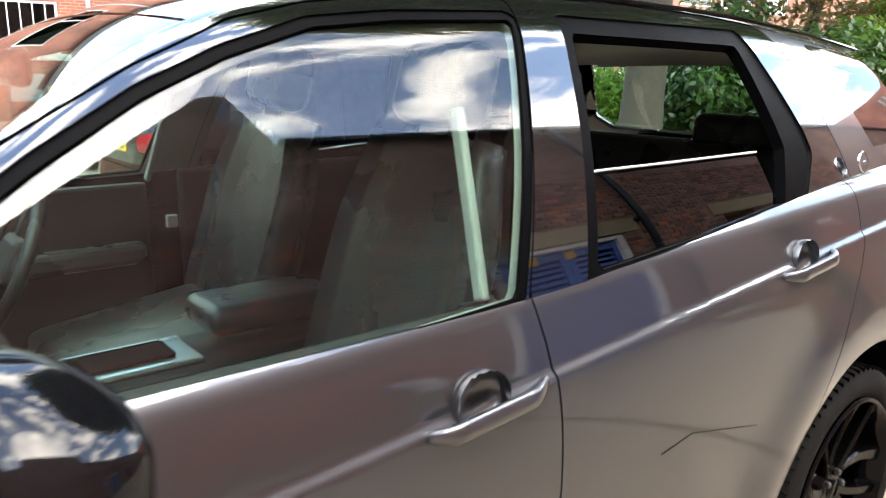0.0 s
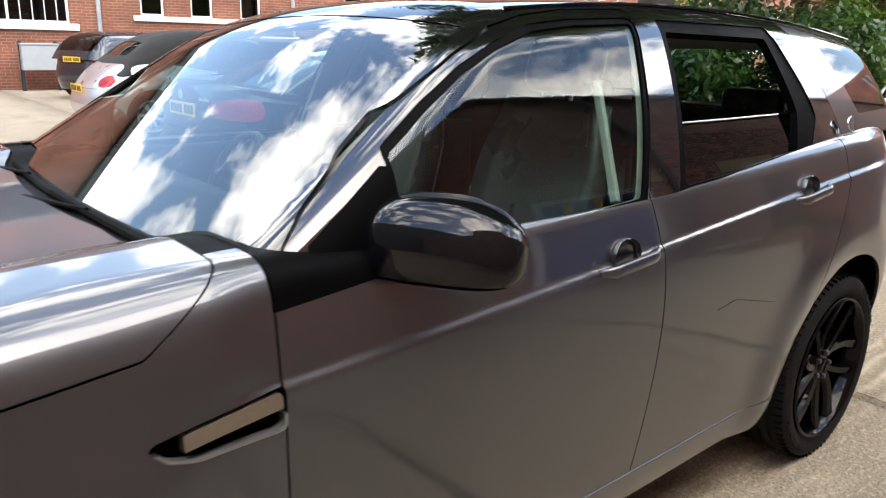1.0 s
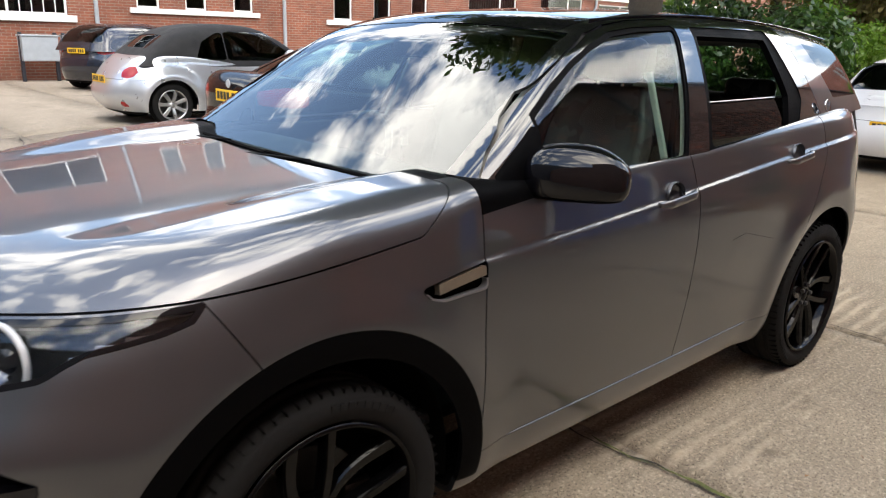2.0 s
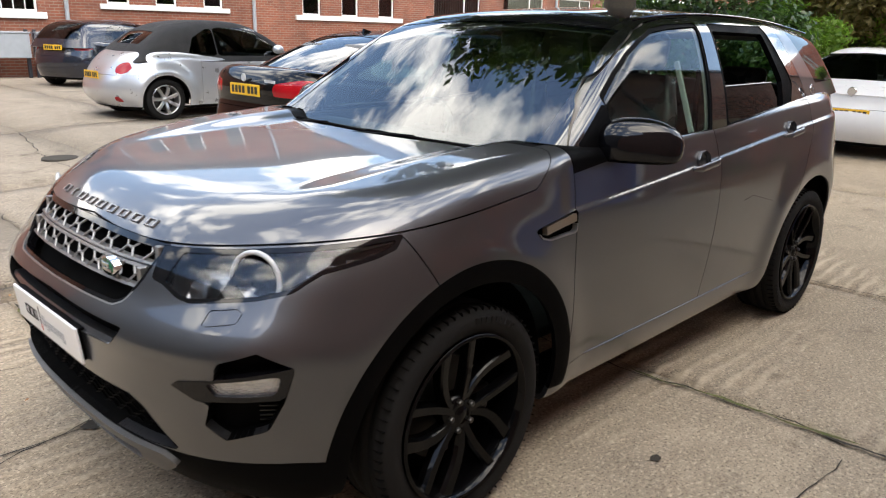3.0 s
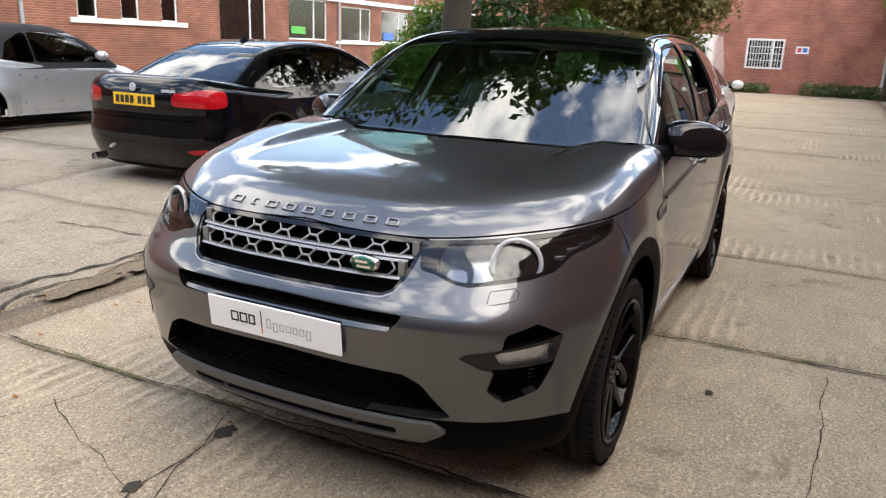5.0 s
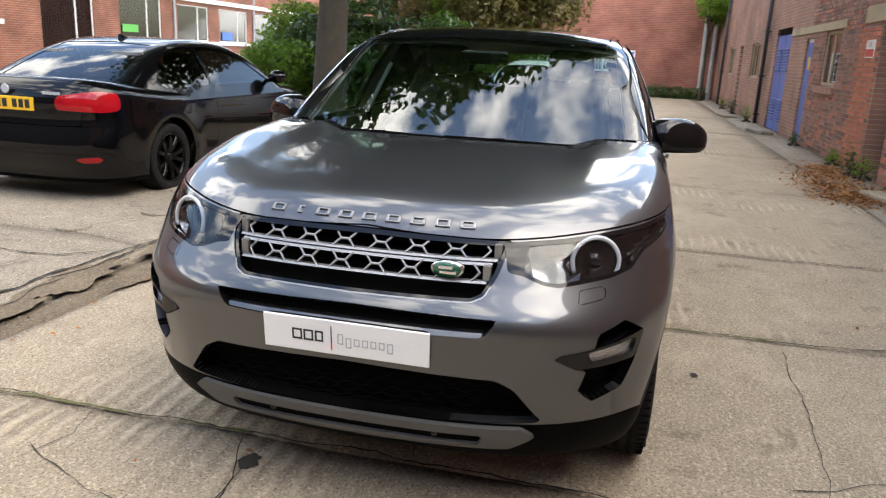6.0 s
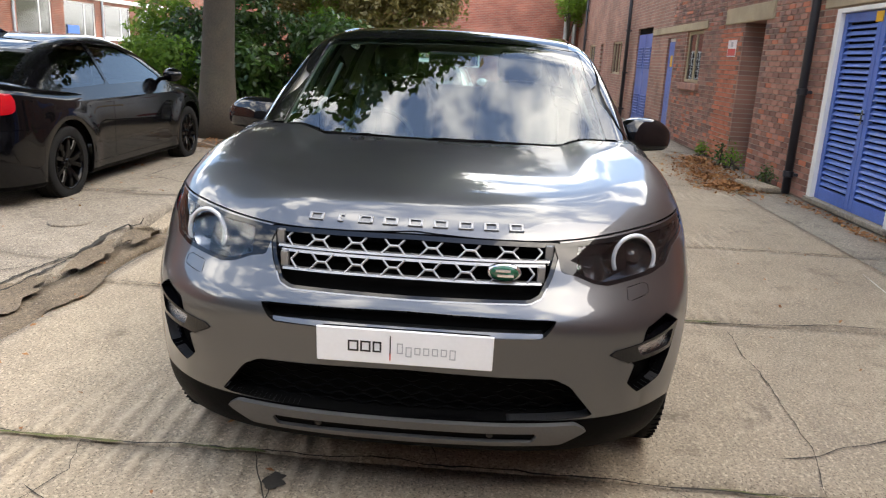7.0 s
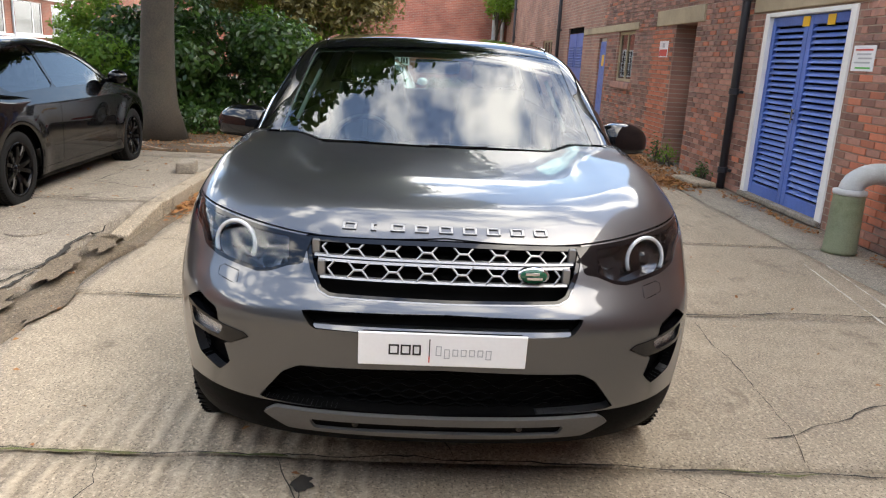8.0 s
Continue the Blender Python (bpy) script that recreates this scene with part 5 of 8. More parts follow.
FOGCHROME = material("ribbed_lamp_glass", (0.62, 0.63, 0.65), 0.14, 0.9, vary=0.3, scale=40, fine=170, bump=1.0)
LAMPCHROME = material("lamp_reflector", (0.15, 0.155, 0.165), 0.16, 0.95, vary=0.1, scale=30)
for side in (-1, 1):
    s = lens_s if side < 0 else lens_s.mirrored()
    fl = (lambda m: m) if side < 0 else flipped
    bright, dim = s.split(np.maximum(bearing(s) - 46 - 40 * (s.z - 0.89), 36.0 - bearing(s)))
    lamp = hang("headlamp", dim.moved(-0.075).mesh("headlamp", PLASTIC, -0.07), car, "headlamp with a white ring behind a clear lens")
    hang("bright_housing", bright.moved(-0.072).mesh("bright_housing", LAMPCHROME, -0.066), lamp)
    hang("lens", s.moved(-0.003).mesh("lens", LENS, 0), lamp)
    edge, _ = s.split(-around(s, LAMP) - 0.011)
    hang("lamp_edge", edge.moved(-0.001).mesh("lamp_edge", GLOSSBLACK, 0.02), lamp)
    cheek, _ = s.split(around(s, [(30, 0.955), (37.6, 0.956), (35.2, 0.900), (34.0, 0.855), (30, 0.862)]))
    hang("lamp_cheek", cheek.moved(-0.0015).mesh("lamp_cheek", GLOSSBLACK, 0.02), lamp)
    p, n = shell_point(50.0, 0.906, 0.030)
    m = fl(facing(p, Vector((-0.93, -0.36, 0.08)).normalized()))
    arc = [(0.074 * math.cos(a), 0.074 * math.sin(a), 0) for a in np.linspace(radians(-118), radians(118), 30)]
    part("light_ring", moved(tube(arc, 0.0072, 8), m), LAMPWHITE, lamp, smooth=True)
    part("reflector", moved(lathe([(0.062, 0.0), (0.05, -0.022), (0.03, -0.034), (0.0, -0.036)], 32, "z"), m), LAMPCHROME, lamp, smooth=True)
    b = bmesh.new(); bmesh.ops.create_uvsphere(b, u_segments=20, v_segments=12, radius=0.034)
    part("projector", moved(b, m @ Matrix.Translation((0, 0, -0.025))), ROOFBLACK, lamp, smooth=True)
    p, n = shell_point(38.5, 0.885, 0.05)
    m = fl(facing(p, Vector((-0.95, -0.25, 0.05)).normalized()))
    part("reflector", moved(lathe([(0.058, 0.012), (0.045, -0.012), (0.022, -0.03), (0.0, -0.034)], 24, "z"), m @ Matrix.Diagonal((0.95, 0.9, 1, 1))), LAMPCHROME, lamp, smooth=True)
    for th, z, ln in ((60, 0.915, 0.06), (63.5, 0.935, 0.07), (67, 0.948, 0.07), (71, 0.958, 0.06)):
        p, n = shell_point(th, z, 0.04)
        part("light_bar", moved(box(-0.006, 0.006, -ln / 2, ln / 2, -0.006, 0.006, 0.002), fl(facing(p, n))), LAMPCHROME, lamp)
    p, n = shell_point(70, 0.935, 0.045)
    part("indicator", moved(box(-0.012, 0.012, -0.022, 0.022, -0.008, 0.008, 0.004), fl(facing(p, n))), AMBER, lamp)

# fog lamp pods
for side in (-1, 1):
    s = pod_s if side < 0 else pod_s.mirrored()
    pod = hang("fog_lamp", s.moved(-0.045).mesh("fog_lamp", PLASTIC, -0.047), bumper_ob, "recessed black fog lamp pod")
    bl = s.split(around(s, BLADE, 0.003))[0]
    lens_f = bl.split(around(bl, FOGLENS, 0.002))
    hang("fog_blade", lens_f[1].moved(0.003).mesh("fog_blade", GLOSSBLACK, 0.03), car, "gloss black blade round the fog lamp")
    hang("fog_lens", lens_f[0].moved(-0.010).mesh("fog_lens", FOGCHROME, 0.0), car, "clear fog lamp")
    for k in range(5):
        z = 0.535 + 0.014 * k
        a = shell_point(50.8, z, 0.03)[0]; c = shell_point(54.3, z, 0.03)[0]
        part("fog_slat", tube([(v.x, v.y * -side, v.z) for v in (a, c)], 0.004, 6), GLOSSBLACK, car)

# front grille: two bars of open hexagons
# sheet behind the bars, its near-black colour standing in for the shade there
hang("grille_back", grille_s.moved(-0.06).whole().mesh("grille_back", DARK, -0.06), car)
gedge = grille_s.split(-ahead(grille_s, GRILLE, 0.004) - 0.014)[0]
hang("grille_surround", gedge.moved(-0.004).whole().mesh("grille_surround", GLOSSBLACK, 0.03), car, "black grille surround")
low_lip = grille_s.split(-ahead(grille_s, GRILLE, 0.004) - 0.004)[0]; low_lip = low_lip.split(low_lip.z - 0.83)[0]
hang("grille_lip", low_lip.moved(0.001).whole().mesh("grille_lip", GRILLEGREY, 0.004), car)


def front_x(y, z):
    """The nose's place at y and z."""
    lo, hi = -2.4, -1.5
    for _ in range(40):
        m = (lo + hi) / 2
        if body_form(np.array(m), np.array(y), np.array(z)) > 0: lo = m
        else: hi = m
    return hi


def bar_along(y0, y1, z0, z1, h, d, inset, name, mat, parent, label="", seg=14):
    bm = bmesh.new(); prev = None
    for i in range(seg + 1):
        t = i / seg
        y, z = y0 + (y1 - y0) * t, z0 + (z1 - z0) * t
        x = front_x(y, z) + inset
        ring = [bm.verts.new(v) for v in ((x - 0.001, y, z - h / 2), (x + h * 0.6, y, z + h / 2), (x + d, y, z + h / 2), (x + d, y, z - h / 2))]
        if prev:
            for k in range(4):
                bm.faces.new((prev[k], prev[(k + 1) % 4], ring[(k + 1) % 4], ring[k]))
        else:
            bm.faces.new(ring)
        prev = ring
    bm.faces.new(prev)
    return part(name, bm, mat, parent, label)


for zc, hh, half, back in ((0.920, 0.0225, 0.428, 0.010), (0.862, 0.0245, 0.405, 0.010)):
    bar = bar_along(-half, half, zc + hh, zc + hh, 0.0075, 0.022, back, "grille_bar", GRILLEGREY, car, "silver-grey hexagon grille bar")
    bar_along(-half + 0.01, half - 0.01, zc - hh, zc - hh, 0.0065, 0.022, back, "lower_rail", GRILLEGREY, bar)
    for s in (-1, 1):
        e = s * (half - 0.012)
        part("end_piece", box(front_x(e, zc) + back, front_x(e, zc) + back + 0.022, e - 0.012, e + 0.012, zc - hh, zc + hh, 0.003), GRILLEGREY, bar)
    n = 7
    pitch = 2 * (half - 0.02) / n
    for i in range(n):
        y = -half + 0.02 + pitch * (i + 0.5)
        a, b = pitch * 0.18, pitch * 0.385
        for (ya, za, yb, zb) in ((y - b, 0.0, y - a, hh), (y - b, 0.0, y - a, -hh), (y + b, 0.0, y + a, hh), (y + b, 0.0, y + a, -hh)):
            xa, xb = front_x(ya, zc + za) + back + 0.004, front_x(yb, zc + zb) + back + 0.004
            part("web", tube([(xa, ya, zc + za), (xb, yb, zc + zb)], 0.0035, 6), GRILLEGREY, bar)
        if i:
            y2 = y - pitch / 2
            x2 = front_x(y2, zc) + back + 0.004
            part("web", tube([(x2, y2 - pitch * 0.12, zc), (x2, y2 + pitch * 0.12, zc)], 0.0044, 6), GRILLEGREY, bar)
for z in (0.889,):
    bar_along(-0.42, 0.42, z, z, 0.012, 0.02, 0.03, "grille_crossbar", GLOSSBLACK, car)
# oval badge, drawn as plain bars
bx = front_x(-0.28, 0.872)
bm = lathe([(0.0, 0.012), (0.040, 0.012), (0.044, 0.008), (0.044, -0.01)], 32, "z")
badge = part("badge", moved(bm, Matrix.Translation((bx - 0.004, -0.28, 0.872)) @ Matrix.Rotation(radians(-90), 4, "Y") @ Matrix.Diagonal((0.62, 1.15, 1, 1))), CHROME, car, "oval badge", smooth=True)
part("badge_face", moved(lathe([(0.0, 0.0135), (0.037, 0.0130), (0.038, 0.011)], 32, "z"), Matrix.Translation((bx - 0.004, -0.28, 0.872)) @ Matrix.Rotation(radians(-90), 4, "Y") @ Matrix.Diagonal((0.62, 1.15, 1, 1))), BADGEGREEN, badge, smooth=True)
for dz, dy, w in ((0.007, 0.004, 0.044), (-0.008, -0.004, 0.050)):
    part("badge_bar", box(bx - 0.0205, bx - 0.017, -0.28 + dy - w / 2, -0.28 + dy + w / 2, 0.872 + dz - 0.0045, 0.872 + dz + 0.0045, 0.001), CHROME, badge)
# nine raised marks along the bonnet's front edge, as plain shapes
for i in range(9):
    y = 0.312 - 0.078 * i
    w = 0.018 if i == 1 else 0.046
    z = 0.982
    x = front_x(y, z)
    p = Vector((x, y, z))
    g = 0.004
    n = Vector([float(body_form(np.array(x + a), np.array(y + b), np.array(z + c)) - body_form(np.array(x - a), np.array(y - b), np.array(z - c))) for a, b, c in ((g, 0, 0), (0, g, 0), (0, 0, g))]).normalized()
    m = Matrix.Translation(p) @ n.to_track_quat("Z", "Y").to_matrix().to_4x4()
    hh = 0.0145
    b = box(-w / 2, w / 2, -hh, -hh + 0.0045, -0.001, 0.005, 0.001)
    box(-w / 2, w / 2, hh - 0.0045, hh, -0.001, 0.005, 0.001, bm=b)
    box(-w / 2, -w / 2 + 0.008, -hh, hh, -0.001, 0.005, 0.001, bm=b)
    if i != 1:
        box(w / 2 - 0.008, w / 2, -hh, hh, -0.001, 0.005, 0.001, bm=b)
    part("raised_mark", moved(b, m), GRILLEGREY, bonnet_ob)

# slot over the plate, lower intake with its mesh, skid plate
# slot and intake are backed by sheets with their shade painted in
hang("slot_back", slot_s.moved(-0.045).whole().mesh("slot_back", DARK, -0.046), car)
bar_along(-0.405, 0.405, 0.698, 0.698, 0.016, 0.04, 0.006, "slot_lip", PAINT, car)
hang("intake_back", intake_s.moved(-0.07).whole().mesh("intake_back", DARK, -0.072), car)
for k in range(6):
    z = 0.425 + 0.024 * k
    half = min(0.555, 0.575 - max(0, z - 0.43) * 0.9)
    pts = []
    for i in range(61):
        y = -half + 2 * half * i / 60
        pts.append((front_x(y, z) + 0.045, y, z + 0.0065 * math.sin(y * 2 * math.pi / 0.075 + k * math.pi)))
    part("mesh_bar", tube(pts, 0.0032, 4), PLASTIC, car)
SKID = [(0, 0.392), (0.53, 0.398), (0.565, 0.372), (0.49, 0.322), (0, 0.310)]
SKIDSLOT = [(0, 0.362), (0.415, 0.366), (0.40, 0.336), (0, 0.334)]
sk = low_front.split(ahead(low_front, SKID, 0.004))[0]
sk_in, sk_out = sk.split(ahead(sk, SKIDSLOT, 0.004))
skid = hang("skid_plate", sk_out.moved(0.016).whole().mesh("skid_plate", SKIDGREY, 0.03), car, "silver-grey skid plate")
hang("skid_slot", sk_in.moved(0.004).whole().mesh("skid_slot", PLASTIC, 0), skid)
for s in (-1, 1):
    part("parking_sensor", moved(lathe([(0, 0.006), (0.011, 0.006), (0.013, 0.0)], 16, "z"), Matrix.Translation((front_x(s * 0.27, 0.352) - 0.004, s * 0.27, 0.352)) @ Matrix.Rotation(radians(-90), 4, "Y")), GLOSSBLACK, car)

# dealer's show plate, its wording as plain bars
px = -2.236
pm = pose(px, 0.0, 0.648, 0, -6, 0)
pl = part("show_plate", moved(box(0, 0.008, -0.262, 0.262, -0.056, 0.056, 0.003), pm), WHITEPLATE, car, "white show plate with a black and a grey word mark")
x = -0.0015
def outline_mark(ya, yb, za, zb, stroke):
    b = box(x, 0.002, yb, ya, za, za + stroke)
    box(x, 0.002, yb, ya, zb - stroke, zb, bm=b)
    box(x, 0.002, ya - stroke, ya, za, zb, bm=b)
    return box(x, 0.002, yb, yb + stroke, za, zb, bm=b)


for ya, yb in ((0.168, 0.136), (0.131, 0.100), (0.094, 0.068)):
    part("plate_mark", moved(outline_mark(ya, yb, -0.018, 0.017, 0.0052), pm), INK, pl)
part("plate_rule", moved(box(x, 0.002, 0.040, 0.0435, -0.02, 0.038), pm), INK, pl)
part("plate_rule", moved(box(x, 0.002, 0.040, 0.0435, -0.042, -0.021), pm), REDINK, pl)
for i in range(7):
    ya = 0.022 - 0.026 * i
    part("plate_mark", moved(outline_mark(ya, ya - 0.018, -0.018 if i not in (1, 6) else -0.027, 0.016 if i == 0 else 0.006, 0.0030), pm), PALEINK, pl)
part("plate_holder", moved(box(0.008, 0.03, -0.25, 0.25, -0.05, 0.05, 0.003), pm), PLASTIC, car)

# vent in the wing
BRONZE = material("bronze_vent_blade", (0.24, 0.20, 0.15), 0.35, 0.6, vary=0.08)
for side in (-1, 1):
    s = vent_s if side < 0 else vent_s.mirrored()
    # the vent's recess is a sheet coloured near-black as its shade
    v = hang("wing_vent", s.moved(-0.03).mesh("wing_vent", DARK, -0.032), car, "bronze wing vent with black mesh")
    up, dn = s.split(-(s.z - 0.905 - 0.12 * (s.x + 0.95)) + 0.0)
    up = up.split(sideways(up, VENT, 0.006) + 0.006)[0].split(-(up.split(sideways(up, VENT, 0.006) + 0.006)[0].x + 1.01))[0]
    hang("vent_blade", up.moved(0.002).mesh("vent_blade", BRONZE, 0.02), v)
    ring = s.split(-sideways(s, VENT, 0.006) - 0.005)[0].split(s.split(-sideways(s, VENT, 0.006) - 0.005)[0].z - 0.908)[0]
    hang("vent_trim", ring.moved(0.003).mesh("vent_trim", GRILLEGREY, 0.02), v)
    for i in range(9):
        xx = -1.035 + 0.02 * i
        b = tube([(xx, side * 0.925, 0.905), (xx + 0.012, side * 0.925, 0.888)], 0.0025, 4)
        part("vent_rib", b, PLASTIC, v)

# door mirrors
def mirror_bm(lo, hi):
    """A housing with a domed top and an upright lower band, longer at its foot."""
    bm = bmesh.new()
    e = lambda c, k: math.copysign(abs(c) ** k, c)
    nu, nv = 48, 30
    rows = []
    for j in range(nv + 1):
        b = -math.pi / 2 + math.pi * j / nv
        c, d = (abs(math.cos(b)) ** 0.62, abs(math.sin(b)) ** 0.92) if b > 0 else (abs(math.cos(b)) ** 0.30, -abs(math.sin(b)) ** 0.55)
        row = []
        for i in range(nu):
            a = 2 * math.pi * i / nu
            x, y = 0.088 * c * e(math.cos(a), 0.75), 0.152 * c * e(math.sin(a), 0.60)
            z = (0.090 if d > 0 else 0.066) * d
            x *= 1.0 if x < 0 else 0.62
            # the crown leans inward and the outer end drops away
            z *= 1.0 - 0.26 * (d > 0) * max(0.0, -y / 0.142) ** 1.6
            row.append(bm.verts.new((x + 0.10 * max(z, 0) , y, z)))
        rows.append(row)
    for r0, r1 in zip(rows, rows[1:]):
        for i in range(nu):
            bm.faces.new((r0[i], r0[(i + 1) % nu], r1[(i + 1) % nu], r1[i]))
    bmesh.ops.remove_doubles(bm, verts=bm.verts, dist=1e-5)
    geom = list(bm.verts) + list(bm.edges) + list(bm.faces)
    if lo is not None: bmesh.ops.bisect_plane(bm, geom=geom, plane_co=(0, 0, lo), plane_no=(0, 0, 1), clear_inner=True)
    if hi is not None: bmesh.ops.bisect_plane(bm, geom=geom, plane_co=(0, 0, hi), plane_no=(0, 0, 1), clear_outer=True)
    return bm


for side in (-1, 1):
    fl = (lambda m: m) if side < 0 else flipped
    at = fl(pose(-0.520, -0.968, 1.154, 0, 0, 34))
    mir = hang("door_mirror", None, car)
    part("mirror_cap", moved(mirror_bm(-0.052, None), at), GLOSSBLACK, mir, "gloss black mirror cap", smooth=True)
    part("mirror_base", moved(mirror_bm(None, -0.056), at), PLASTIC, mir, smooth=True)
    part("mirror_arm", moved(plate([(-0.690, -0.845), (-0.50, -0.845), (-0.46, -0.90), (-0.50, -0.955), (-0.575, -0.955), (-0.650, -0.90)], 0.028, "z", 1.090, bevel=0.007), fl(Matrix.Identity(4))), PLASTIC, mir)
    part("mirror_glass", moved(box(0.044, 0.052, -0.100, 0.100, -0.042, 0.040, 0.003), at), CHROME, mir)

# wipers
for y0, y1, th in ((0.10, -0.56, 0), (0.62, 0.02, 1)):
    za = 1.094
    pts = [(screen_x(y0, za) - 0.06, y0, za + 0.012), (screen_x(y0, za) - 0.035, y0 - 0.05, za + 0.022), (screen_x((y0 + y1) / 2, za + 0.03) - 0.022, (y0 + y1) / 2, za + 0.036), (screen_x(y1, za + 0.015) - 0.014, y1, za + 0.022)]
    wi = part("wiper", tube(pts[:3], [0.012, 0.010, 0.006], 8), PLASTIC, car)
    mid = Vector(pts[2])
    part("wiper_blade", tube([(screen_x(y, za + 0.022) - 0.014, y, za + 0.026 + 0.006 * math.sin(3 * (y - y1))) for y in np.linspace(y0 - 0.06, y1, 9)], 0.0075, 6), DARK, wi)
# bonnet crease lines and hinge-side scuttle grille
for k in range(5):
    part("scuttle_rib", tube([(screen_x(y, 1.10) - 0.05 - 0.012 * k, y, 1.112) for y in np.linspace(-0.6, 0.6, 9)], 0.003, 4), DARK, car)
# roof strips and aerial fin
for s in (-1, 1):
    part("roof_strip", tube([(x, s * 0.612, float(roof_z(x)) - 0.035 * (0.612 / 0.62) ** 2.4 + 0.002) for x in np.linspace(-0.05, 1.9, 14)], 0.005, 6), GLOSSBLACK, car)

# scuffs on the rear door
for (xa, za, xb, zb) in ((0.52, 0.795, 0.97, 0.735),):
    pts = [(x, -(float(side_w(z)) - 0.010 * (x / 1.5) ** 2) - 0.0002, z) for x, z in ((xa, za), (xa + 0.1, za + 0.012), (xb - 0.08, zb + 0.006), (xb, zb - 0.01), (xb + 0.02, zb - 0.015))]
    part("scuff", tube(pts, 0.0011, 4), PLASTIC, rear_obs[0], "thin dark scuff")

# cabin: floor, dashboard, seats
part("cabin_floor", box(-1.0, 1.9, -0.78, 0.78, 0.42, 0.46, 0.01), TRIMDARK, car)
part("rear_bulkhead", box(1.75, 1.8, -0.75, 0.75, 0.46, 1.15, 0.01), TRIMDARK, car)
dash = part("dashboard", plate([(-0.98, 1.075), (-0.62, 1.105), (-0.42, 1.06), (-0.38, 0.96), (-0.44, 0.82), (-0.62, 0.75), (-0.98, 0.75)], 1.56, "y", -0.78, bevel=0.03), TRIMDARK, car, smooth=True)
part("door_card", box(-0.75, 0.18, -0.83, -0.80, 0.46, 1.115, 0.012), TRIMDARK, car)
part("door_card", box(-0.75, 0.18, 0.80, 0.83, 0.46, 1.115, 0.012), TRIMDARK, car)
part("armrest", box(-0.45, 0.15, 0.74, 0.81, 0.86, 0.93, 0.02), LEATHER, car)
part("door_card", box(0.28, 1.15, 0.79, 0.82, 0.46, 1.15, 0.012), TRIMDARK, car)
part("door_card", box(0.28, 1.15, -0.82, -0.79, 0.46, 1.15, 0.012), TRIMDARK, car)
cons = part("centre_console", box(-0.45, 0.35, -0.13, 0.13, 0.46, 0.83, 0.03), TRIMDARK, car)
part("console_trim", box(-0.42, 0.0, -0.09, 0.09, 0.828, 0.842, 0.006), RIMSILVER, cons)
# no recess: a raised near-black slab paints the well's shade
part("console_well_shade", box(-0.30, -0.05, -0.055, 0.055, 0.84, 0.848, 0.01), DARK, cons)
part("console_lid", box(0.02, 0.36, -0.10, 0.10, 0.87, 0.945, 0.03, 3), LEATHER, cons, smooth=True)
wheel_ring = [(0.185 * math.cos(a), 0.185 * math.sin(a), 0) for a in np.linspace(0, 2 * math.pi, 41)]
sm = pose(-0.30, 0.38, 1.02, 0, -65, 0)
stw = part("steering_wheel", moved(tube(wheel_ring, 0.016, 8, caps=False), sm), LEATHER, car, smooth=True)
part("wheel_boss", moved(box(-0.06, 0.06, -0.075, 0.075, -0.03, 0.01, 0.02), sm), TRIMDARK, stw)
for a in (0, 180, 270):
    part("wheel_spoke", moved(box(-0.015, 0.015, 0.06, 0.18, -0.012, 0.0, 0.004), sm @ pose(0, 0, 0, 0, 0, a)), TRIMDARK, stw)


def seat(x, y, parent, width=0.50):
    st = hang("seat", None, parent, "black leather front seat with headrest")
    part("cushion", moved(box(-0.27, 0.26, -width / 2, width / 2, -0.07, 0.07, 0.05, 4), pose(x, y, 0.72, 0, -8, 0)), LEATHER, st, smooth=True)
    bm = bmesh.new(); prev = None
    for i in range(13):
        t = i / 12
        z, xx = 0.06 + 0.60 * t, 0.0
        w = width * (0.5 - 0.10 * sstep((t - 0.62) / 0.38) + 0.02 * math.sin(t * 3))
        d = 0.075 - 0.02 * t
        ring = [bm.verts.new((math.copysign(abs(math.cos(a)) ** 0.6, math.cos(a)) * d + (0.02 if abs(math.sin(a)) > 0.8 and math.cos(a) < 0 else 0) - 0.03 * (abs(math.sin(a)) > 0.7), math.copysign(abs(math.sin(a)) ** 0.55, math.sin(a)) * w, z)) for a in np.linspace(0, 2 * math.pi, 29)[:-1]]
        if prev:
            for k in range(28): bm.faces.new((prev[k], prev[(k + 1) % 28], ring[(k + 1) % 28], ring[k]))
        else: bm.faces.new(ring)
        prev = ring
    bm.faces.new(prev)
    back = moved(bm, pose(x + 0.24, y, 0.70, 0, 17, 0))
    part("backrest", back, LEATHER, st, smooth=True)
    part("headrest", moved(box(-0.05, 0.05, -0.135, 0.135, 0.685, 0.865, 0.045, 4), pose(x + 0.23, y, 0.70, 0, 15, 0)), LEATHER, st, smooth=True)
    for s in (-0.06, 0.06):
        part("headrest_post", moved(tube([(0, s, 0.60), (0, s, 0.72)], 0.007, 8), pose(x + 0.23, y, 0.70, 0, 15, 0)), CHROME, st)
    return st


seat(0.02, -0.38, car); seat(0.02, 0.38, car)
part("rear_bench", box(0.85, 1.35, -0.72, 0.72, 0.60, 0.76, 0.05, 3), LEATHER, car, smooth=True)
part("bench_back", moved(box(-0.07, 0.07, -0.70, 0.70, 0.0, 0.60, 0.05, 3), pose(1.38, 0, 0.70, 0, 18, 0)), LEATHER, car, smooth=True)
for y in (-0.42, 0.42):
    part("rear_headrest", box(1.53, 1.61, y - 0.13, y + 0.13, 1.22, 1.36, 0.035, 3), LEATHER, car, smooth=True)
part("seat_belt", tube([(0.33, -0.745, 1.38), (0.31, -0.76, 1.10), (0.25, -0.76, 0.60)], 0.014, 4), PLASTIC, car)
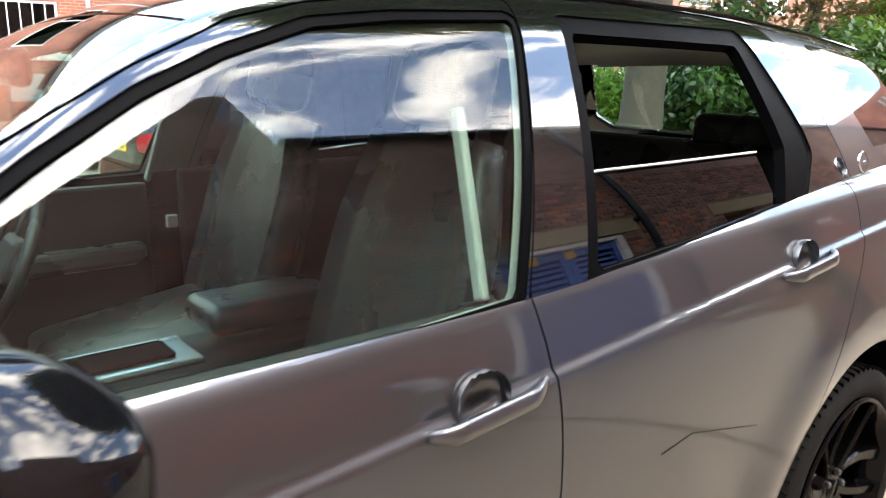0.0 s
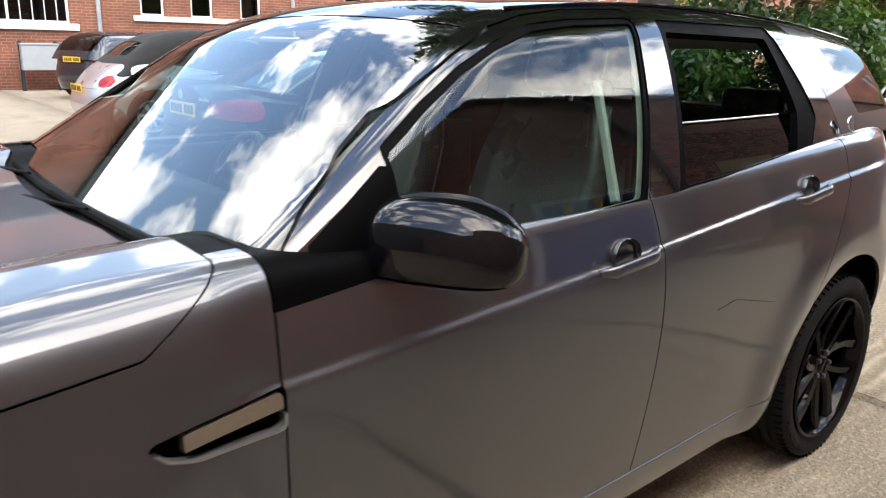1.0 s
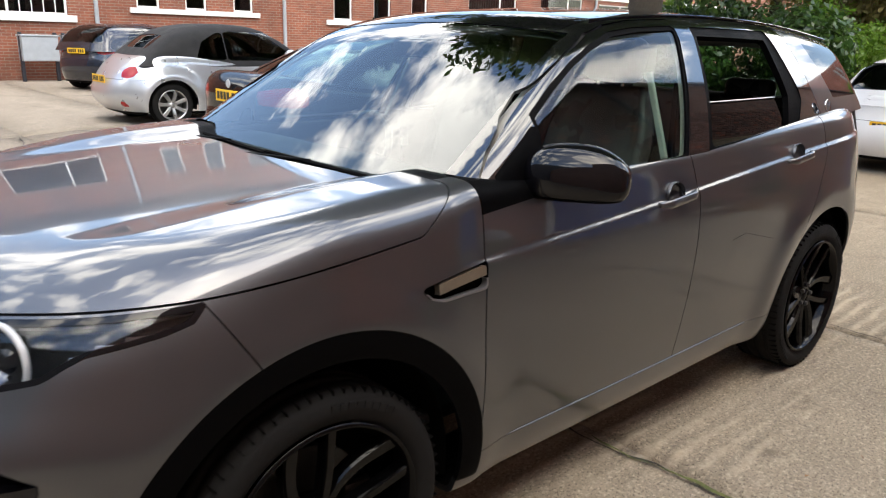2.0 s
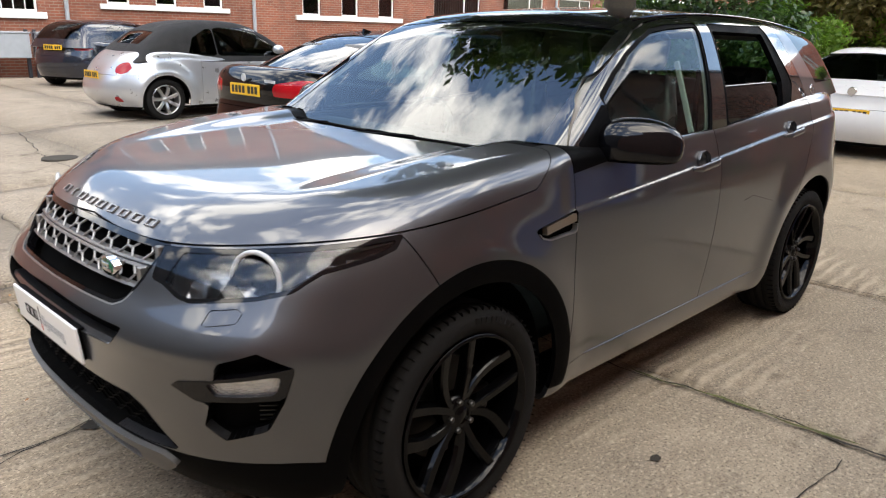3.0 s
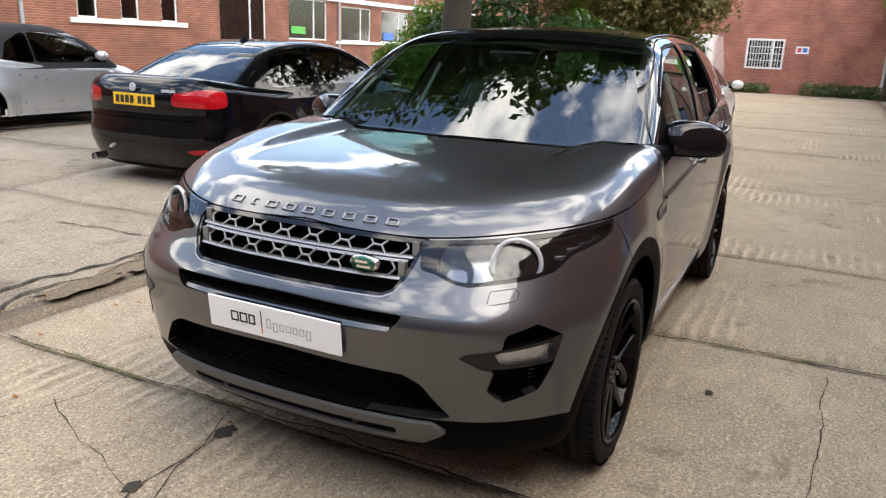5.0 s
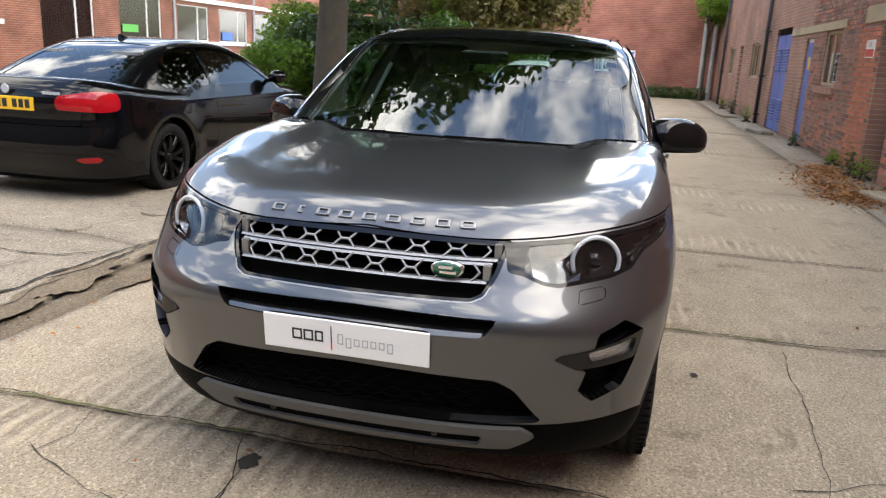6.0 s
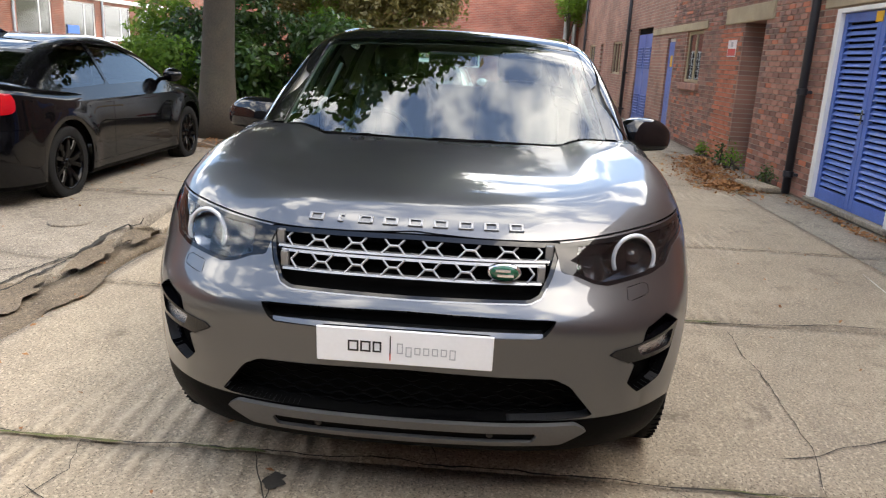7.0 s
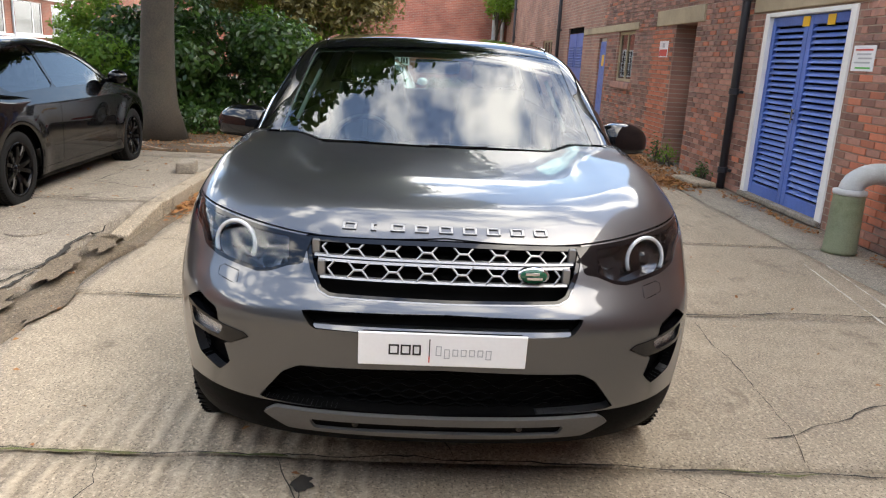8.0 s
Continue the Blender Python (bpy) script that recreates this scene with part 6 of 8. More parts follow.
part("interior_mirror", box(-0.33, -0.29, -0.12, 0.12, 1.44, 1.51, 0.015), GLOSSBLACK, car)

# round emblem on the rear pillar
em = Matrix.Translation((1.47, -0.846, 1.262)) @ Vector((0.06, -0.95, 0.22)).normalized().to_track_quat("Z", "Y").to_matrix().to_4x4()
emblem = part("emblem", moved(lathe([(0.030, 0.0), (0.030, 0.005), (0.0275, 0.007), (0.025, 0.005), (0.0, 0.004)], 32, "z"), em), CHROME, car, "small round chrome emblem", smooth=True)
part("emblem_face", moved(lathe([(0.024, 0.0052), (0.0, 0.0055)], 24, "z"), em), SKIDGREY, emblem)
part("emblem_mark", moved(box(-0.010, 0.010, -0.004, 0.004, 0.005, 0.0075, 0.001), em), CHROME, emblem)

# pale pillar trims, a belt and its tongue inside the cabin
for s in (-1, 1):
    part("pillar_lining", moved(box(-0.009, 0.009, -0.012, 0.012, 0.0, 0.33, 0.005), pose(0.185, s * 0.812, 1.12, 0, 10, 0) @ Matrix.Rotation(radians(24 * s), 4, "X")), CREAM, car, "pale pillar lining")
    part("belt_tongue", box(0.20, 0.235, s * 0.70 - 0.01, s * 0.70 + 0.01, 0.98, 1.02, 0.004), CREAM, car)


# ---- fittings of the right-hand wall ----
def louvre_door(x0, x1, z0, z1, leaves, label, name, slats=27, lo=0.0):
    d = tagged(thing(name, label, "door"), kind="structure")
    f = 0.11
    y1 = WALL_Y + 0.0
    for a, b2, c, e in ((x0, x0 + f, z0, z1), (x1 - f, x1, z0, z1), (x0 + f, x1 - f, z1 - 0.05, z1)):
        part("door_frame", box(a, b2, y1 - 0.12, y1 + 0.012, c, e, 0.008), WHITEWOOD, d)
    part("threshold", box(x0, x1, y1 - 0.14, y1 + 0.05, z0, z0 + 0.06, 0.012), CONCRETE2, d)
    w = (x1 - x0 - 2 * f) / leaves
    for k in range(leaves):
        a = x0 + f + w * k + 0.004
        b2 = a + w - 0.008
        leaf = part("door_leaf", box(a, a + 0.09, y1 - 0.09, y1 - 0.04, z0 + 0.06, z1 - 0.055, 0.006), BLUEWOOD, d)
        for (p, q, c, e) in ((b2 - 0.09, b2, z0 + 0.06, z1 - 0.055), (a + 0.09, b2 - 0.09, z0 + 0.06, z0 + 0.20), (a + 0.09, b2 - 0.09, z1 - 0.16, z1 - 0.055)):
            part("rail", box(p, q, y1 - 0.09, y1 - 0.04, c, e, 0.006), BLUEWOOD, leaf)
        # near-black sheet paints the shade seen between the slats
        part("slat_gap_shade", box(a + 0.09, b2 - 0.09, y1 - 0.10, y1 - 0.095, z0 + 0.2, z1 - 0.16), DARK, leaf)
        za, zb = z0 + 0.215, z1 - 0.175
        for i in range(slats):
            z = za + (zb - za) * (i + 0.5) / slats
            part("slat", moved(box(-(b2 - a - 0.18) / 2, (b2 - a - 0.18) / 2, -0.005, 0.005, -0.029, 0.029, 0.003, 1), pose((a + b2) / 2, y1 - 0.062, z, 40, 0, 0)), BLUEWOOD, leaf)
    return d


d1 = louvre_door(3.06, 5.02, 0.0, 2.24, 2, "blue louvred double doors in a white frame", "door_1")
part("latch", box(4.00, 4.03, WALL_Y - 0.045, WALL_Y + 0.01, 1.0, 1.16, 0.005), CHROME, d1)
part("latch_lever", tube([(4.015, WALL_Y + 0.02, 1.10), (4.12, WALL_Y + 0.025, 1.10)], 0.009, 8), CHROME, d1)
for xa in (3.50, 4.02):
    part("warning_sign", box(xa, xa + 0.15, WALL_Y - 0.038, WALL_Y - 0.03, 2.06, 2.17, 0.002), YELLOWSIGN, d1)
tagged(part("lintel", box(2.85, 5.36, WALL_Y - 0.3, WALL_Y + 0.02, 2.26, 2.50, 0.012), STONE), "long stone lintel over the double doors", "lintel", kind="structure")
# deep doorway with its stone head and red brick jamb
tagged(part("lintel", box(7.06, 9.30, WALL_Y - 0.3, WALL_Y + 0.015, 2.235, 2.49, 0.012), STONE), "pale stone lintel over a deep doorway", "lintel", kind="structure")
for x, s in ((7.36, -1), (8.30, 1)):
    tagged(part("doorway_jamb", box(min(x, x + s * 0.02), max(x, x + s * 0.02), WALL_Y - 1.3, WALL_Y - 0.36, 0, 2.3), BRICK_Y), "brick reveal of the deep doorway", "jamb", kind="structure")
tagged(part("doorway_back", box(7.3, 8.4, WALL_Y - 1.32, WALL_Y - 1.25, 0, 2.3), BRICK_R), "shaded brick at the doorway's back", "wall", kind="structure")
tagged(part("doorway_head", box(7.3, 8.4, WALL_Y - 1.3, WALL_Y - 0.3, 2.236, 2.30), STONE), "stone soffit of the doorway", "lintel", kind="structure")
s1 = tagged(part("wall_sign", box(8.56, 9.0, WALL_Y, WALL_Y + 0.008, 1.71, 1.98, 0.002), WHITEPLATE), "white and red notice beside the doorway", "sign", kind="structure")
part("sign_band", box(8.58, 8.98, WALL_Y + 0.008, WALL_Y + 0.010, 1.73, 1.84), REDSIGN, s1)
part("sign_mark", box(8.72, 8.84, WALL_Y + 0.008, WALL_Y + 0.010, 1.87, 1.95), PALEINK, s1)
s2 = tagged(part("wall_sign", box(2.64, 3.0, WALL_Y, WALL_Y + 0.008, 1.60, 1.84, 0.002), WHITEPLATE), "faded white notice beside the blue doors", "sign", kind="structure")
for i, (z, mm) in enumerate(((1.80, REDSIGN), (1.76, PALEINK), (1.72, PALEINK), (1.68, PALEINK), (1.63, GREENSIGN))):
    part("sign_line", box(2.68 + 0.02 * (i % 2), 2.96 - 0.03 * (i % 3), WALL_Y + 0.008, WALL_Y + 0.0095, z - 0.008, z + 0.008), mm, s2)
# window, stone band, single door, louvred doors and what follows
window_unit("window_42", 10.66, 11.86, 1.22, 2.21, WALL_Y, 1, STONE, (0.5,), "old timber window in the workshop wall")
tagged(part("sill", box(10.55, 11.95, WALL_Y - 0.1, WALL_Y + 0.06, 1.08, 1.21, 0.012), BRICKPIECE), "brick sill under the old window", "sill", kind="structure")
tagged(part("lintel", box(10.4, 15.2, WALL_Y - 0.2, WALL_Y + 0.012, 2.225, 2.37, 0.01), STONE), "stone band over window and door", "lintel", kind="structure")
d2 = tagged(thing("door_2", "plain blue boarded door", "door"), kind="structure")
part("door_leaf", box(12.86, 13.54, WALL_Y - 0.11, WALL_Y - 0.06, 0, 2.05, 0.006), BLUEWOOD, d2)
part("fanlight", box(12.86, 13.54, WALL_Y - 0.10, WALL_Y - 0.07, 2.05, 2.12), WHITEWOOD, d2)
for i in range(5):
    part("board", box(12.88 + 0.13 * i, 13.0 + 0.13 * i, WALL_Y - 0.06, WALL_Y - 0.052, 0.03, 2.02, 0.003), BLUEWOOD, d2)
part("notice", box(13.1, 13.3, WALL_Y - 0.05, WALL_Y - 0.046, 1.5, 1.75), YELLOWSIGN, d2)
d3 = tagged(thing("door_3", "pale blue double doors with vent slats", "door"), kind="structure")
for a in (15.32, 16.29):
    lf = part("door_leaf", box(a, a + 0.94, WALL_Y - 0.10, WALL_Y - 0.05, 0, 2.3, 0.006), BLUEWOOD, d3)
    for z0 in (0.25, 1.45):
        for i in range(8):
            part("slat", moved(box(a + 0.15, a + 0.79, -0.012, 0.012, -0.025, 0.025), pose(0, WALL_Y - 0.04, z0 + 0.07 * i, -35, 0, 0)), BLUEWOOD, lf)
# solid fanlight, the unlit room behind it put into its near-black colour
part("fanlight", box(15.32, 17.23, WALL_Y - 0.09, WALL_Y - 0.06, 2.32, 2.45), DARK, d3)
window_unit("window_43", 19.7, 21.4, 1.2, 2.2, WALL_Y, 1, STONE, (0.33, 0.66), "old timber workshop window")
window_unit("window_44", 25.8, 27.4, 1.2, 2.2, WALL_Y, 1, STONE, (0.5,), "old timber workshop window")
tagged(part("door_4", box(23.42, 24.28, WALL_Y - 0.14, WALL_Y - 0.09, 0, 2.19, 0.006), BRICKPIECE), "dark brown timber door in the brick wall", "door", kind="structure")
for x, lo, hi in ((5.46, 0.0, 4.85), (18.3, 0.0, 4.85), (28.6, 0.0, 4.85)):
    dp = tagged(part("downpipe", tube([(x, WALL_Y + 0.085, lo), (x, WALL_Y + 0.085, hi)], 0.052, 14), DARKPIPE, smooth=True), "black cast iron rainwater pipe on brick", "pipe", kind="structure")
    for z in (0.25, 1.28, 2.45, 3.6):
        part("pipe_collar", moved(lathe([(0.05, -0.04), (0.066, -0.035), (0.066, 0.035), (0.05, 0.04)], 14, "z"), Matrix.Translation((x, WALL_Y + 0.085, z))), DARKPIPE, dp)
        part("pipe_bracket", box(x - 0.10, x + 0.10, WALL_Y, WALL_Y + 0.05, z - 0.018, z + 0.018, 0.004), DARKPIPE, dp)
# flue: a mossy upright pipe with a grey elbow into the wall
flue = thing("vent_pipe", "mossy upright pipe with grey elbow into the brick wall", "pipe", at=pose(2.01, -3.79, 0))
part("upright", lathe([(0.0, 0.0), (0.15, 0.0), (0.142, 0.03), (0.132, 0.52), (0.132, 0.55), (0.0, 0.55)], 28, "z"), MOSSPIPE, flue, smooth=True)
part("collar", lathe([(0.132, 0.53), (0.142, 0.535), (0.142, 0.57), (0.10, 0.58)], 28, "z"), GREYPIPE, flue, smooth=True)
el = [(0, 0, 0.55)] + [(-0.05 * (1 - math.cos(a)) , -0.22 * (1 - math.cos(a)), 0.57 + 0.16 * math.sin(a)) for a in np.linspace(0.05, math.pi / 2, 8)] + [(-0.06, -0.40, 0.73)]
part("elbow", tube(el, [0.100] * 4 + [0.094] * 6, 20), GREYPIPE, flue, smooth=True)
part("blue_ring", tube([(-0.055, -0.32, 0.73), (-0.058, -0.36, 0.73)], 0.104, 20), BLUEWOOD, flue)
# gully and grate by the doors, loose rubble
gb = tagged(part("gully_block", moved(box(-0.35, 0.35, -0.14, 0.14, 0, 0.07, 0.02), pose(5.75, -3.82, 0, 0, 0, 10)), CONCRETE), "pale concrete gully block by the wall", "block")
for i, (x, y, sx, sy, sz, a) in enumerate(((1.25, -3.95, 0.16, 0.1, 0.05, 20), (0.8, -4.0, 0.22, 0.12, 0.06, 70), (14.8, -3.7, 0.9, 0.3, 0.09, 15), (20.5, -3.6, 1.1, 0.4, 0.07, 5), (4.05, 2.62, 0.3, 0.2, 0.13, 8))):
    b = box(-sx / 2, sx / 2, -sy / 2, sy / 2, 0, sz, 0.02, 2)
    for v in b.verts: v.co += 0.02 * Vector((noise.noise(v.co * 9 + Vector((i, 0, 0))), noise.noise(v.co * 8), 0))
    tagged(part("broken_stone", moved(b, pose(x, y, 0 if y < 2 else 0.118, 0, 0, a)), CONCRETE2), "broken lump of grey concrete lying loose", "stone")


# ---- parked cars ----
def parked_car(name, label, at, L, W, H, ax, wr, paint, tail, noseh, deck, roof, base, rear_line, front_line, tumble, dlo, lamps, plate_at, roof_mat=None, belt=0.9, wheel_mat=None, spokes=5, rear_glass=None, doors=(), clad=0.22, flare=0.02, wheel_w=0.205, pair=0.02, e=3.2, rtop=0.3, round_k=0.09):
    """A car whose tail is at x = 0 and nose at x = L, standing on z = 0. deck and roof: heights along x; rear_line, front_line: (x at the belt, lean)."""
    dk, rf, tl, ns = spl(deck), spl(roof), spl(tail), spl(noseh)
    hub = wr
    def low(x, y, z):
        ay, zz = np.abs(y), np.clip(z, 0.15, belt + 0.15)
        w = W / 2 - 0.03 * ((z - 0.62) / 0.45) ** 2 - 0.02 * ((x - L / 2) / (L / 2)) ** 2
        for a in ax:
            r = np.hypot(x - a, z - hub)
            w = w + flare * np.exp(-((r - wr - 0.09) / 0.12) ** 2)
        xa, xb = 0.75, L - 0.85
        q = np.maximum(xa - x, 0) / (xa - tl(zz)) + np.maximum(x - xb, 0) / (ns(zz) - xb)
        wall = ((q ** e + (ay / w) ** e + 1e-9) ** (1 / e) - 1) * 0.75
        top = z - dk(x) + 0.05 * (ay / (W / 2)) ** 4
        return smax(smax(wall, top, round_k), 0.17 - z, 0.05)
    def up(x, y, z):
        ay = np.abs(y)
        back = ((rear_line[0] + (z - base) * rear_line[1] + 0.10 * (ay / (W / 2)) ** 2) - x) * math.cos(math.atan(abs(rear_line[1])))
        front = (x - (front_line[0] - (z - base) * front_line[1] - 0.12 * (ay / (W / 2)) ** 2)) * math.cos(math.atan(abs(front_line[1])))
        side = (ay - (W / 2 - 0.055 - (z - base) * tumble - 0.03 * ((x - L * 0.5) / (L * 0.35)) ** 2)) * 0.9
        top = z - rf(x) + 0.05 * (ay / (W / 2)) ** 2.5
        return smax(smax(smax(back, front, 0.08), side, 0.09), top, rtop)
    bodyS = star(low, 1.0, L - 1.1, 0.55, -34, 90, 3.0, 0.05, 2.0, 2.4)
    cabS = star(up, (rear_line[0] + front_line[0]) / 2 - 0.4, (rear_line[0] + front_line[0]) / 2 + 0.4, base - 0.12, 0, 90, 3.0, 0.05, 2.0, 2.6)
    bodyS = bodyS.split(np.maximum(up(bodyS.x, bodyS.y, bodyS.z), base - 0.08 - bodyS.z))[1]
    cabS = cabS.split(low(cabS.x, cabS.y, cabS.z))[1]
    c = thing(name, label, "car", at=at)
    for a in ax:
        bodyS = bodyS.split(np.maximum(np.hypot(bodyS.x - a, np.maximum(bodyS.z, hub - 0.05) - hub) - wr - 0.055, 0.45 - np.abs(bodyS.y)))[1]
    lamp_parts = []
    for nm, kind, pts, mat in lamps:
        f = (lambda s: np.maximum(sd_poly(np.abs(s.y), s.z, pts, 0.008), s.x - 0.36)) if kind == "rear" else (lambda s: np.maximum(sd_poly(s.x, s.z, pts, 0.008), 0.4 - np.abs(s.y)))
        ls, bodyS = bodyS.split(f(bodyS))
        lamp_parts.append((nm, ls, mat))
    lowp, bodyS = bodyS.split(bodyS.z - clad)
    hang("lower_trim", lowp.whole().mesh("lower_trim", PLASTIC, 0.015), c)
    # near-black shell added inside, painted shade for the door and panel gaps
    hang("inner_body", bodyS.moved(-0.02).whole().mesh("inner_body", DARK, 0), c)
    bump, bodyS = bodyS.split(np.maximum(bodyS.x - 0.62, bodyS.z - (belt - 0.30)))
    bump = bump.split(np.maximum(bump.x - 0.617, bump.z - (belt - 0.303)))[0]
    hang("rear_bumper", bump.whole().mesh("rear_bumper", paint, 0.012), c)
    for xa, xb in doors:
        g = 0.003
        d, bodyS = bodyS.split(np.maximum(np.maximum(xa - bodyS.x, bodyS.x - xb), np.maximum(clad + 0.06 - bodyS.z, 0.4 - np.abs(bodyS.y))))
        d = d.split(np.maximum(np.maximum(xa + g - d.x, d.x - xb + g), clad + 0.06 + g - d.z))[0]
        obs = both("door", d, paint, c, 0.012)
        for sgn, o in zip((-1, 1), obs):
            hx = xb * 0.25 + xa * 0.75
            part("door_handle", box(hx - 0.09, hx + 0.09, sgn * (W / 2 - 0.035) - 0.02, sgn * (W / 2 - 0.035) + 0.02, belt - 0.12, belt - 0.085, 0.01), paint, o)
    bonnet_s, bodyS = bodyS.split(np.maximum(front_line[0] - 0.1 - bodyS.x, belt - 0.13 - bodyS.z))
    hang("bonnet", bonnet_s.whole().mesh("bonnet", paint, 0.012), c)
    boot, bodyS = bodyS.split(np.maximum(np.maximum(bodyS.x - rear_line[0] - 0.05, np.abs(bodyS.y) - W * 0.36), belt - 0.30 - bodyS.z))
    boot = boot.split(np.maximum(np.abs(boot.y) - W * 0.36 + 0.004, belt - 0.297 - boot.z))[0]
    hang("boot_lid", boot.whole().mesh("boot_lid", paint, 0.012), c)
    hang("body", bodyS.whole().mesh("body", paint, 0.012), c)
    for nm, ls, mat in lamp_parts:
        both(nm, ls, mat, c, 0.02)
    # glass
    gl = glass("tinted_" + name + "_glass", (0.16, 0.18, 0.18), ior=1.75)
    rest = cabS
    for k, pts in enumerate(dlo):
        s, rest = rest.split(np.maximum(sd_poly(rest.x, rest.z, pts, 0.012), 0.35 - np.abs(rest.y)))
        both("side_window", s.moved(-0.006), gl, c, 0)
    rg = rear_glass
    s, rest = rest.split(np.maximum(sd_poly(np.abs(rest.y), rest.z, rg, 0.015), rest.x - (rear_line[0] + front_line[0]) / 2))
    hang("rear_window", s.moved(-0.005).whole().mesh("rear_window", gl, 0), c)
    s, rest = rest.split(np.maximum(np.maximum(np.abs(rest.y) - W * 0.36, base + 0.05 - rest.z), np.maximum(rest.z - H + 0.11, (rear_line[0] + front_line[0]) / 2 - rest.x)))
    hang("windscreen", s.moved(-0.005).whole().mesh("windscreen", gl, 0), c)
    hang("roof", rest.whole().mesh("roof", roof_mat or paint, 0.02), c)
    part("cabin_inside", box(rear_line[0] + 0.35, front_line[0] - 0.3, -W / 2 + 0.16, W / 2 - 0.16, 0.4, base - 0.02, 0.05), TRIMDARK, c)
    for y in (-0.36, 0.36):
        for x in ((rear_line[0] + front_line[0]) / 2 + 0.15, (rear_line[0] + front_line[0]) / 2 - 0.75):
            part("seat_back", moved(box(-0.06, 0.06, -0.2, 0.2, 0, 0.5, 0.05, 2), pose(x, y, base - 0.18, 0, -14, 0)), LEATHER, c)
    # wheels
    w0 = wheel(wr, wheel_w, wr * 0.70, spokes, wheel_mat or RIMBLACK, 0.0, c, pose(ax[0], -W / 2 + wheel_w / 2 + 0.015, wr, 0, 17, 0), pair=pair, brand=False)
    for x, sgn, a in ((ax[1], -1, 40), (ax[0], 1, 5), (ax[1], 1, 62)):
        copy_thing(w0, pose(x, sgn * (W / 2 - wheel_w / 2 - 0.015), wr, 0, a, 0 if sgn < 0 else 180))
    for a in ax:
        for sgn in (-1, 1):
            bm = lathe([(wr + 0.065, 0.0), (wr + 0.07, -0.35), (0.0, -0.35)], 28)
            bmesh.ops.delete(bm, geom=[v for v in bm.verts if v.co.z < -0.1], context="VERTS")
            # liner with the shade of the arch put into its near-black colour
            part("wheel_arch_liner", moved(bm, pose(a, sgn * (W / 2 - 0.05), wr, 0, 0, 0 if sgn > 0 else 180)), DARK, c)
    # plate with bars for its characters
    px, pz = plate_at
    pl = part("number_plate", box(px, px + 0.008, -0.26, 0.26, pz - 0.056, pz + 0.056, 0.003), YELLOWPLATE, c)
    for i in range(7):
        y = 0.205 - 0.062 * i - (0.035 if i > 3 else 0)
        part("plate_bar", box(px - 0.0015, px + 0.002, y - 0.023, y + 0.023, pz - 0.035, pz + 0.035), INK, pl)
    # mirrors
    for sgn in (-1, 1):
        b = bmesh.new(); bmesh.ops.create_uvsphere(b, u_segments=16, v_segments=10, radius=1)
        mx = front_line[0] - 0.42
        part("door_mirror", moved(b, Matrix.Translation((mx, sgn * (W / 2 + 0.07), base + 0.07)) @ Matrix.Diagonal((0.09, 0.105, 0.075, 1))), paint, c, smooth=True)
        part("mirror_stalk", tube([(mx, sgn * (W / 2 - 0.08), base + 0.02), (mx, sgn * (W / 2 + 0.03), base + 0.03)], 0.022, 8), PLASTIC, c)
    return c


saloon = parked_car("saloon_car", "gloss black saloon car with black wheels in the yard", pose(1.02, 4.30, 0.085, 0, 0, 0.8), 4.58, 1.80, 1.43, (1.03, 3.80), 0.325, BLACKPAINT,
    [(0.15, 0.22), (0.35, 0.05), (0.55, 0.01), (0.72, 0.05), (0.88, 0.04), (1.0, 0.10), (1.15, 0.2)], [(0.15, 4.36), (0.4, 4.55), (0.65, 4.58), (0.8, 4.48), (1.0, 4.3), (1.15, 4.2)],
    [(-0.1, 1.03), (0.15, 1.06), (0.6, 1.03), (1.2, 0.99), (2.5, 0.98), (3.3, 0.98), (3.8, 0.93), (4.3, 0.80), (4.7, 0.66)], [(0.4, 1.05), (1.0, 1.24), (1.5, 1.38), (2.0, 1.425), (2.5, 1.40), (3.0, 1.28), (3.6, 1.0)],
    0.97, (0.50, 1.75), (3.55, 1.75), 0.52, [[(0.98, 1.02), (1.18, 1.22), (1.45, 1.31), (1.80, 1.335), (1.84, 0.99), (1.1, 0.97)], [(1.90, 0.985), (1.90, 1.34), (2.35, 1.32), (2.75, 1.20), (3.15, 0.99)]],
    [("tail_lamp", "rear", [(0.46, 0.905), (0.62, 0.935), (0.74, 0.955), (0.95, 0.915), (0.95, 0.84), (0.80, 0.795), (0.45, 0.81)], LAMPRED), ("reflector", "rear", [(0.60, 0.40), (0.76, 0.41), (0.76, 0.375), (0.60, 0.368)], LAMPRED)], (0.035, 0.84),
    rear_glass=[(0, 1.02), (0.60, 1.03), (0.46, 1.33), (0, 1.355)], belt=0.97, doors=((0.98, 1.86), (1.87, 3.22)), pair=0.022, rtop=0.12, round_k=0.10, e=3.6)
part("badge", moved(lathe([(0, 0.006), (0.036, 0.006), (0.04, 0.0)], 20, "z"), Matrix.Translation((0.035, 0, 0.955)) @ Matrix.Rotation(radians(-90), 4, "Y")), PALEINK, saloon)
for i in range(5):
    part("boot_mark", box(0.035, 0.045, -0.38 - 0.035 * i, -0.355 - 0.035 * i, 0.925, 0.95), PALEINK, saloon)
part("roof_fin", moved(plate([(0, 0), (0.16, 0), (0.12, 0.03), (0.02, 0.06)], 0.03, "y", -0.015), Matrix.Translation((1.55, 0, 1.38))), BLACKPAINT, saloon)
part("exhaust", moved(lathe([(0.03, -0.02), (0.04, -0.02), (0.04, 0.12), (0.03, 0.12)], 16, "y"), pose(0.06, 0.48, 0.27, 0, 0, 90)), CHROME, saloon)

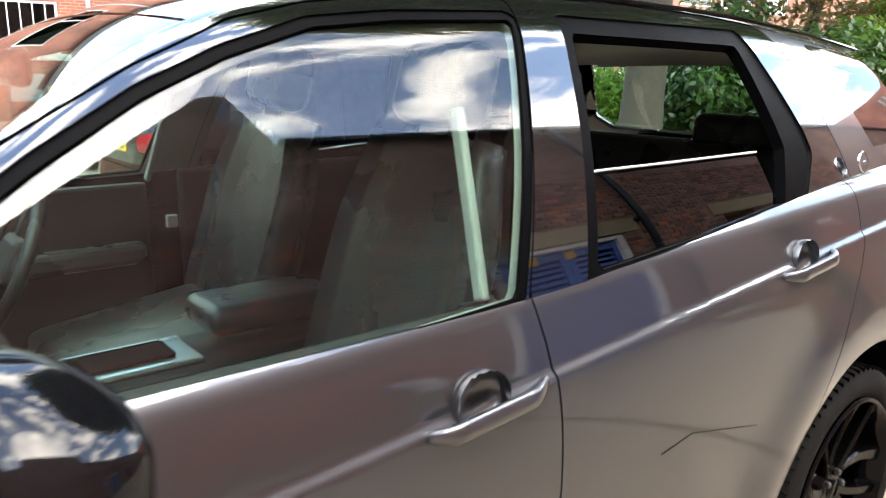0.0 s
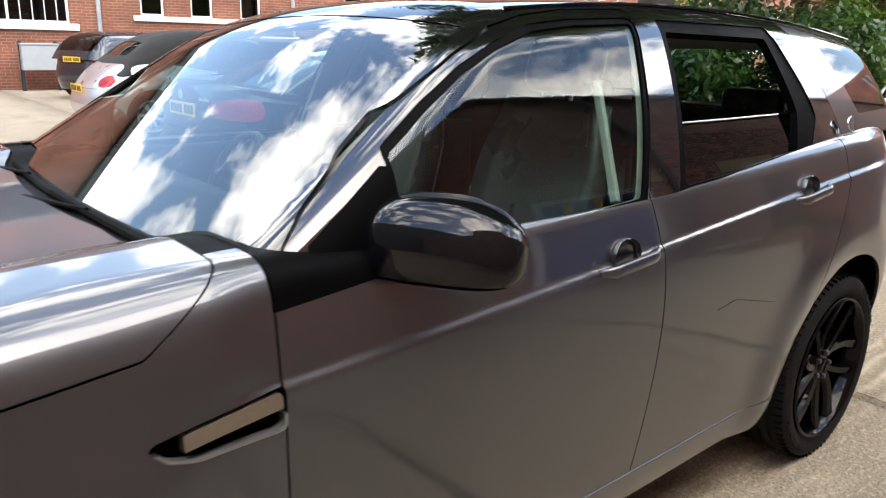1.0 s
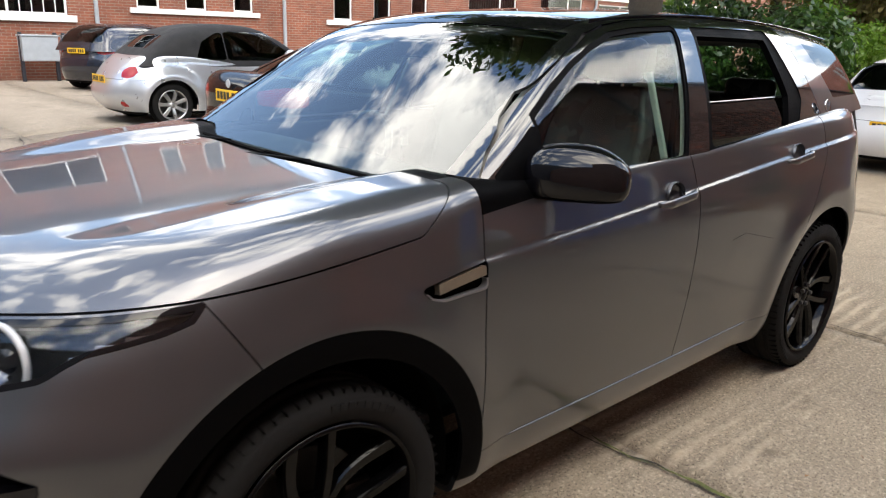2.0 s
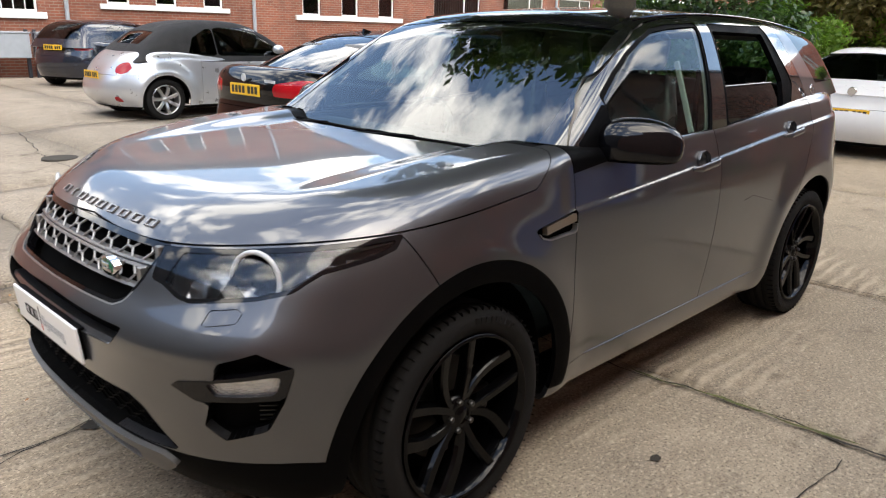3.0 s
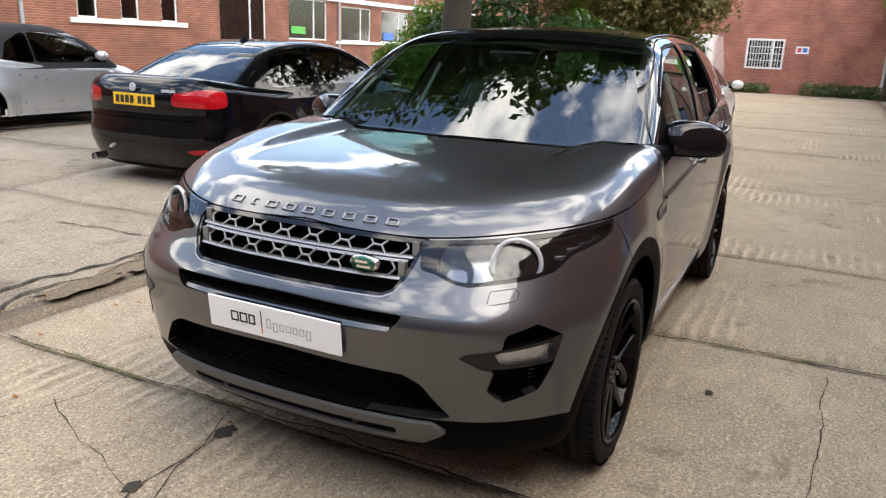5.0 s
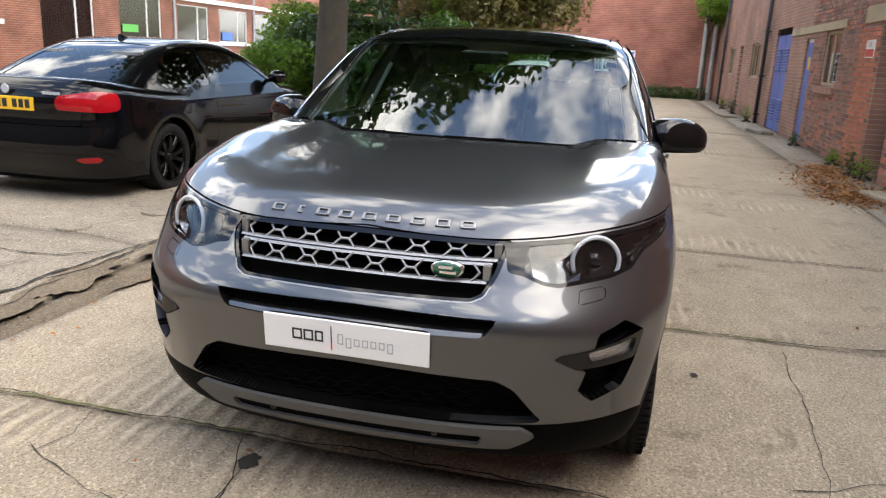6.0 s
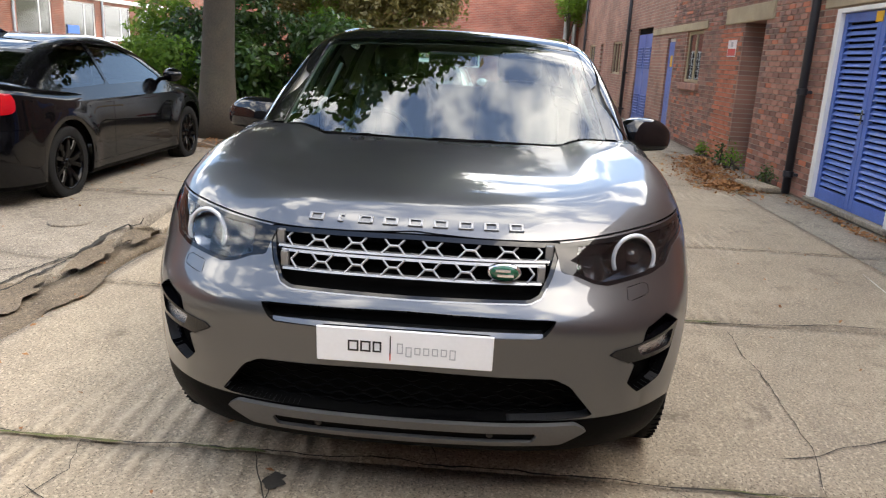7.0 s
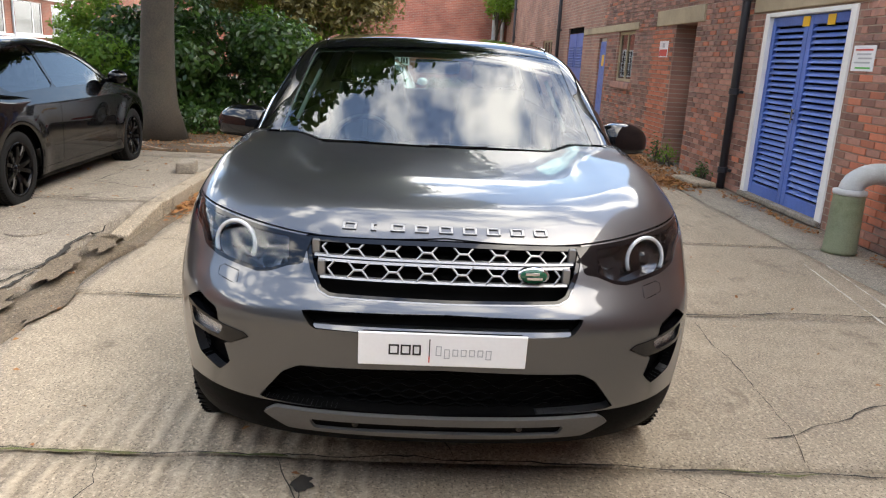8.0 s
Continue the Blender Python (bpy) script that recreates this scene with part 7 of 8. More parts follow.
beetle = parked_car("convertible_car", "silver rounded convertible car with raised black fabric hood", pose(1.58, 9.6, 0.10, 0, 0, 0), 4.05, 1.72, 1.50, (0.80, 3.30), 0.315, SILVERPAINT,
    [(0.15, 0.25), (0.35, 0.03), (0.5, 0.0), (0.65, 0.06), (0.8, 0.16), (0.95, 0.30), (1.1, 0.48)], [(0.15, 3.85), (0.4, 4.02), (0.6, 4.03), (0.8, 3.88), (1.0, 3.6), (1.1, 3.4)],
    [(-0.1, 0.62), (0.15, 0.82), (0.4, 0.98), (0.75, 1.06), (1.5, 1.03), (2.4, 1.0), (3.0, 0.97), (3.5, 0.86), (4.0, 0.62)], [(0.4, 1.06), (0.8, 1.30), (1.3, 1.46), (1.8, 1.50), (2.3, 1.47), (2.8, 1.33), (3.3, 1.05)],
    0.99, (0.42, 0.95), (3.18, 1.15), 0.42, [[(1.24, 0.98), (1.36, 1.22), (1.60, 1.345), (1.70, 1.36), (1.70, 0.97)], [(1.74, 0.97), (1.74, 1.365), (2.15, 1.38), (2.50, 1.29), (2.95, 0.97)]],
    [("tail_lamp", "rear", [(0.50, 0.80), (0.56, 0.85), (0.66, 0.86), (0.72, 0.80), (0.69, 0.725), (0.61, 0.70), (0.53, 0.73)], LAMPRED), ("reflector", "rear", [(0.55, 0.36), (0.63, 0.36), (0.63, 0.30), (0.55, 0.30)], LAMPRED), ("brake_lamp", "rear", [(0, 1.0), (0.12, 1.0), (0.12, 0.975), (0, 0.975)], LAMPRED)], (0.035, 0.67),
    roof_mat=HOODCLOTH, rear_glass=[(0, 1.14), (0.40, 1.14), (0.40, 1.29), (0, 1.31)], belt=0.98, doors=((1.40, 2.85),), wheel_mat=RIMSILVER, spokes=7, pair=0, flare=0.06, e=2.6, rtop=0.22, round_k=0.11)
hatch = parked_car("hatchback_car", "dark blue-black hatchback car parked near the office wall", pose(3.12, 15.6, 0.118, 0, 0, 24), 4.0, 1.74, 1.47, (0.72, 3.25), 0.31, BLUEBLACK,
    [(0.15, 0.15), (0.4, 0.02), (0.6, 0.0), (0.8, 0.06), (1.0, 0.12), (1.15, 0.2)], [(0.15, 3.8), (0.4, 3.98), (0.7, 3.95), (1.0, 3.7), (1.15, 3.5)],
    [(-0.1, 1.02), (0.5, 1.03), (1.5, 1.0), (2.6, 0.98), (3.1, 0.95), (3.6, 0.85), (4.0, 0.7)], [(0.0, 1.28), (0.4, 1.40), (1.0, 1.46), (1.6, 1.47), (2.2, 1.42), (2.8, 1.22), (3.2, 1.0)],
    0.98, (0.10, 0.55), (3.1, 1.5), 0.42, [[(0.75, 1.04), (0.95, 1.27), (1.35, 1.36), (1.45, 1.03)], [(1.5, 1.02), (1.5, 1.37), (2.1, 1.34), (2.7, 1.05)]],
    [("tail_lamp", "rear", [(0.50, 0.93), (0.62, 0.98), (0.95, 1.02), (0.95, 0.86), (0.68, 0.80), (0.52, 0.82)], LAMPRED)], (0.02, 0.86), rear_glass=[(0, 1.06), (0.60, 1.05), (0.50, 1.36), (0, 1.39)], belt=0.98, doors=((0.85, 1.48), (1.49, 2.6)), wheel_mat=RIMSILVER, spokes=5, pair=0)
polo = parked_car("hatchback_car", "white small hatchback car parked in the alley", pose(7.98, 0.86, 0.0, 0, 0, 0), 3.95, 1.69, 1.45, (0.70, 3.16), 0.30, WHITEPAINT,
    [(0.15, 0.18), (0.35, 0.03), (0.5, 0.0), (0.7, 0.04), (0.9, 0.08), (1.1, 0.14)], [(0.15, 3.75), (0.4, 3.93), (0.7, 3.9), (1.0, 3.65), (1.15, 3.5)],
    [(-0.1, 1.0), (0.5, 1.01), (1.5, 0.98), (2.6, 0.96), (3.1, 0.93), (3.6, 0.83), (4.0, 0.68)], [(0.0, 1.30), (0.35, 1.40), (1.0, 1.45), (1.6, 1.45), (2.2, 1.40), (2.8, 1.2), (3.2, 0.98)],
    0.96, (0.10, 0.42), (3.0, 1.5), 0.42, [[(0.62, 1.02), (0.85, 1.26), (1.30, 1.34), (1.40, 1.01)], [(1.45, 1.0), (1.45, 1.35), (2.1, 1.32), (2.65, 1.03)]],
    [("tail_lamp", "rear", [(0.55, 0.96), (0.66, 0.98), (0.95, 0.97), (0.95, 0.82), (0.66, 0.79), (0.55, 0.83)], LAMPRED), ("reflector", "rear", [(0.5, 0.30), (0.78, 0.32), (0.78, 0.27), (0.5, 0.26)], LAMPRED)], (0.022, 0.60), rear_glass=[(0, 1.05), (0.62, 1.04), (0.54, 1.33), (0, 1.36)], belt=0.96, doors=((0.85, 1.42), (1.43, 2.55)), wheel_mat=RIMSILVER, spokes=5, pair=0)
part("badge", moved(lathe([(0, 0.008), (0.055, 0.008), (0.06, 0.0)], 24, "z"), Matrix.Translation((0.045, 0, 0.88)) @ Matrix.Rotation(radians(-90), 4, "Y")), CHROME, polo)
# a van standing far along the alley
van = thing("van", "white panel van standing far along the alley", "van", at=pose(24.5, 3.3, 0.02))
part("body", plate([(0.0, 0.32), (0.0, 1.9), (0.12, 2.2), (3.3, 2.25), (4.1, 1.35), (4.9, 1.12), (5.0, 0.34)], 1.9, "y", -0.95, bevel=0.06), WHITEPAINT, van, smooth=True)
for y in (-0.45, 0.45):
    part("rear_window", box(-0.012, 0.004, y - 0.33, y + 0.33, 1.25, 1.75, 0.004), PILLARBLACK, van)
for y in (-0.84, 0.84):
    part("tail_lamp", box(-0.015, 0.02, y - 0.06, y + 0.06, 0.75, 1.2, 0.008), LAMPRED, van)
part("rear_bumper", box(-0.09, 0.06, -0.93, 0.93, 0.33, 0.52, 0.03), PLASTIC, van)
for x in (0.85, 4.05):
    for y in (-0.84, 0.84):
        part("wheel", moved(tyre_bm(0.33, 0.2, 0.21), pose(x, y, 0.31)), RUBBER, van, smooth=True)
# cabinets by the office wall
for i, x in enumerate((3.25, 4.25)):
    cb = thing("utility_cabinet", "grey steel cabinet on posts by the office wall", "cabinet", at=pose(x, 18.9, 0.118), group="cabinets by the wall")
    part("box", box(-0.42, 0.42, -0.2, 0.2, 0.5, 1.1, 0.02), GALV, cb)
    part("lid", box(-0.44, 0.44, -0.22, 0.22, 1.1, 1.14, 0.01), GALV, cb)
    for s in (-0.4, 0.4):
        part("post", box(s - 0.04, s + 0.04, -0.04, 0.04, 0, 1.2, 0.006), DARKPIPE, cb)


# ---- trees, hedge, weeds, leaves ----
def leafy(name, cols, gloss=0.35, through_light=0.35):
    m = bpy.data.materials.new(name)
    m.use_nodes = True
    n, l = m.node_tree.nodes, m.node_tree.links
    b = n["Principled BSDF"]
    geo, ramp = n.new("ShaderNodeNewGeometry"), n.new("ShaderNodeValToRGB")
    ramp.color_ramp.elements[0].color, ramp.color_ramp.elements[1].color = (*cols[0], 1), (*cols[-1], 1)
    for i, c in enumerate(cols[1:-1]):
        ramp.color_ramp.elements.new((i + 1) / (len(cols) - 1)).color = (*c, 1)
    co, no, ad = n.new("ShaderNodeTexCoord"), n.new("ShaderNodeTexNoise"), n.new("ShaderNodeMath")
    no.inputs["Scale"].default_value = 0.8
    l.new(co.outputs["Object"], no.inputs["Vector"])
    ad.operation = "MULTIPLY_ADD"; ad.inputs[1].default_value = 0.5
    l.new(geo.outputs["Random Per Island"], ad.inputs[0]); 
    hf = n.new("ShaderNodeMath"); hf.operation = "MULTIPLY"; hf.inputs[1].default_value = 0.5
    l.new(no.outputs["Fac"], hf.inputs[0]); l.new(hf.outputs[0], ad.inputs[2])
    l.new(ad.outputs[0], ramp.inputs["Fac"])
    l.new(ramp.outputs["Color"], b.inputs["Base Color"])
    b.inputs["Roughness"].default_value = gloss
    tr, mx = n.new("ShaderNodeBsdfTranslucent"), n.new("ShaderNodeMixShader")
    l.new(ramp.outputs["Color"], tr.inputs["Color"])
    mx.inputs["Fac"].default_value = through_light
    l.new(b.outputs[0], mx.inputs[1]); l.new(tr.outputs[0], mx.inputs[2])
    l.new(mx.outputs[0], n["Material Output"].inputs["Surface"])
    return m


TREELEAF = leafy("tree_leaves", [(0.03, 0.065, 0.012), (0.055, 0.10, 0.018), (0.085, 0.13, 0.03), (0.12, 0.12, 0.03)])
HEDGELEAF = leafy("hedge_leaves", [(0.018, 0.05, 0.010), (0.045, 0.10, 0.018), (0.10, 0.18, 0.03)], 0.28)
BRIGHTLEAF = leafy("bright_shrub_leaves", [(0.09, 0.18, 0.02), (0.16, 0.29, 0.03), (0.26, 0.38, 0.05)], 0.45, 0.6)
DULLLEAF = leafy("dull_tree_leaves", [(0.07, 0.08, 0.018), (0.14, 0.13, 0.035), (0.20, 0.165, 0.05), (0.10, 0.125, 0.03)], 0.45, 0.45)
DEADLEAF = leafy("fallen_leaves", [(0.20, 0.085, 0.02), (0.32, 0.15, 0.04), (0.26, 0.10, 0.03), (0.38, 0.22, 0.08)], 0.7, 0.1)
BARK = material("tree_bark", (0.062, 0.05, 0.036), 0.95, vary=0.35, scale=5, fine=45, bump=1.0, alt=(0.055, 0.05, 0.035))
SOIL = material("leaf_litter_soil", (0.075, 0.05, 0.03), 0.95, vary=0.35, scale=8, fine=60, bump=0.8, alt=(0.12, 0.075, 0.035))


def leaf_mesh(name, P, D, size, mat, seed, droop=0.35, aspect=0.5):
    """Folded leaves at points P, facing roughly along D."""
    r = np.random.RandomState(seed)
    n = len(P)
    d = D + r.normal(0, 0.55, (n, 3)); d /= np.linalg.norm(d, axis=1, keepdims=True) + 1e-9
    a = r.normal(0, 1, (n, 3)); a[:, 2] -= droop
    a -= (a * d).sum(1, keepdims=True) * d; a /= np.linalg.norm(a, axis=1, keepdims=True) + 1e-9
    b = np.cross(d, a)
    s = size * r.uniform(0.55, 1.25, (n, 1))
    tip, base = P + a * s * 0.5, P - a * s * 0.5
    l_, r_ = P + b * s * aspect * 0.5 + d * s * 0.10, P - b * s * aspect * 0.5 + d * s * 0.10
    V = np.stack([base, l_, tip, r_], 1).reshape(-1, 3)
    F = np.arange(4 * n).reshape(-1, 4)
    me = bpy.data.meshes.new(name)
    me.vertices.add(4 * n); me.vertices.foreach_set("co", V.ravel())
    me.loops.add(4 * n); me.loops.foreach_set("vertex_index", F.ravel())
    me.polygons.add(n); me.polygons.foreach_set("loop_start", np.arange(n) * 4); me.polygons.foreach_set("loop_total", np.full(n, 4))
    me.materials.append(mat)
    me.update()
    return me


def clumps(blobs, n, seed, hollow=0.55):
    """Points in a shell round several uneven blobs (x, y, z, rx, ry, rz), with outward directions."""
    r = np.random.RandomState(seed)
    vol = np.array([b[3] * b[4] * b[5] for b in blobs]) ** 0.75
    pick = r.choice(len(blobs), n, p=vol / vol.sum())
    B = np.array(blobs)[pick]
    d = r.normal(0, 1, (n, 3)); d /= np.linalg.norm(d, axis=1, keepdims=True)
    rad = hollow + (1.08 - hollow) * r.uniform(0, 1, (n, 1)) ** 0.6
    lump = 1 + 0.22 * np.sin(d[:, :1] * 5 + pick[:, None]) * np.cos(d[:, 1:2] * 6 + pick[:, None] * 2) + 0.10 * np.sin(d[:, 2:] * 11 + pick[:, None])
    P = B[:, :3] + d * B[:, 3:] * rad * lump
    return P, d


def tree(name, label, x, y, z0, height, r0, blobs, n, leaf, mat, seed, lean=(0, 0), limbs=9):
    t = thing(name, label, "tree", at=pose(x, y, z0))
    r = random.Random(seed)
    pts, rad = [], []
    for i in range(13):
        k = i / 12
        pts.append((lean[0] * k + 0.05 * math.sin(5 * k + seed), lean[1] * k + 0.05 * math.cos(4 * k), height * k))
        rad.append(r0 * (1 - 0.62 * k) * (1 + 0.55 * math.exp(-k * 22)))
    bm = tube(pts, rad, 18)
    for v in bm.verts:
        v.co += 0.03 * r0 / 0.28 * Vector((noise.noise(v.co * 3.5), noise.noise(v.co * 3.5 + Vector((9, 0, 0))), 0)) + 0.012 * Vector((noise.noise((v.co.x * 14, v.co.y * 14, v.co.z * 2)), noise.noise((v.co.y * 14, v.co.x * 14, v.co.z * 2)), 0))
    part("trunk", bm, BARK, t, smooth=True)
    for i in range(min(limbs, len(blobs))):
        b = blobs[i]
        k = 0.42 + 0.5 * i / max(1, limbs)
        a = Vector((lean[0] * k, lean[1] * k, height * k)); c = Vector(b[:3])
        m = a.lerp(c, 0.5) + Vector((r.uniform(-0.3, 0.3), r.uniform(-0.3, 0.3), 0.25))
        part("limb", tube([a, a.lerp(m, 0.5) + Vector((0, 0, 0.08)), m, m.lerp(c, 0.5), c], [r0 * 0.42, r0 * 0.34, r0 * 0.26, r0 * 0.16, r0 * 0.06], 8), BARK, t, smooth=True)
    P, d = clumps(blobs, n, seed)
    hang("crown", leaf_mesh("crown", P, d * 0.4 + np.array((0, 0, 0.9)), leaf, mat, seed), t)
    return t


def blobs_in(cx, cy, cz, rx, ry, rz, k, size, seed):
    r = random.Random(seed)
    out = []
    for _ in range(k):
        a, u, v = r.uniform(0, 2 * math.pi), r.uniform(-1, 1), r.uniform(0.35, 1) ** 0.5
        c = math.sqrt(1 - u * u)
        s = size * r.uniform(0.65, 1.3)
        out.append((cx + rx * v * c * math.cos(a), cy + ry * v * c * math.sin(a), cz + rz * v * u, s, s, s * 0.7))
    return out


BED_Z = 0.12
big = tree("tree", "old broad tree with furrowed trunk beside the yard", 6.95, 3.82, BED_Z, 6.5, 0.27, blobs_in(-0.4, -0.3, 8.4, 4.5, 4.4, 2.4, 46, 1.25, 3) + [(-2.0, 2.6, 4.9, 0.7, 0.6, 0.4), (1.5, -0.5, 4.6, 1.4, 1.0, 0.7), (3.2, -1.2, 4.6, 1.4, 1.2, 0.8), (0.2, -0.9, 4.9, 1.2, 1.0, 0.6), (-4.2, -2.0, 7.3, 1.2, 1.1, 0.8), (-3.6, -2.9, 7.7, 1.1, 1.1, 0.8), (-4.4, -0.4, 7.1, 1.2, 1.2, 0.8), (-4.3, 1.2, 7.3, 1.2, 1.2, 0.9), (-3.0, -3.5, 7.9, 1.1, 1.1, 0.8), (-2.0, -4.0, 7.6, 1.3, 1.1, 0.9), (-3.2, -1.0, 6.9, 1.2, 1.2, 0.8), (0.2, -4.2, 7.6, 1.4, 1.1, 0.9), (2.2, -2.6, 4.9, 1.2, 1.1, 0.8), (3.4, -1.6, 4.8, 1.2, 1.1, 0.8), (1.2, -3.0, 6.0, 1.2, 1.1, 0.9), (2.8, -2.9, 6.4, 1.2, 1.1, 0.9), (4.2, -2.4, 5.6, 1.2, 1.1, 0.9), (0.8, -1.8, 5.2, 1.1, 1.1, 0.8), (2.0, -0.6, 5.8, 1.2, 1.2, 0.9), (3.2, 0.6, 5.2, 1.2, 1.2, 0.8), (1.0, 1.0, 5.0, 1.1, 1.1, 0.7), (-0.6, -2.4, 5.8, 1.2, 1.1, 0.8), (-1.6, -3.0, 6.4, 1.2, 1.1, 0.9), (-1.0, -0.8, 5.4, 1.1, 1.1, 0.8), (-2.4, -2.2, 6.2, 1.1, 1.1, 0.8)], 160000, 0.19, TREELEAF, 3, (0.1, -0.1), 12)
tree("tree", "slender tree behind the hedge with dull leaves", 12.5, 4.6, BED_Z, 6.0, 0.14, blobs_in(0, 0, 4.6, 2.4, 2.2, 2.0, 16, 1.0, 12), 15000, 0.15, DULLLEAF, 12, (0.3, 0.2), 7)
tree("tree", "slender tree behind the white car", 17.5, 3.4, 0.0, 7.0, 0.16, blobs_in(0, 0.2, 5.4, 2.6, 2.2, 2.4, 16, 1.1, 14), 14000, 0.17, DULLLEAF, 14, (-0.2, 0.2), 7)
tree("tree", "slender tree further along the alley", 21.5, 5.5, 0.0, 8.0, 0.18, blobs_in(0, 0, 5.8, 3.2, 3.0, 3.0, 18, 1.4, 15), 14000, 0.2, TREELEAF, 15, (0.2, 0.0), 7)
tree("tree", "small tree in the far corner", 30.6, -3.6, 0.0, 4.6, 0.08, blobs_in(0, 0, 4.6, 0.9, 0.9, 1.6, 10, 0.6, 17), 5000, 0.16, BRIGHTLEAF, 17, (0.1, 0.1), 5)


def shrub(name, label, x, y, z0, blobs, n, leaf, mat, seed, cat="shrub"):
    t = thing(name, label, cat, at=pose(x, y, z0))
    for i, b in enumerate(blobs[:10]):
        part("stem", tube([(0.12 * math.cos(i * 2.4), 0.12 * math.sin(i * 2.4), 0), (b[0] * 0.5, b[1] * 0.5, b[2] * 0.6), tuple(b[:3])], [0.022, 0.016, 0.006], 6), BARK, t)
    P, d = clumps(blobs, n, seed, 0.45)
    keep = P[:, 2] > 0.01
    hang("foliage", leaf_mesh("foliage", P[keep], d[keep] + np.array((0, 0, 0.35)), leaf, mat, seed), t)
    return t


shrub("hedge", "dense dark green laurel hedge behind the tree", 9.3, 3.9, BED_Z, blobs_in(0, 0, 1.15, 0.9, 1.7, 0.85, 26, 0.55, 21), 21000, 0.13, HEDGELEAF, 21, "hedge")
shrub("shrub", "low ivy and weeds at the tree's foot", 8.0, 3.5, BED_Z, [(0, 0, 0.2, 0.5, 0.5, 0.25), (0.3, -0.7, 0.15, 0.5, 0.5, 0.2), (-0.2, 0.5, 0.25, 0.4, 0.5, 0.3), (0.4, 0.9, 0.3, 0.4, 0.4, 0.35)], 2600, 0.09, HEDGELEAF, 22)
shrub("shrub", "pale feathery shrub behind the black car", 12.2, 6.9, BED_Z, blobs_in(0, 0, 1.2, 0.9, 0.9, 1.1, 16, 0.42, 23), 9000, 0.10, BRIGHTLEAF, 23)
shrub("shrub", "dull low-hanging canopy over the alley's edge", 14.5, 3.2, 0.0, blobs_in(0, -0.3, 2.7, 1.4, 2.6, 1.1, 30, 0.7, 33), 19000, 0.14, DULLLEAF, 33)
shrub("shrub", "yellow-green shrub by the tree trunk", 8.6, 5.6, BED_Z, blobs_in(0, 0, 0.75, 0.6, 0.7, 0.6, 12, 0.38, 24), 6500, 0.09, BRIGHTLEAF, 24)
shrub("shrub", "bright lime shrub behind the hedge", 11.2, 2.9, BED_Z, blobs_in(0, 0, 1.3, 0.8, 0.6, 0.8, 12, 0.45, 25), 6500, 0.11, BRIGHTLEAF, 25)
shrub("shrub", "tall lime-green shrub behind the white car", 14.5, 3.0, 0.0, blobs_in(0, 0, 1.9, 1.2, 1.2, 1.3, 18, 0.6, 26), 13000, 0.12, BRIGHTLEAF, 26)
shrub("shrub", "dark mixed shrub along the alley", 16.8, 2.6, 0.0, blobs_in(0, 0, 1.3, 1.6, 0.7, 0.9, 14, 0.6, 27), 8000, 0.13, HEDGELEAF, 27)
shrub("shrub", "scrub at the foot of the far wall", 31.3, -2.2, 0.0, [(0, k * 0.5 - 1.2, 0.25, 0.35, 0.45, 0.3) for k in range(6)], 2500, 0.12, HEDGELEAF, 28)
shrub("shrub", "scrub at the foot of the far wall", 31.4, 2.0, 0.0, [(0, k * 0.5 - 1.0, 0.2, 0.3, 0.4, 0.25) for k in range(5)], 1600, 0.12, HEDGELEAF, 29)
# hanging twig of the big tree, and weeds along the wall
for i, (x, y, s) in enumerate(((5.95, -4.0, 0.22), (7.6, -4.05, 0.3), (7.9, -3.98, 0.35), (9.2, -4.02, 0.2), (12.3, -4.0, 0.2), (18.6, -3.9, 0.35), (22.0, -3.9, 0.4), (24.9, -3.9, 0.35))):
    bl = [(r_ * s * 0.5, q * s * 0.4, s * (0.5 + 0.4 * w_), s * 0.4, s * 0.4, s * 0.4) for r_, q, w_ in ((0, 0, 0.6), (0.8, 0.3, 0), (-0.7, 0.5, 0.2), (0.1, -0.8, 0.1), (0.2, 0.1, 1.4))]
    shrub("weed", "small green weed growing from the ground", x, y, 0.0, bl, 160 if s > 0.15 else 60, 0.055 if s > 0.15 else 0.03, BRIGHTLEAF if i % 2 else HEDGELEAF, 40 + i, "weed")
bed = sheet(5.6, 12.6, 2.62, 9.5, 0.3, lambda x, y: 0.128 + 0.03 * noise.noise((x, y, 2.0)) + 0.02 * noise.noise((x * 4, y * 4, 2.0)), "bed", SOIL, None, 0.1, 0.12)
tagged(bed, "bare earth bed with leaf litter under the tree", "bed", kind="structure")
bed2 = sheet(13.0, 24, 2.3, 7.0, 0.5, lambda x, y: 0.02 + 0.04 * noise.noise((x, y, 2.0)), "bed", SOIL, None, 0.1, 0.2)
tagged(bed2, "rough earth bank under the shrubs", "bed", kind="structure")


def litter(name, label, places, n, size, seed, mat=DEADLEAF, pile=0.0):
    r = np.random.RandomState(seed)
    pk = r.randint(0, len(places), n)
    B = np.array(places)[pk]
    q = r.normal(0, 0.5, (n, 2))
    rad = np.sqrt((q ** 2).sum(1))
    P = np.stack([B[:, 0] + q[:, 0] * B[:, 2], B[:, 1] + q[:, 1] * B[:, 3], B[:, 4] + 0.008 + pile * np.exp(-rad * 1.6) * r.uniform(0.2, 1, n)], 1)
    ob = hang(name, leaf_mesh(name, P, np.tile((0, 0, 1.6), (n, 1)), size, mat, seed, 0.0, 0.6))
    return tagged(ob, label, "leaves", kind="stuff")


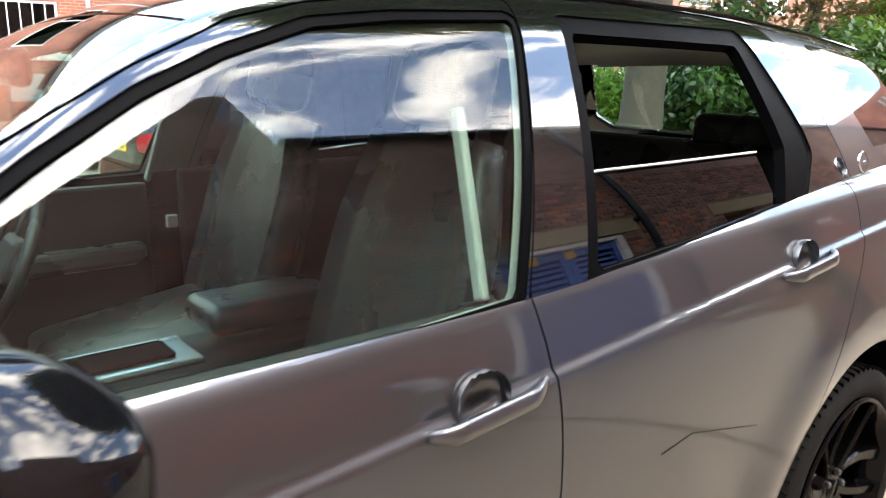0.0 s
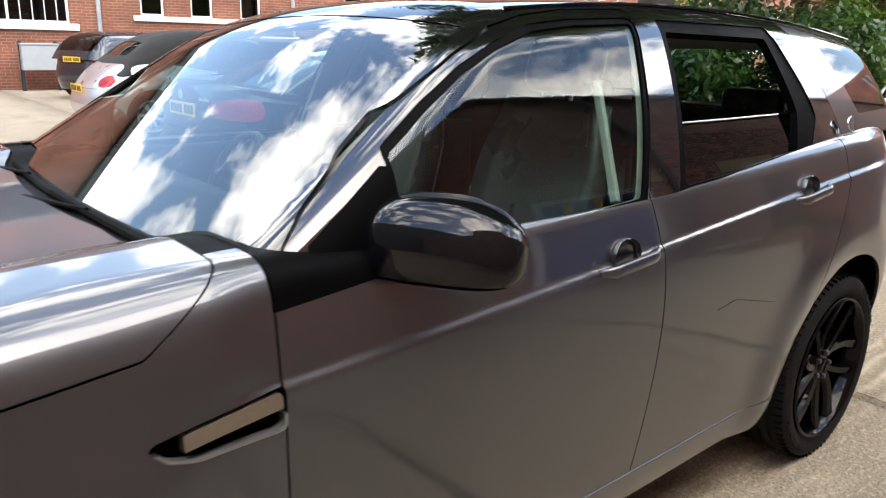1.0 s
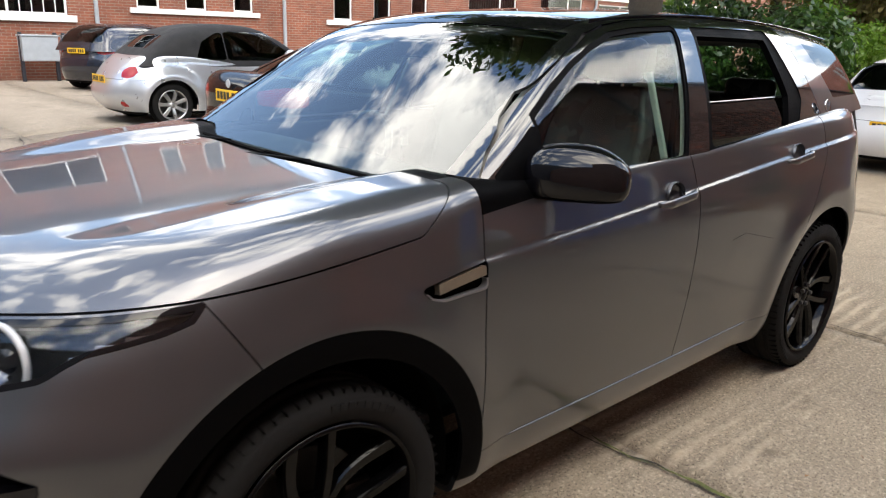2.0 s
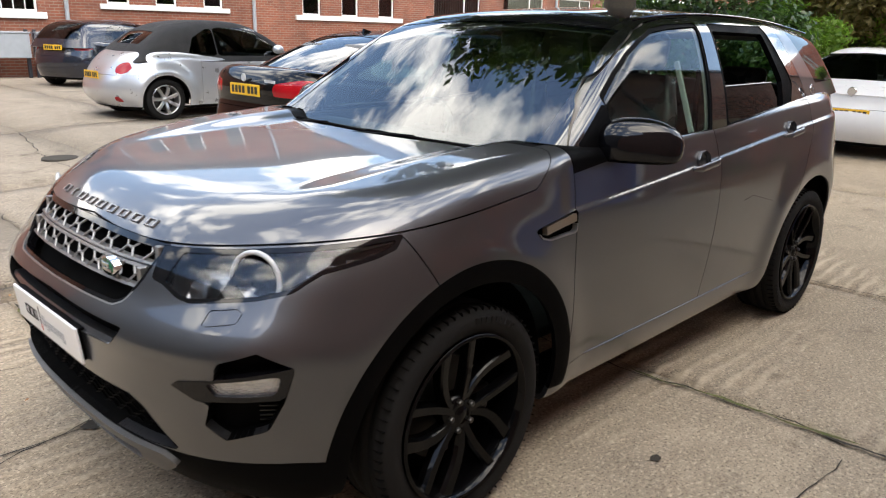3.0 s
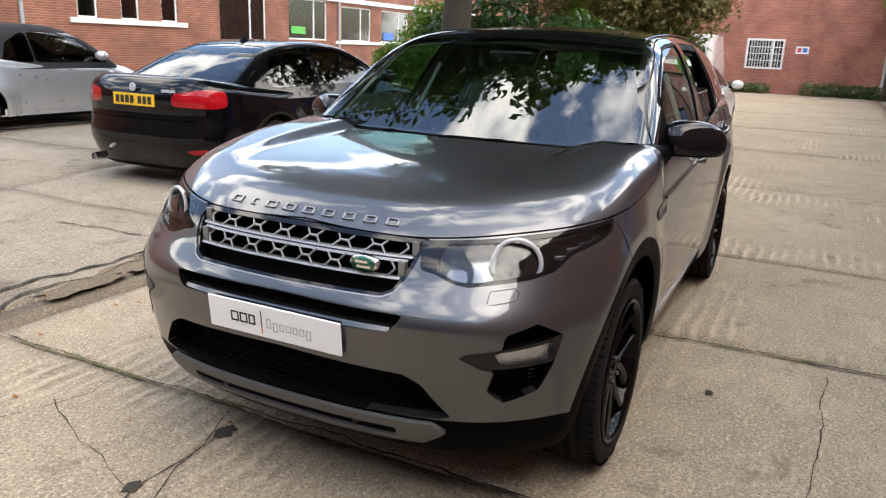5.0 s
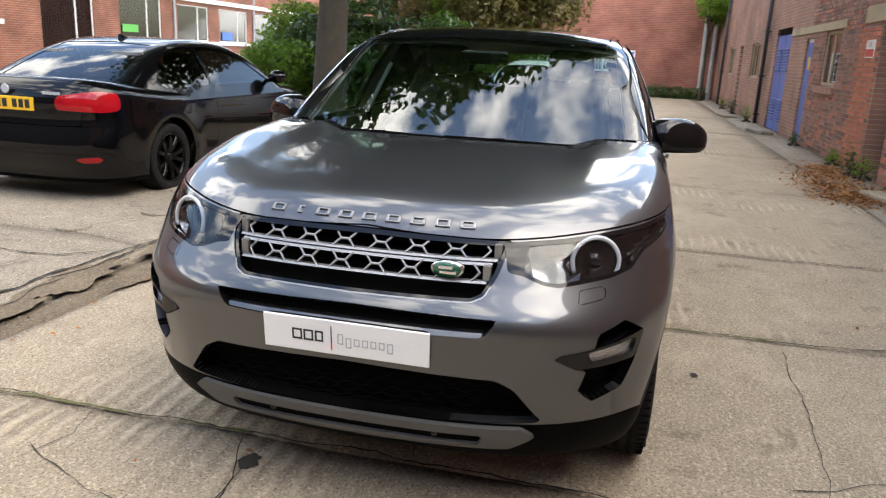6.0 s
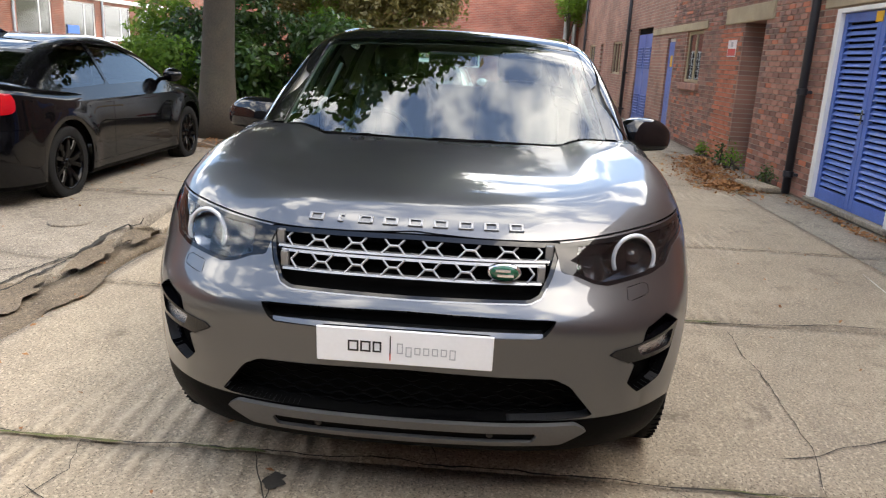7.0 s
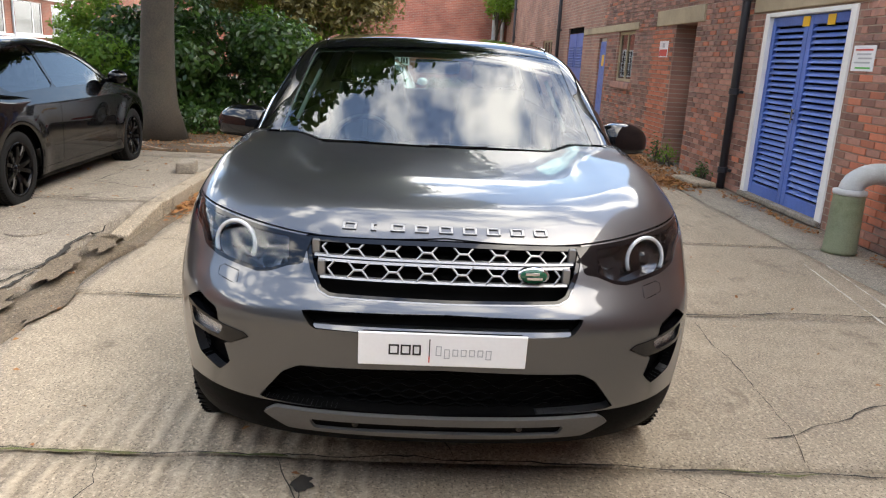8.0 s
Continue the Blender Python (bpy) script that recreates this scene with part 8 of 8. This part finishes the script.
litter("leaf_pile", "orange-brown fallen leaves heaped along the wall", [(8.3, -3.72, 0.8, 0.35, 0), (7.2, -3.55, 0.9, 0.5, 0), (6.3, -3.45, 0.7, 0.45, 0), (5.6, -3.4, 0.5, 0.35, 0)], 2600, 0.06, 51, pile=0.07)
litter("fallen_leaves", "dry leaves lying along the door step", [(4.6, -3.95, 0.6, 0.12, 0), (3.7, -3.98, 0.6, 0.1, 0), (3.0, -3.95, 0.4, 0.1, 0), (1.4, -3.95, 0.5, 0.12, 0)], 420, 0.045, 52)
litter("fallen_leaves", "orange leaves gathered in the gutter by the kerb", [(2.75, 2.22, 0.5, 0.12, 0), (3.3, 2.24, 0.5, 0.12, 0), (3.9, 2.22, 0.4, 0.1, 0)], 700, 0.05, 53, pile=0.04)
litter("fallen_leaves", "scattered dry leaves on the concrete", [(-0.5, -2.4, 2.5, 1.2, 0), (-2.2, 1.0, 1.5, 1.5, 0), (3.5, -2.2, 3.0, 1.6, 0), (-1.0, 2.2, 2.0, 0.3, 0.01)], 70, 0.035, 54)
litter("leaf_litter", "leaf litter on the earth under the tree", [(7.2, 3.3, 1.6, 0.8, 0.13), (9.0, 3.0, 1.8, 0.7, 0.13), (6.4, 4.5, 0.9, 1.2, 0.13)], 1300, 0.055, 55)
litter("fallen_leaves", "few yellow leaves on the yard slabs", [(3.0, 3.2, 2.0, 0.9, 0.118)], 60, 0.04, 56)
litter("gravel", "grit and small stones on the concrete", [(-1.5, 2.3, 2.5, 0.15, 0.0), (1.0, 2.3, 1.5, 0.12, 0.0), (0.5, -3.6, 4.0, 0.3, 0.0)], 500, 0.016, 57, CONCRETE2)

# ---- single bricks of the nearest stretch of wall ----
brick_me = {}
for kind, mm in (("a", BRICKPIECE), ("b", BRICKRED)):
    for nm, ln in (("full", 0.215), ("half", 0.1025)):
        b = box(0, ln, 0, 0.03, 0, 0.065, 0.004, 1)
        me = bpy.data.meshes.new("brick"); b.to_mesh(me); b.free(); me.materials.append(mm)
        brick_me[kind + nm] = me
free = lambda xa, xb, za, zb: not any(h[0] < xb and h[1] > xa and h[2] < zb and h[3] > za for h in R_HOLES + [(2.85, 5.36, 2.2, 2.52), (7.06, 9.30, 2.2, 2.51), (10.4, 15.2, 2.2, 2.39), (10.55, 11.95, 1.06, 1.23)])
joined_v, joined_f, singles = {"a": [], "b": []}, {"a": [], "b": []}, 0
row = 0
z = 0.004
while z < 3.4:
    x = 0.6 - (0.1125 if row % 2 else 0)
    while x < 13.0:
        nm, ln = "full", 0.215
        kind = "b" if (8.28 < x < 9.35 and z < 2.3) or (x < 2.6 and z < 1.15 and rng.random() < 0.75) or rng.random() < 0.1 else "a"
        if not free(x, x + ln, z, z + 0.065):
            nm, ln = "half", 0.1025
            for off in (0.0, 0.1125):
                if free(x + off, x + off + ln, z, z + 0.065): break
            else:
                x += 0.225
                continue
            xo = x + off
        else:
            xo = x
        dy = rng.uniform(-0.003, 0.003)
        if singles < 300 and 2.0 < x < 7.0 and z < 2.1 and not 3.0 < x < 5.1:
            o = new("brick", brick_me[kind + nm]); o.parent = wall_right
            o.matrix_basis = pose(xo, WALL_Y - 0.03 + dy, z, 0, 0, rng.uniform(-0.3, 0.3))
            singles += 1
        else:
            k = len(joined_v[kind])
            y0, y1, c = WALL_Y - 0.03, WALL_Y + dy, 0.004
            joined_v[kind] += [(xo, y0, z), (xo + ln, y0, z), (xo + ln, y0, z + 0.065), (xo, y0, z + 0.065), (xo + c, y1, z + c), (xo + ln - c, y1, z + c), (xo + ln - c, y1, z + 0.065 - c), (xo + c, y1, z + 0.065 - c)]
            joined_f[kind] += [(k + 5, k + 4, k + 7, k + 6), (k, k + 4, k + 5, k + 1), (k + 1, k + 5, k + 6, k + 2), (k + 2, k + 6, k + 7, k + 3), (k + 3, k + 7, k + 4, k)]
        x += 0.225
    z += 0.075
    row += 1
for kind, mm in (("a", BRICKPIECE), ("b", BRICKRED)):
    o = hang("brick_course", mesh_from("brick_course", joined_v[kind], [f[::-1] for f in joined_f[kind]], mm, smooth=False), wall_right)
    o["kind"] = "stuff"
